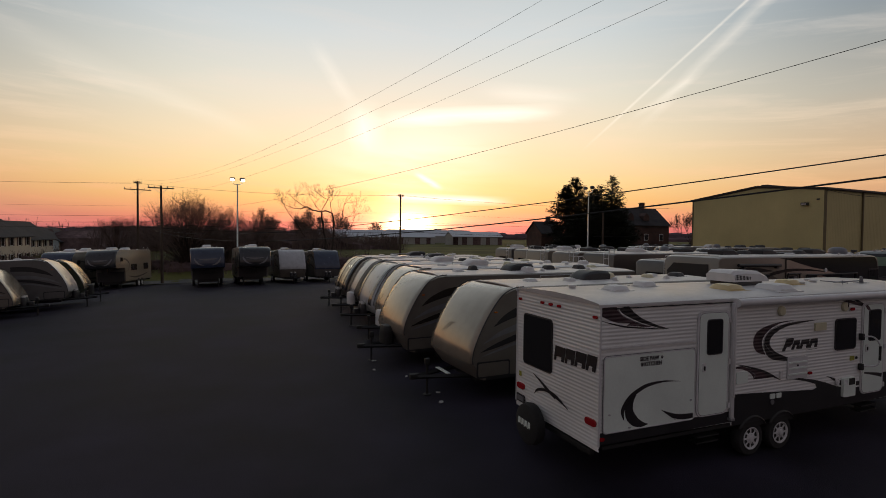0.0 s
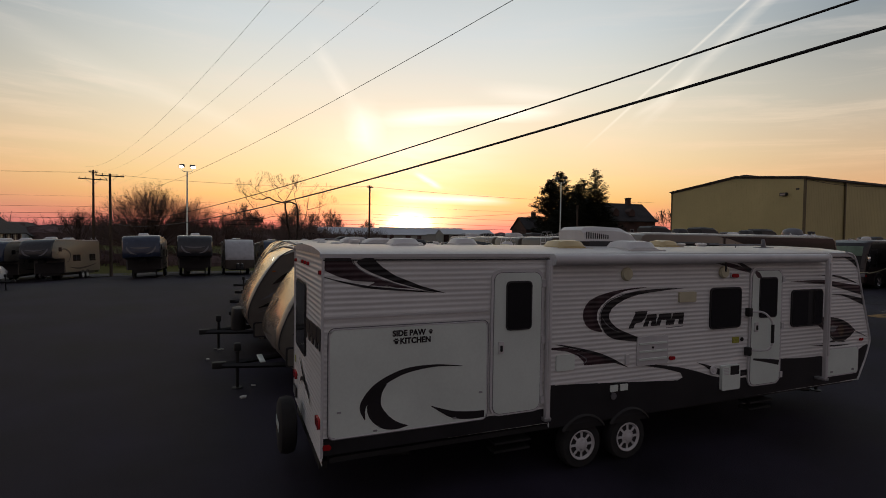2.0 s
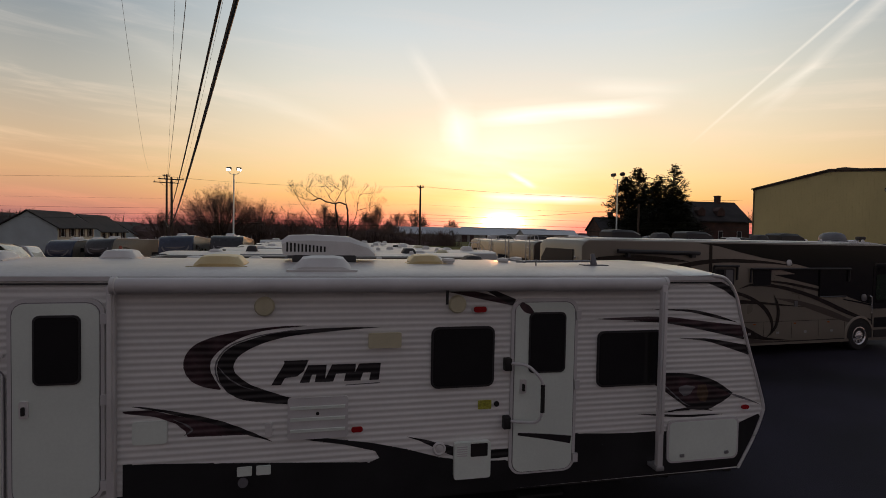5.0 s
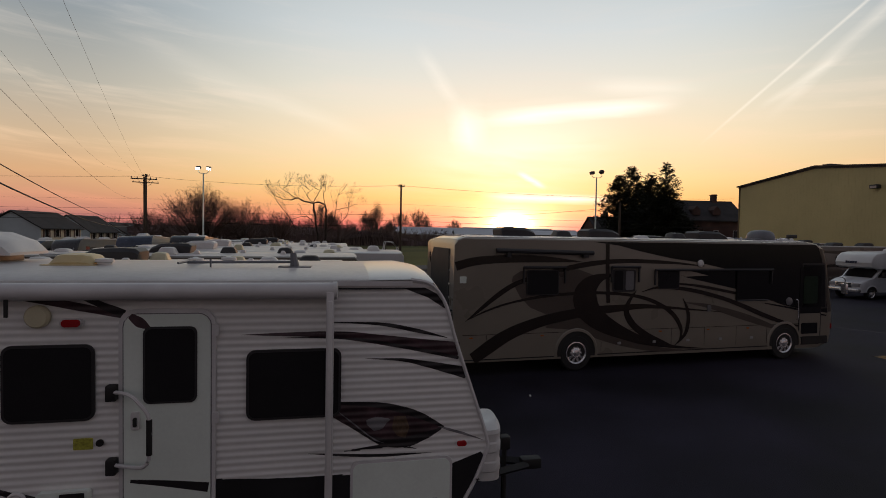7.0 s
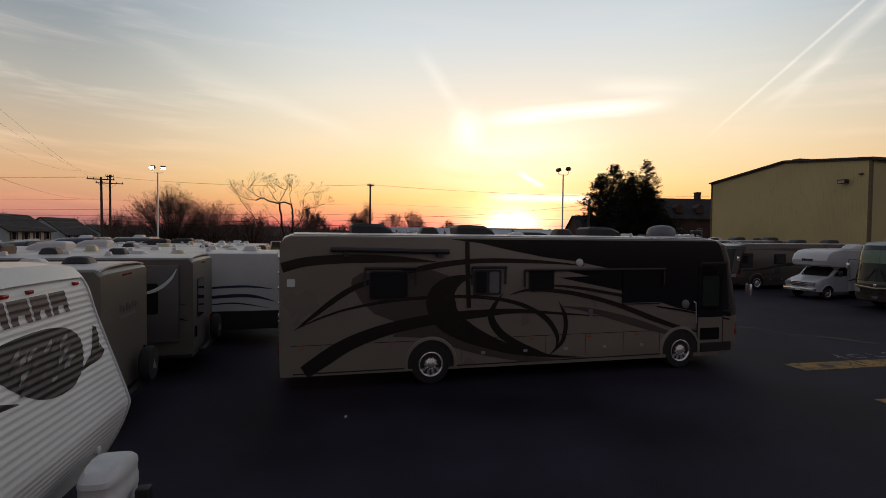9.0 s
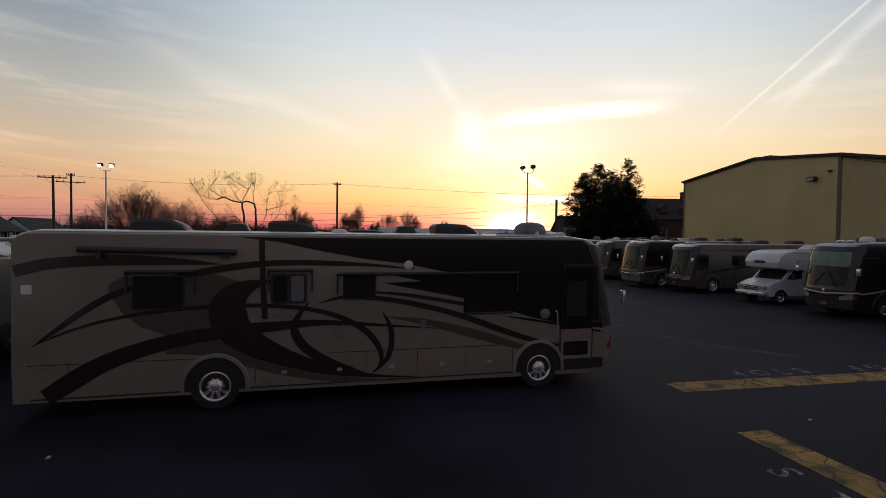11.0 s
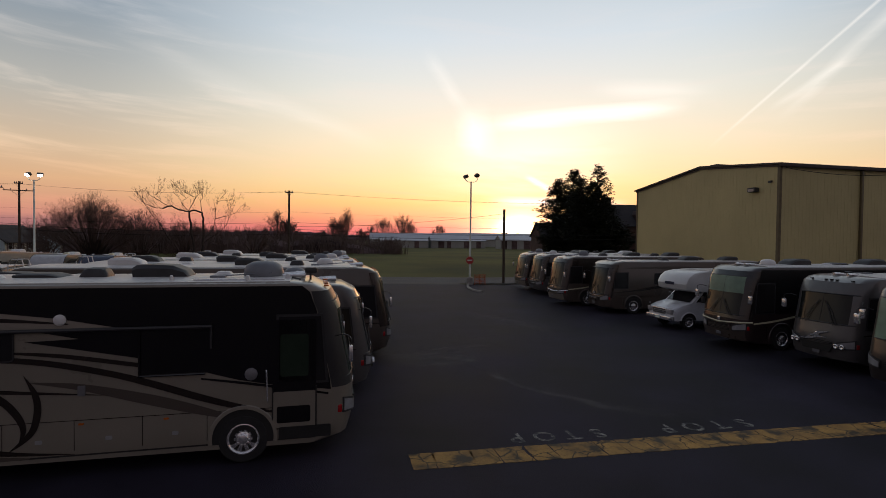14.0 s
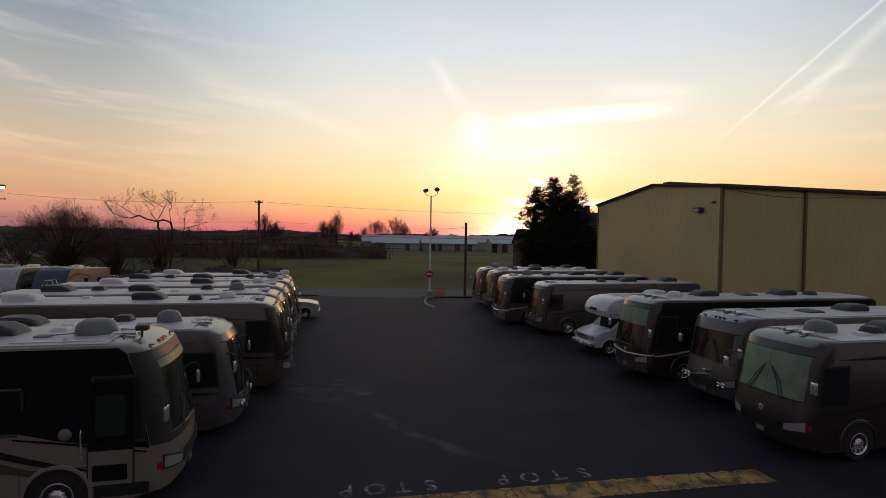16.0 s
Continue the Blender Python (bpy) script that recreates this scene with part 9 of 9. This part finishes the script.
# ---- trees ----
def bare_tree(name, label, x, y, height, spread, seed, stems=((0, 0, 0.16),), levels=6, fork=3, upright=0.55, droop=0.0, thick=0.22, first=0.25, twig=0.018, keep=1.0):
    rnd = random.Random(seed)
    z0 = land(x, y)
    t = thing(name, label, "tree", pose(x, y, z0), "bare trees beyond the road")
    trunk, crown = Geo(), Geo()

    def grow(p, d, ln, r, lv):
        d = d.normalized()
        g = trunk if lv < 2 else crown
        q = p
        for s in range(2):
            d2 = (d + Vector((rnd.uniform(-1, 1), rnd.uniform(-1, 1), rnd.uniform(-0.6, 0.9))) * 0.18).normalized()
            e = q + d2 * ln / 2
            ra, rb = max(twig, r * (1 - 0.15 * s)), max(twig * 0.7, r * (1 - 0.15 * (s + 1)))
            if lv < 2:
                g.tube([q, e], ra, 7, rb)
            else:
                stick(g, q, e, ra, rb)
            if s == 0 and lv >= 1 and rnd.random() < 0.7 * keep and lv < levels:
                side(e, d2, ln, rb, lv)
            q, d = e, d2
        if lv >= levels:
            return
        for k in range(fork if lv else fork + 1):
            if rnd.random() > keep and k:
                continue
            side(q, d, ln, r * 0.72, lv, wide=0.75)

    def side(p, d, ln, r, lv, wide=1.0):
        a = rnd.uniform(0, 2 * math.pi)
        u = d.orthogonal().normalized()
        w = d.cross(u)
        nd = d * rnd.uniform(0.5, 0.9) + (u * math.cos(a) + w * math.sin(a)) * wide * rnd.uniform(0.5, 1.0) * spread + Vector((0, 0, upright * rnd.uniform(0, 0.6) - droop))
        grow(p, nd, ln * rnd.uniform(0.62, 0.85), r * rnd.uniform(0.55, 0.75), lv + 1)

    for sx, sy, lean in stems:
        ang = rnd.uniform(0, 6.28)
        grow(Vector((sx, sy, -0.2)), Vector((math.cos(ang) * lean, math.sin(ang) * lean, 1)), height * first, thick, 0)
    part("trunk", trunk, "bark", t)
    part("crown", crown, "twigs", t, smooth=0)
    return t


def dome_tree(label, x, y, rx, rz, seed, limbs=120, thick=0.09, fine=0.016):
    """A low broad leafless tree: many stems from the base, their fine twigs filling a dome."""
    rnd = random.Random(seed)
    t = thing("bare_tree", label, "tree", pose(x, y, land(x, y)), "bare trees beyond the road")
    tr, cr = Geo(), Geo()

    def twigs(p, d, ln, r, lv):
        for i in range(4 if lv else 5):
            v = (d + Vector((rnd.uniform(-1, 1), rnd.uniform(-1, 1), rnd.uniform(-0.5, 0.9))) * 0.7).normalized()
            q = p + d * ln * 0.25 * i
            e = q + v * ln * rnd.uniform(0.6, 1.0)
            stick(cr, q, e, r, r * 0.6)
            if lv < 2:
                twigs(e, v, ln * 0.6, r * 0.62, lv + 1)

    for i in range(limbs):
        a, w = rnd.uniform(0, 2 * math.pi), rnd.random() ** 0.6
        el = math.acos(w * 0.96)
        k = rnd.uniform(0.72, 1.0)
        tip = Vector((math.cos(a) * w * rx * k, math.sin(a) * w * rx * k, math.sin(el) * rz * k + 0.8))
        base = Vector((rnd.uniform(-0.5, 0.5), rnd.uniform(-0.5, 0.5), -0.2))
        mid = Vector((tip.x * 0.42, tip.y * 0.42, tip.z * 0.55 + 0.4))
        pts = [Vector(q) for q in spline([tuple(base), tuple(mid), tuple(tip)], 3)]
        for j, (p, q) in enumerate(zip(pts, pts[1:])):
            r = thick * (1 - 0.14 * j)
            stick(tr if j < 3 else cr, p, q, r, r * 0.86)
        d = (tip - mid).normalized()
        twigs(mid.lerp(tip, 0.35), d, rz * 0.13, fine, 0)
        twigs(mid.lerp(tip, 0.72), d, rz * 0.12, fine * 0.9, 0)
    part("trunk", tr, "bark", t, smooth=0)
    part("crown", cr, "twigs", t, smooth=0)
    return t


dome_tree("wide spreading leafless tree with dense fine twigs", -3.8, 82.0, 8.4, 9.2, 3, 170)
dome_tree("broad leafless tree with fine twigs", 1.6, 84.5, 4.2, 8.2, 5, 60)
dome_tree("low rounded leafless shrub tree by the road", 6.6, 88.0, 4.2, 6.4, 6, 60)
dome_tree("low leafless tree behind the utility poles", -14.0, 92.0, 5.0, 5.8, 15, 60)
dome_tree("low rounded leafless tree past the old one", 16.5, 92.0, 4.0, 5.4, 16, 50)


def pollard():
    """The old pruned tree: two stout crooked leaders, long limbs, thin new growth."""
    rnd = random.Random(4)
    x, y = 13.1, 66.5
    z0 = land(x, y)
    t = thing("bare_tree", "old pruned leafless tree with thick crooked limbs and thin shoots", "tree", pose(x, y, z0), "bare trees beyond the road")
    tr, cr = Geo(), Geo()
    limbs = [
        # two leaders with a cut bar between them, then the long limbs: place along x, depth, height
        [(-0.2, 0, 0.6), (-0.35, 0, 3.0), (-0.5, 0, 4.4), (-0.75, 0.1, 6.0), (-0.9, 0.1, 7.2)],
        [(0.4, 0, 0.4), (0.6, 0, 3.0), (0.7, 0, 4.7), (0.72, 0, 6.0), (0.6, 0.1, 7.0)],
        [(0.6, 0.1, 7.0), (-0.1, 0.2, 7.3), (-0.9, 0.1, 7.2), (-1.9, 0.2, 7.35), (-2.8, 0.1, 7.7), (-3.7, -0.2, 7.4)],
        [(-2.8, 0.1, 7.7), (-3.6, -0.2, 8.1), (-4.5, -0.3, 9.1), (-4.1, -0.3, 10.0)],
        [(-3.7, -0.2, 7.4), (-4.8, 0.2, 7.6), (-5.8, 0.3, 8.1)],
        [(-0.9, 0.1, 7.2), (-1.7, 0.4, 8.2), (-1.3, 0.5, 9.2), (-1.9, 0.6, 10.2)],
        [(-0.9, 0.1, 7.2), (-0.3, -0.1, 8.4), (-0.1, -0.2, 9.3), (-0.9, -0.2, 10.2), (-1.2, -0.3, 10.7)],
        [(0.6, 0.1, 7.0), (0.3, 0.3, 8.2), (0.6, 0.2, 9.3), (0.5, 0.1, 10.3)],
        [(0.9, 0, 4.0), (1.7, 0.4, 5.2), (1.9, 0.3, 6.4), (2.2, 0, 8.3), (3.9, -0.2, 9.0)],
        [(1.9, 0.3, 6.4), (2.9, 0.2, 6.6), (4.6, 0.1, 7.2)],
        [(0.8, 0, 3.6), (2.4, -0.3, 4.7), (3.4, -0.2, 5.8), (3.6, 0.1, 7.4)],
        [(-0.4, 0, 4.0), (-1.6, 0.2, 5.4), (-2.6, 0.2, 5.3), (-4.5, 0.4, 5.1), (-6.4, 0.4, 5.7)],
        [(-3.0, 0.3, 3.8), (-3.9, 0.4, 5.4), (-5.0, 0.4, 6.8), (-5.7, 0.3, 8.2)],
    ]

    def shoots(p, d, ln, lv):
        n = 3
        for i in range(n):
            v = (d + Vector((rnd.uniform(-1, 1), rnd.uniform(-1, 1), rnd.uniform(-0.3, 1.1))) * 0.75).normalized()
            m = p + v * ln * 0.5
            e = m + (v + Vector((rnd.uniform(-1, 1), rnd.uniform(-1, 1), rnd.uniform(-0.2, 0.8))) * 0.35).normalized() * ln * 0.5
            q = 0.024 * 0.62 ** lv
            stick(cr, p, m, q, q * 0.85)
            stick(cr, m, e, q * 0.85, q * 0.7)
            if lv < 3:
                shoots(e, v, ln * 0.66, lv + 1)

    for i, l in enumerate(limbs):
        l = [(a, b, min(c, 8.4 + (c - 8.4) * 0.45) - z0 if c > 8.4 else c - z0) for a, b, c in l]
        pts = [Vector(p) + Vector((rnd.uniform(-0.07, 0.07), 0, rnd.uniform(-0.07, 0.07))) for p in spline(l, 3)]
        r0 = 0.14 if i < 2 else 0.10 if i == 2 else 0.042
        tr.tube(pts, r0, 7, r0 * (0.75 if i < 3 else 0.4))
        if i > 1:
            for k, p in enumerate(pts[3:]):
                if k % 2 == 0 or k > len(pts) - 6:
                    shoots(p, (pts[min(len(pts) - 1, k + 4)] - pts[k + 2]).normalized(), rnd.uniform(0.6, 1.1), 1)
    part("trunk", tr, "bark", t, "stout crooked grey trunk and limbs")
    part("crown", cr, "twigs", t, smooth=0)


pollard()
for i, (x, y, h, k) in enumerate(((36.5, 204, 13.5, 0.26), (32.0, 200, 10.0, 0.3), (34.5, 206, 8.5, 0.45), (42.0, 205, 6.5, 0.6), (27.0, 208, 6.0, 0.7))):
    dome_tree("slender leafless tree at the field edge", x, y, h * k, h, 30 + i, 34, 0.10, 0.03)
for i, (x, y, h) in enumerate(((14.7, 160, 9.5), (17.5, 162, 7.5), (62, 300, 14), (75, 310, 16), (80, 318, 13), (54, 290, 9), (96, 300, 10))):
    dome_tree("rounded leafless tree at the field edge", x, y, h * 0.55, h, 40 + i, 40, 0.12, 0.04)


def evergreen(name, label, x, y, height, radius, seed, open_top=0.0, leaders=1, low=0.0, sprays=2600, pointed=1.0):
    """Dark evergreen: tapered trunk, whorled limbs, many small sprays of needles with gaps between."""
    rnd = random.Random(seed)
    z0 = land(x, y)
    t = thing(name, label, "tree", pose(x, y, z0), "evergreens by the farmhouse")
    tr, cr = Geo(), Geo()
    heads = []
    for k in range(leaders):
        a = 2 * math.pi * k / leaders + 0.5
        off = 0.0 if leaders == 1 else radius * 0.42
        heads.append((math.cos(a) * off, math.sin(a) * off, height * (1.0 - 0.13 * k)))
    for hx, hy, hh in heads:
        tr.tube([(hx * 0.1, hy * 0.1, -0.2), (hx * 0.4, hy * 0.4, hh * 0.35), (hx, hy, hh * 0.96)], 0.32, 8, 0.03)
    per = sprays // leaders
    for hx, hy, hh in heads:
        limbs = 230
        for i in range(limbs):
            f = low + (1 - low) * (i + rnd.random()) / limbs
            z = hh * f
            env = 0.72 + 0.28 * f / 0.3 if f < 0.3 else max(0.0, 1 - ((f - 0.3) / 0.7) ** (1.55 / pointed)) ** 0.85
            reach = radius * env * rnd.uniform(0.5, 1.18) / (1 if leaders == 1 else 1.25) + 0.25
            a = rnd.uniform(0, 2 * math.pi)
            c, s = math.cos(a), math.sin(a)
            w = min(1, f * 2.2)
            bx, by = hx * w, hy * w
            tip = (bx + c * reach, by + s * reach, z + reach * rnd.uniform(0.0, 0.45))
            stick(tr, (bx, by, z - reach * 0.12), tip, 0.045, 0.012)
            n = max(5, int(per / limbs * (0.4 + env * 1.5)))
            for j in range(n):
                q = rnd.random() ** 0.55
                if rnd.random() < open_top * f:
                    continue
                px, py, pz = bx + c * reach * q + rnd.gauss(0, 0.22), by + s * reach * q + rnd.gauss(0, 0.22), z + (tip[2] - z) * q + rnd.gauss(0, 0.20)
                for b in range(3):
                    u = rnd.uniform(0, 6.28)
                    ln, wd = rnd.uniform(0.28, 0.6), rnd.uniform(0.07, 0.15)
                    dx, dy, dz = math.cos(u) * ln * 0.8 + c * 0.12, math.sin(u) * ln * 0.8 + s * 0.12, rnd.uniform(-0.15, 0.5) * ln
                    vx, vy = -math.sin(u) * wd, math.cos(u) * wd
                    k = len(cr.v)
                    cr.v += [(px - vx * 0.4, py - vy * 0.4, pz), (px + dx * 0.5 - vx, py + dy * 0.5 - vy, pz + dz * 0.5 + rnd.uniform(-.06, .06)), (px + dx, py + dy, pz + dz), (px + dx * 0.5 + vx, py + dy * 0.5 + vy, pz + dz * 0.5)]
                    cr.f.append((k, k + 1, k + 2, k + 3))
    part("trunk", tr, "bark", t)
    part("crown", cr, "needles", t, smooth=0)
    return t


evergreen("evergreen_tree", "tall dark pointed evergreen by the farmhouse", 71.0, 87.5, 17.2, 5.6, 2, 0.22, 2, 0.02, 15000, 1.05)
evergreen("evergreen_tree", "tall dark evergreen with an open ragged crown", 67.6, 72.2, 15.9, 3.9, 3, 0.35, 3, 0.03, 10000, 0.9)
evergreen("evergreen_tree", "dark evergreen between two taller ones", 72.0, 82.0, 14.2, 5.0, 7, 0.15, 2, 0.02, 9000, 0.8)
evergreen("evergreen_tree", "low dark evergreen shrub mass", 67.5, 80.0, 9.5, 4.6, 9, 0.05, 2, 0.0, 7000, 0.7)
evergreen("evergreen_tree", "low dark evergreen beside the farmhouse", 71.5, 73.5, 8.0, 3.6, 12, 0.05, 1, 0.0, 5000, 0.7)
bare_tree("bare_tree", "leafless tree behind the building", 86.0, 68.0, 9.5, 0.7, 61, ((0, 0, 0.1),), 5, 3, 0.5, 0, 0.16, 0.3, 0.03)


# ---- cars ----
def car(label, m, L=4.8, W=1.85, paint="car_dark", kind="suv", group="cars on the lot"):
    """Front at +x."""
    t = thing("car", label, "car", m, group)
    f = L / 2
    H = 1.78 if kind == "suv" else 1.9 if kind == "van" else 1.85
    if kind == "pickup":
        prof = [(-f, 0.45), (-f, 1.08), (-0.5, 1.1), (-0.45, 1.7), (-0.3, H), (0.7, H), (1.35, 1.2), (f - 0.5, 1.12), (f - 0.08, 1.0), (f, 0.75), (f - 0.05, 0.42)]
    elif kind == "van":
        prof = [(-f, 0.4), (-f, 1.6), (-f + 0.2, H), (f - 2.0, H), (f - 1.2, 1.2), (f - 0.35, 1.0), (f - 0.05, 0.85), (f, 0.6), (f - 0.05, 0.38)]
    else:
        prof = [(-f, 0.42), (-f + 0.02, 1.05), (-f + 0.35, 1.7), (-f + 0.6, H), (0.3, H), (1.1, 1.15), (f - 0.45, 1.02), (f - 0.08, 0.9), (f, 0.65), (f - 0.05, 0.4)]
    part("body", Geo().loft(loft_body(prof, W, 0.18, 0.0)), paint, t)
    for s in (-1, 1):
        y = s * W / 2
        if kind == "pickup":
            sw = [(-0.38, 1.16), (-0.36, 1.62), (0.62, 1.66), (1.12, 1.2)]
        elif kind == "van":
            sw = [(f - 2.9, 1.15), (f - 2.9, 1.7), (f - 2.1, 1.7), (f - 1.45, 1.2)]
        else:
            sw = [(-f + 0.5, 1.12), (-f + 0.75, 1.62), (0.22, 1.64), (0.85, 1.18)]
        part("side_window", Geo().prism(sw, y - s * 0.01, y + s * 0.006), "glass", t)
        for wx in (f - 0.95, -f + 0.95):
            arch(t, wx, y, s, 0.36, paint, floor=0.42, flare=0.02)
            wheel(t, wx, y - s * 0.01, s, 0.36, "chrome", 5, 0.2)
        part("headlight", Geo().box(f - 0.2, f - 0.02, s * (W / 2 - 0.3) - 0.18, s * (W / 2 - 0.3) + 0.18, 0.78, 0.94, 0.03), "lamp_lens", t)
        part("tail_light", Geo().box(-f - 0.015, -f + 0.1, s * (W / 2 - 0.12) - 0.08, s * (W / 2 - 0.12) + 0.08, 0.85, 1.1, 0.02), "red_lens", t)
    x0, x1, z0, z1 = {"pickup": (0.72, 1.33, H - 0.03, 1.22), "van": (f - 1.98, f - 1.22, H - 0.03, 1.22), "suv": (0.32, 1.08, H - 0.03, 1.17)}[kind]
    part("windshield", Geo().loft([[(x0, y, z0), (x1, y, z1), (x1 - 0.02, y, z1 - 0.03), (x0 - 0.02, y, z0 - 0.03)] for y in (-W / 2 + 0.14, 0, W / 2 - 0.14)]).add([], []), "windshield", t)
    part("grille", Geo().box(f - 0.05, f + 0.015, -0.5, 0.5, 0.62, 0.86, 0.01), "dark_plastic", t)
    part("bumper", Geo().box(f - 0.14, f + 0.06, -W / 2 + 0.08, W / 2 - 0.08, 0.42, 0.58, 0.03), "chrome", t)
    return t


car("silver pickup with chrome bumper beside the motorhomes", parked(28.15, 37.6), 5.6, 1.95, "car_silver", "pickup")


def high_van(label, m):
    """A tall white van, nose at +x."""
    L, W, H = 6.0, 2.05, 2.95
    f = L / 2
    t = thing("van", label, "van", m, "cars on the lot")
    prof = [(-f, 0.45), (-f, H - 0.15), (-f + 0.15, H), (f - 1.75, H), (f - 1.55, H - 0.08), (f - 0.95, 1.75), (f - 0.25, 1.50), (f - 0.05, 1.25), (f, 0.75), (f - 0.05, 0.42)]
    part("body", Geo().loft(loft_body(prof, W, 0.16, f - 1.2)), "van_white", t)
    part("windshield", Geo().loft([[(f - 1.52, y, H - 0.16), (f - 0.96, y, 1.80)] for y in (-0.8, 0.0, 0.8)], closed=False, caps=False), "glass", t)
    part("bumper", Geo().box(f - 0.10, f + 0.08, -0.95, 0.95, 0.42, 0.62, 0.03), "dark_plastic", t)
    for s in (-1, 1):
        y = s * W / 2
        part("cab_window", Geo().prism([(f - 2.5, 1.78), (f - 2.5, 2.45), (f - 1.62, 2.45), (f - 1.2, 1.78)], y - s * 0.004, y + s * 0.012), "glass", t)
        window(t, -f + 0.5, -f + 3.2, 1.78, 2.42, y, s)
        part("headlight", Geo().box(f - 0.16, f + 0.01, s * 0.78 - 0.14, s * 0.78 + 0.14, 0.95, 1.2, 0.03), "lamp_lens", t)
        for x in (f - 1.0, -f + 1.2):
            wheel(t, x, y, s, 0.36, "chrome", 8, 0.22)
            arch(t, x, y, s, 0.36, "van_white", floor=0.44, flare=0.02)
    part("roof_rack", Geo().box(-f + 0.8, f - 2.2, -0.8, -0.76, H + 0.04, H + 0.08).box(-f + 0.8, f - 2.2, 0.76, 0.8, H + 0.04, H + 0.08).box(-f + 1.0, -f + 1.05, -0.8, 0.8, H - 0.01, H + 0.05).box(f - 2.5, f - 2.45, -0.8, 0.8, H - 0.01, H + 0.05), "steel", t)
    return t


high_van("tall white van with dark windows parked past the trailers", parked(-13.6, 46.2))


def litter(x, y, s, turn):
    g = Geo().prism([(-s, -s * 0.5), (s * 0.2, -s * 0.6), (s, s * 0.1), (s * 0.3, s * 0.6), (-s * 0.8, s * 0.4)], 0.003, 0.03, "z")
    m = pose(x, y, gz(x, y), 4, 3, turn)
    g.v = [tuple(m @ Vector(v)) for v in g.v]
    tagged(part("paper_scrap", g, "litter", smooth=0), "small pale scrap lying on the asphalt", "litter", "scraps on the asphalt")


for i, (x, y, s) in enumerate(((30.3, 8.4, 0.04), (2.95, 9.75, 0.09), (2.35, 13.4, 0.07), (3.2, 10.5, 0.06), (2.7, 14.5, 0.08), (3.0, 12.3, 0.05), (16.9, 9.6, 0.04))):
    litter(x, y, s, i * 40)
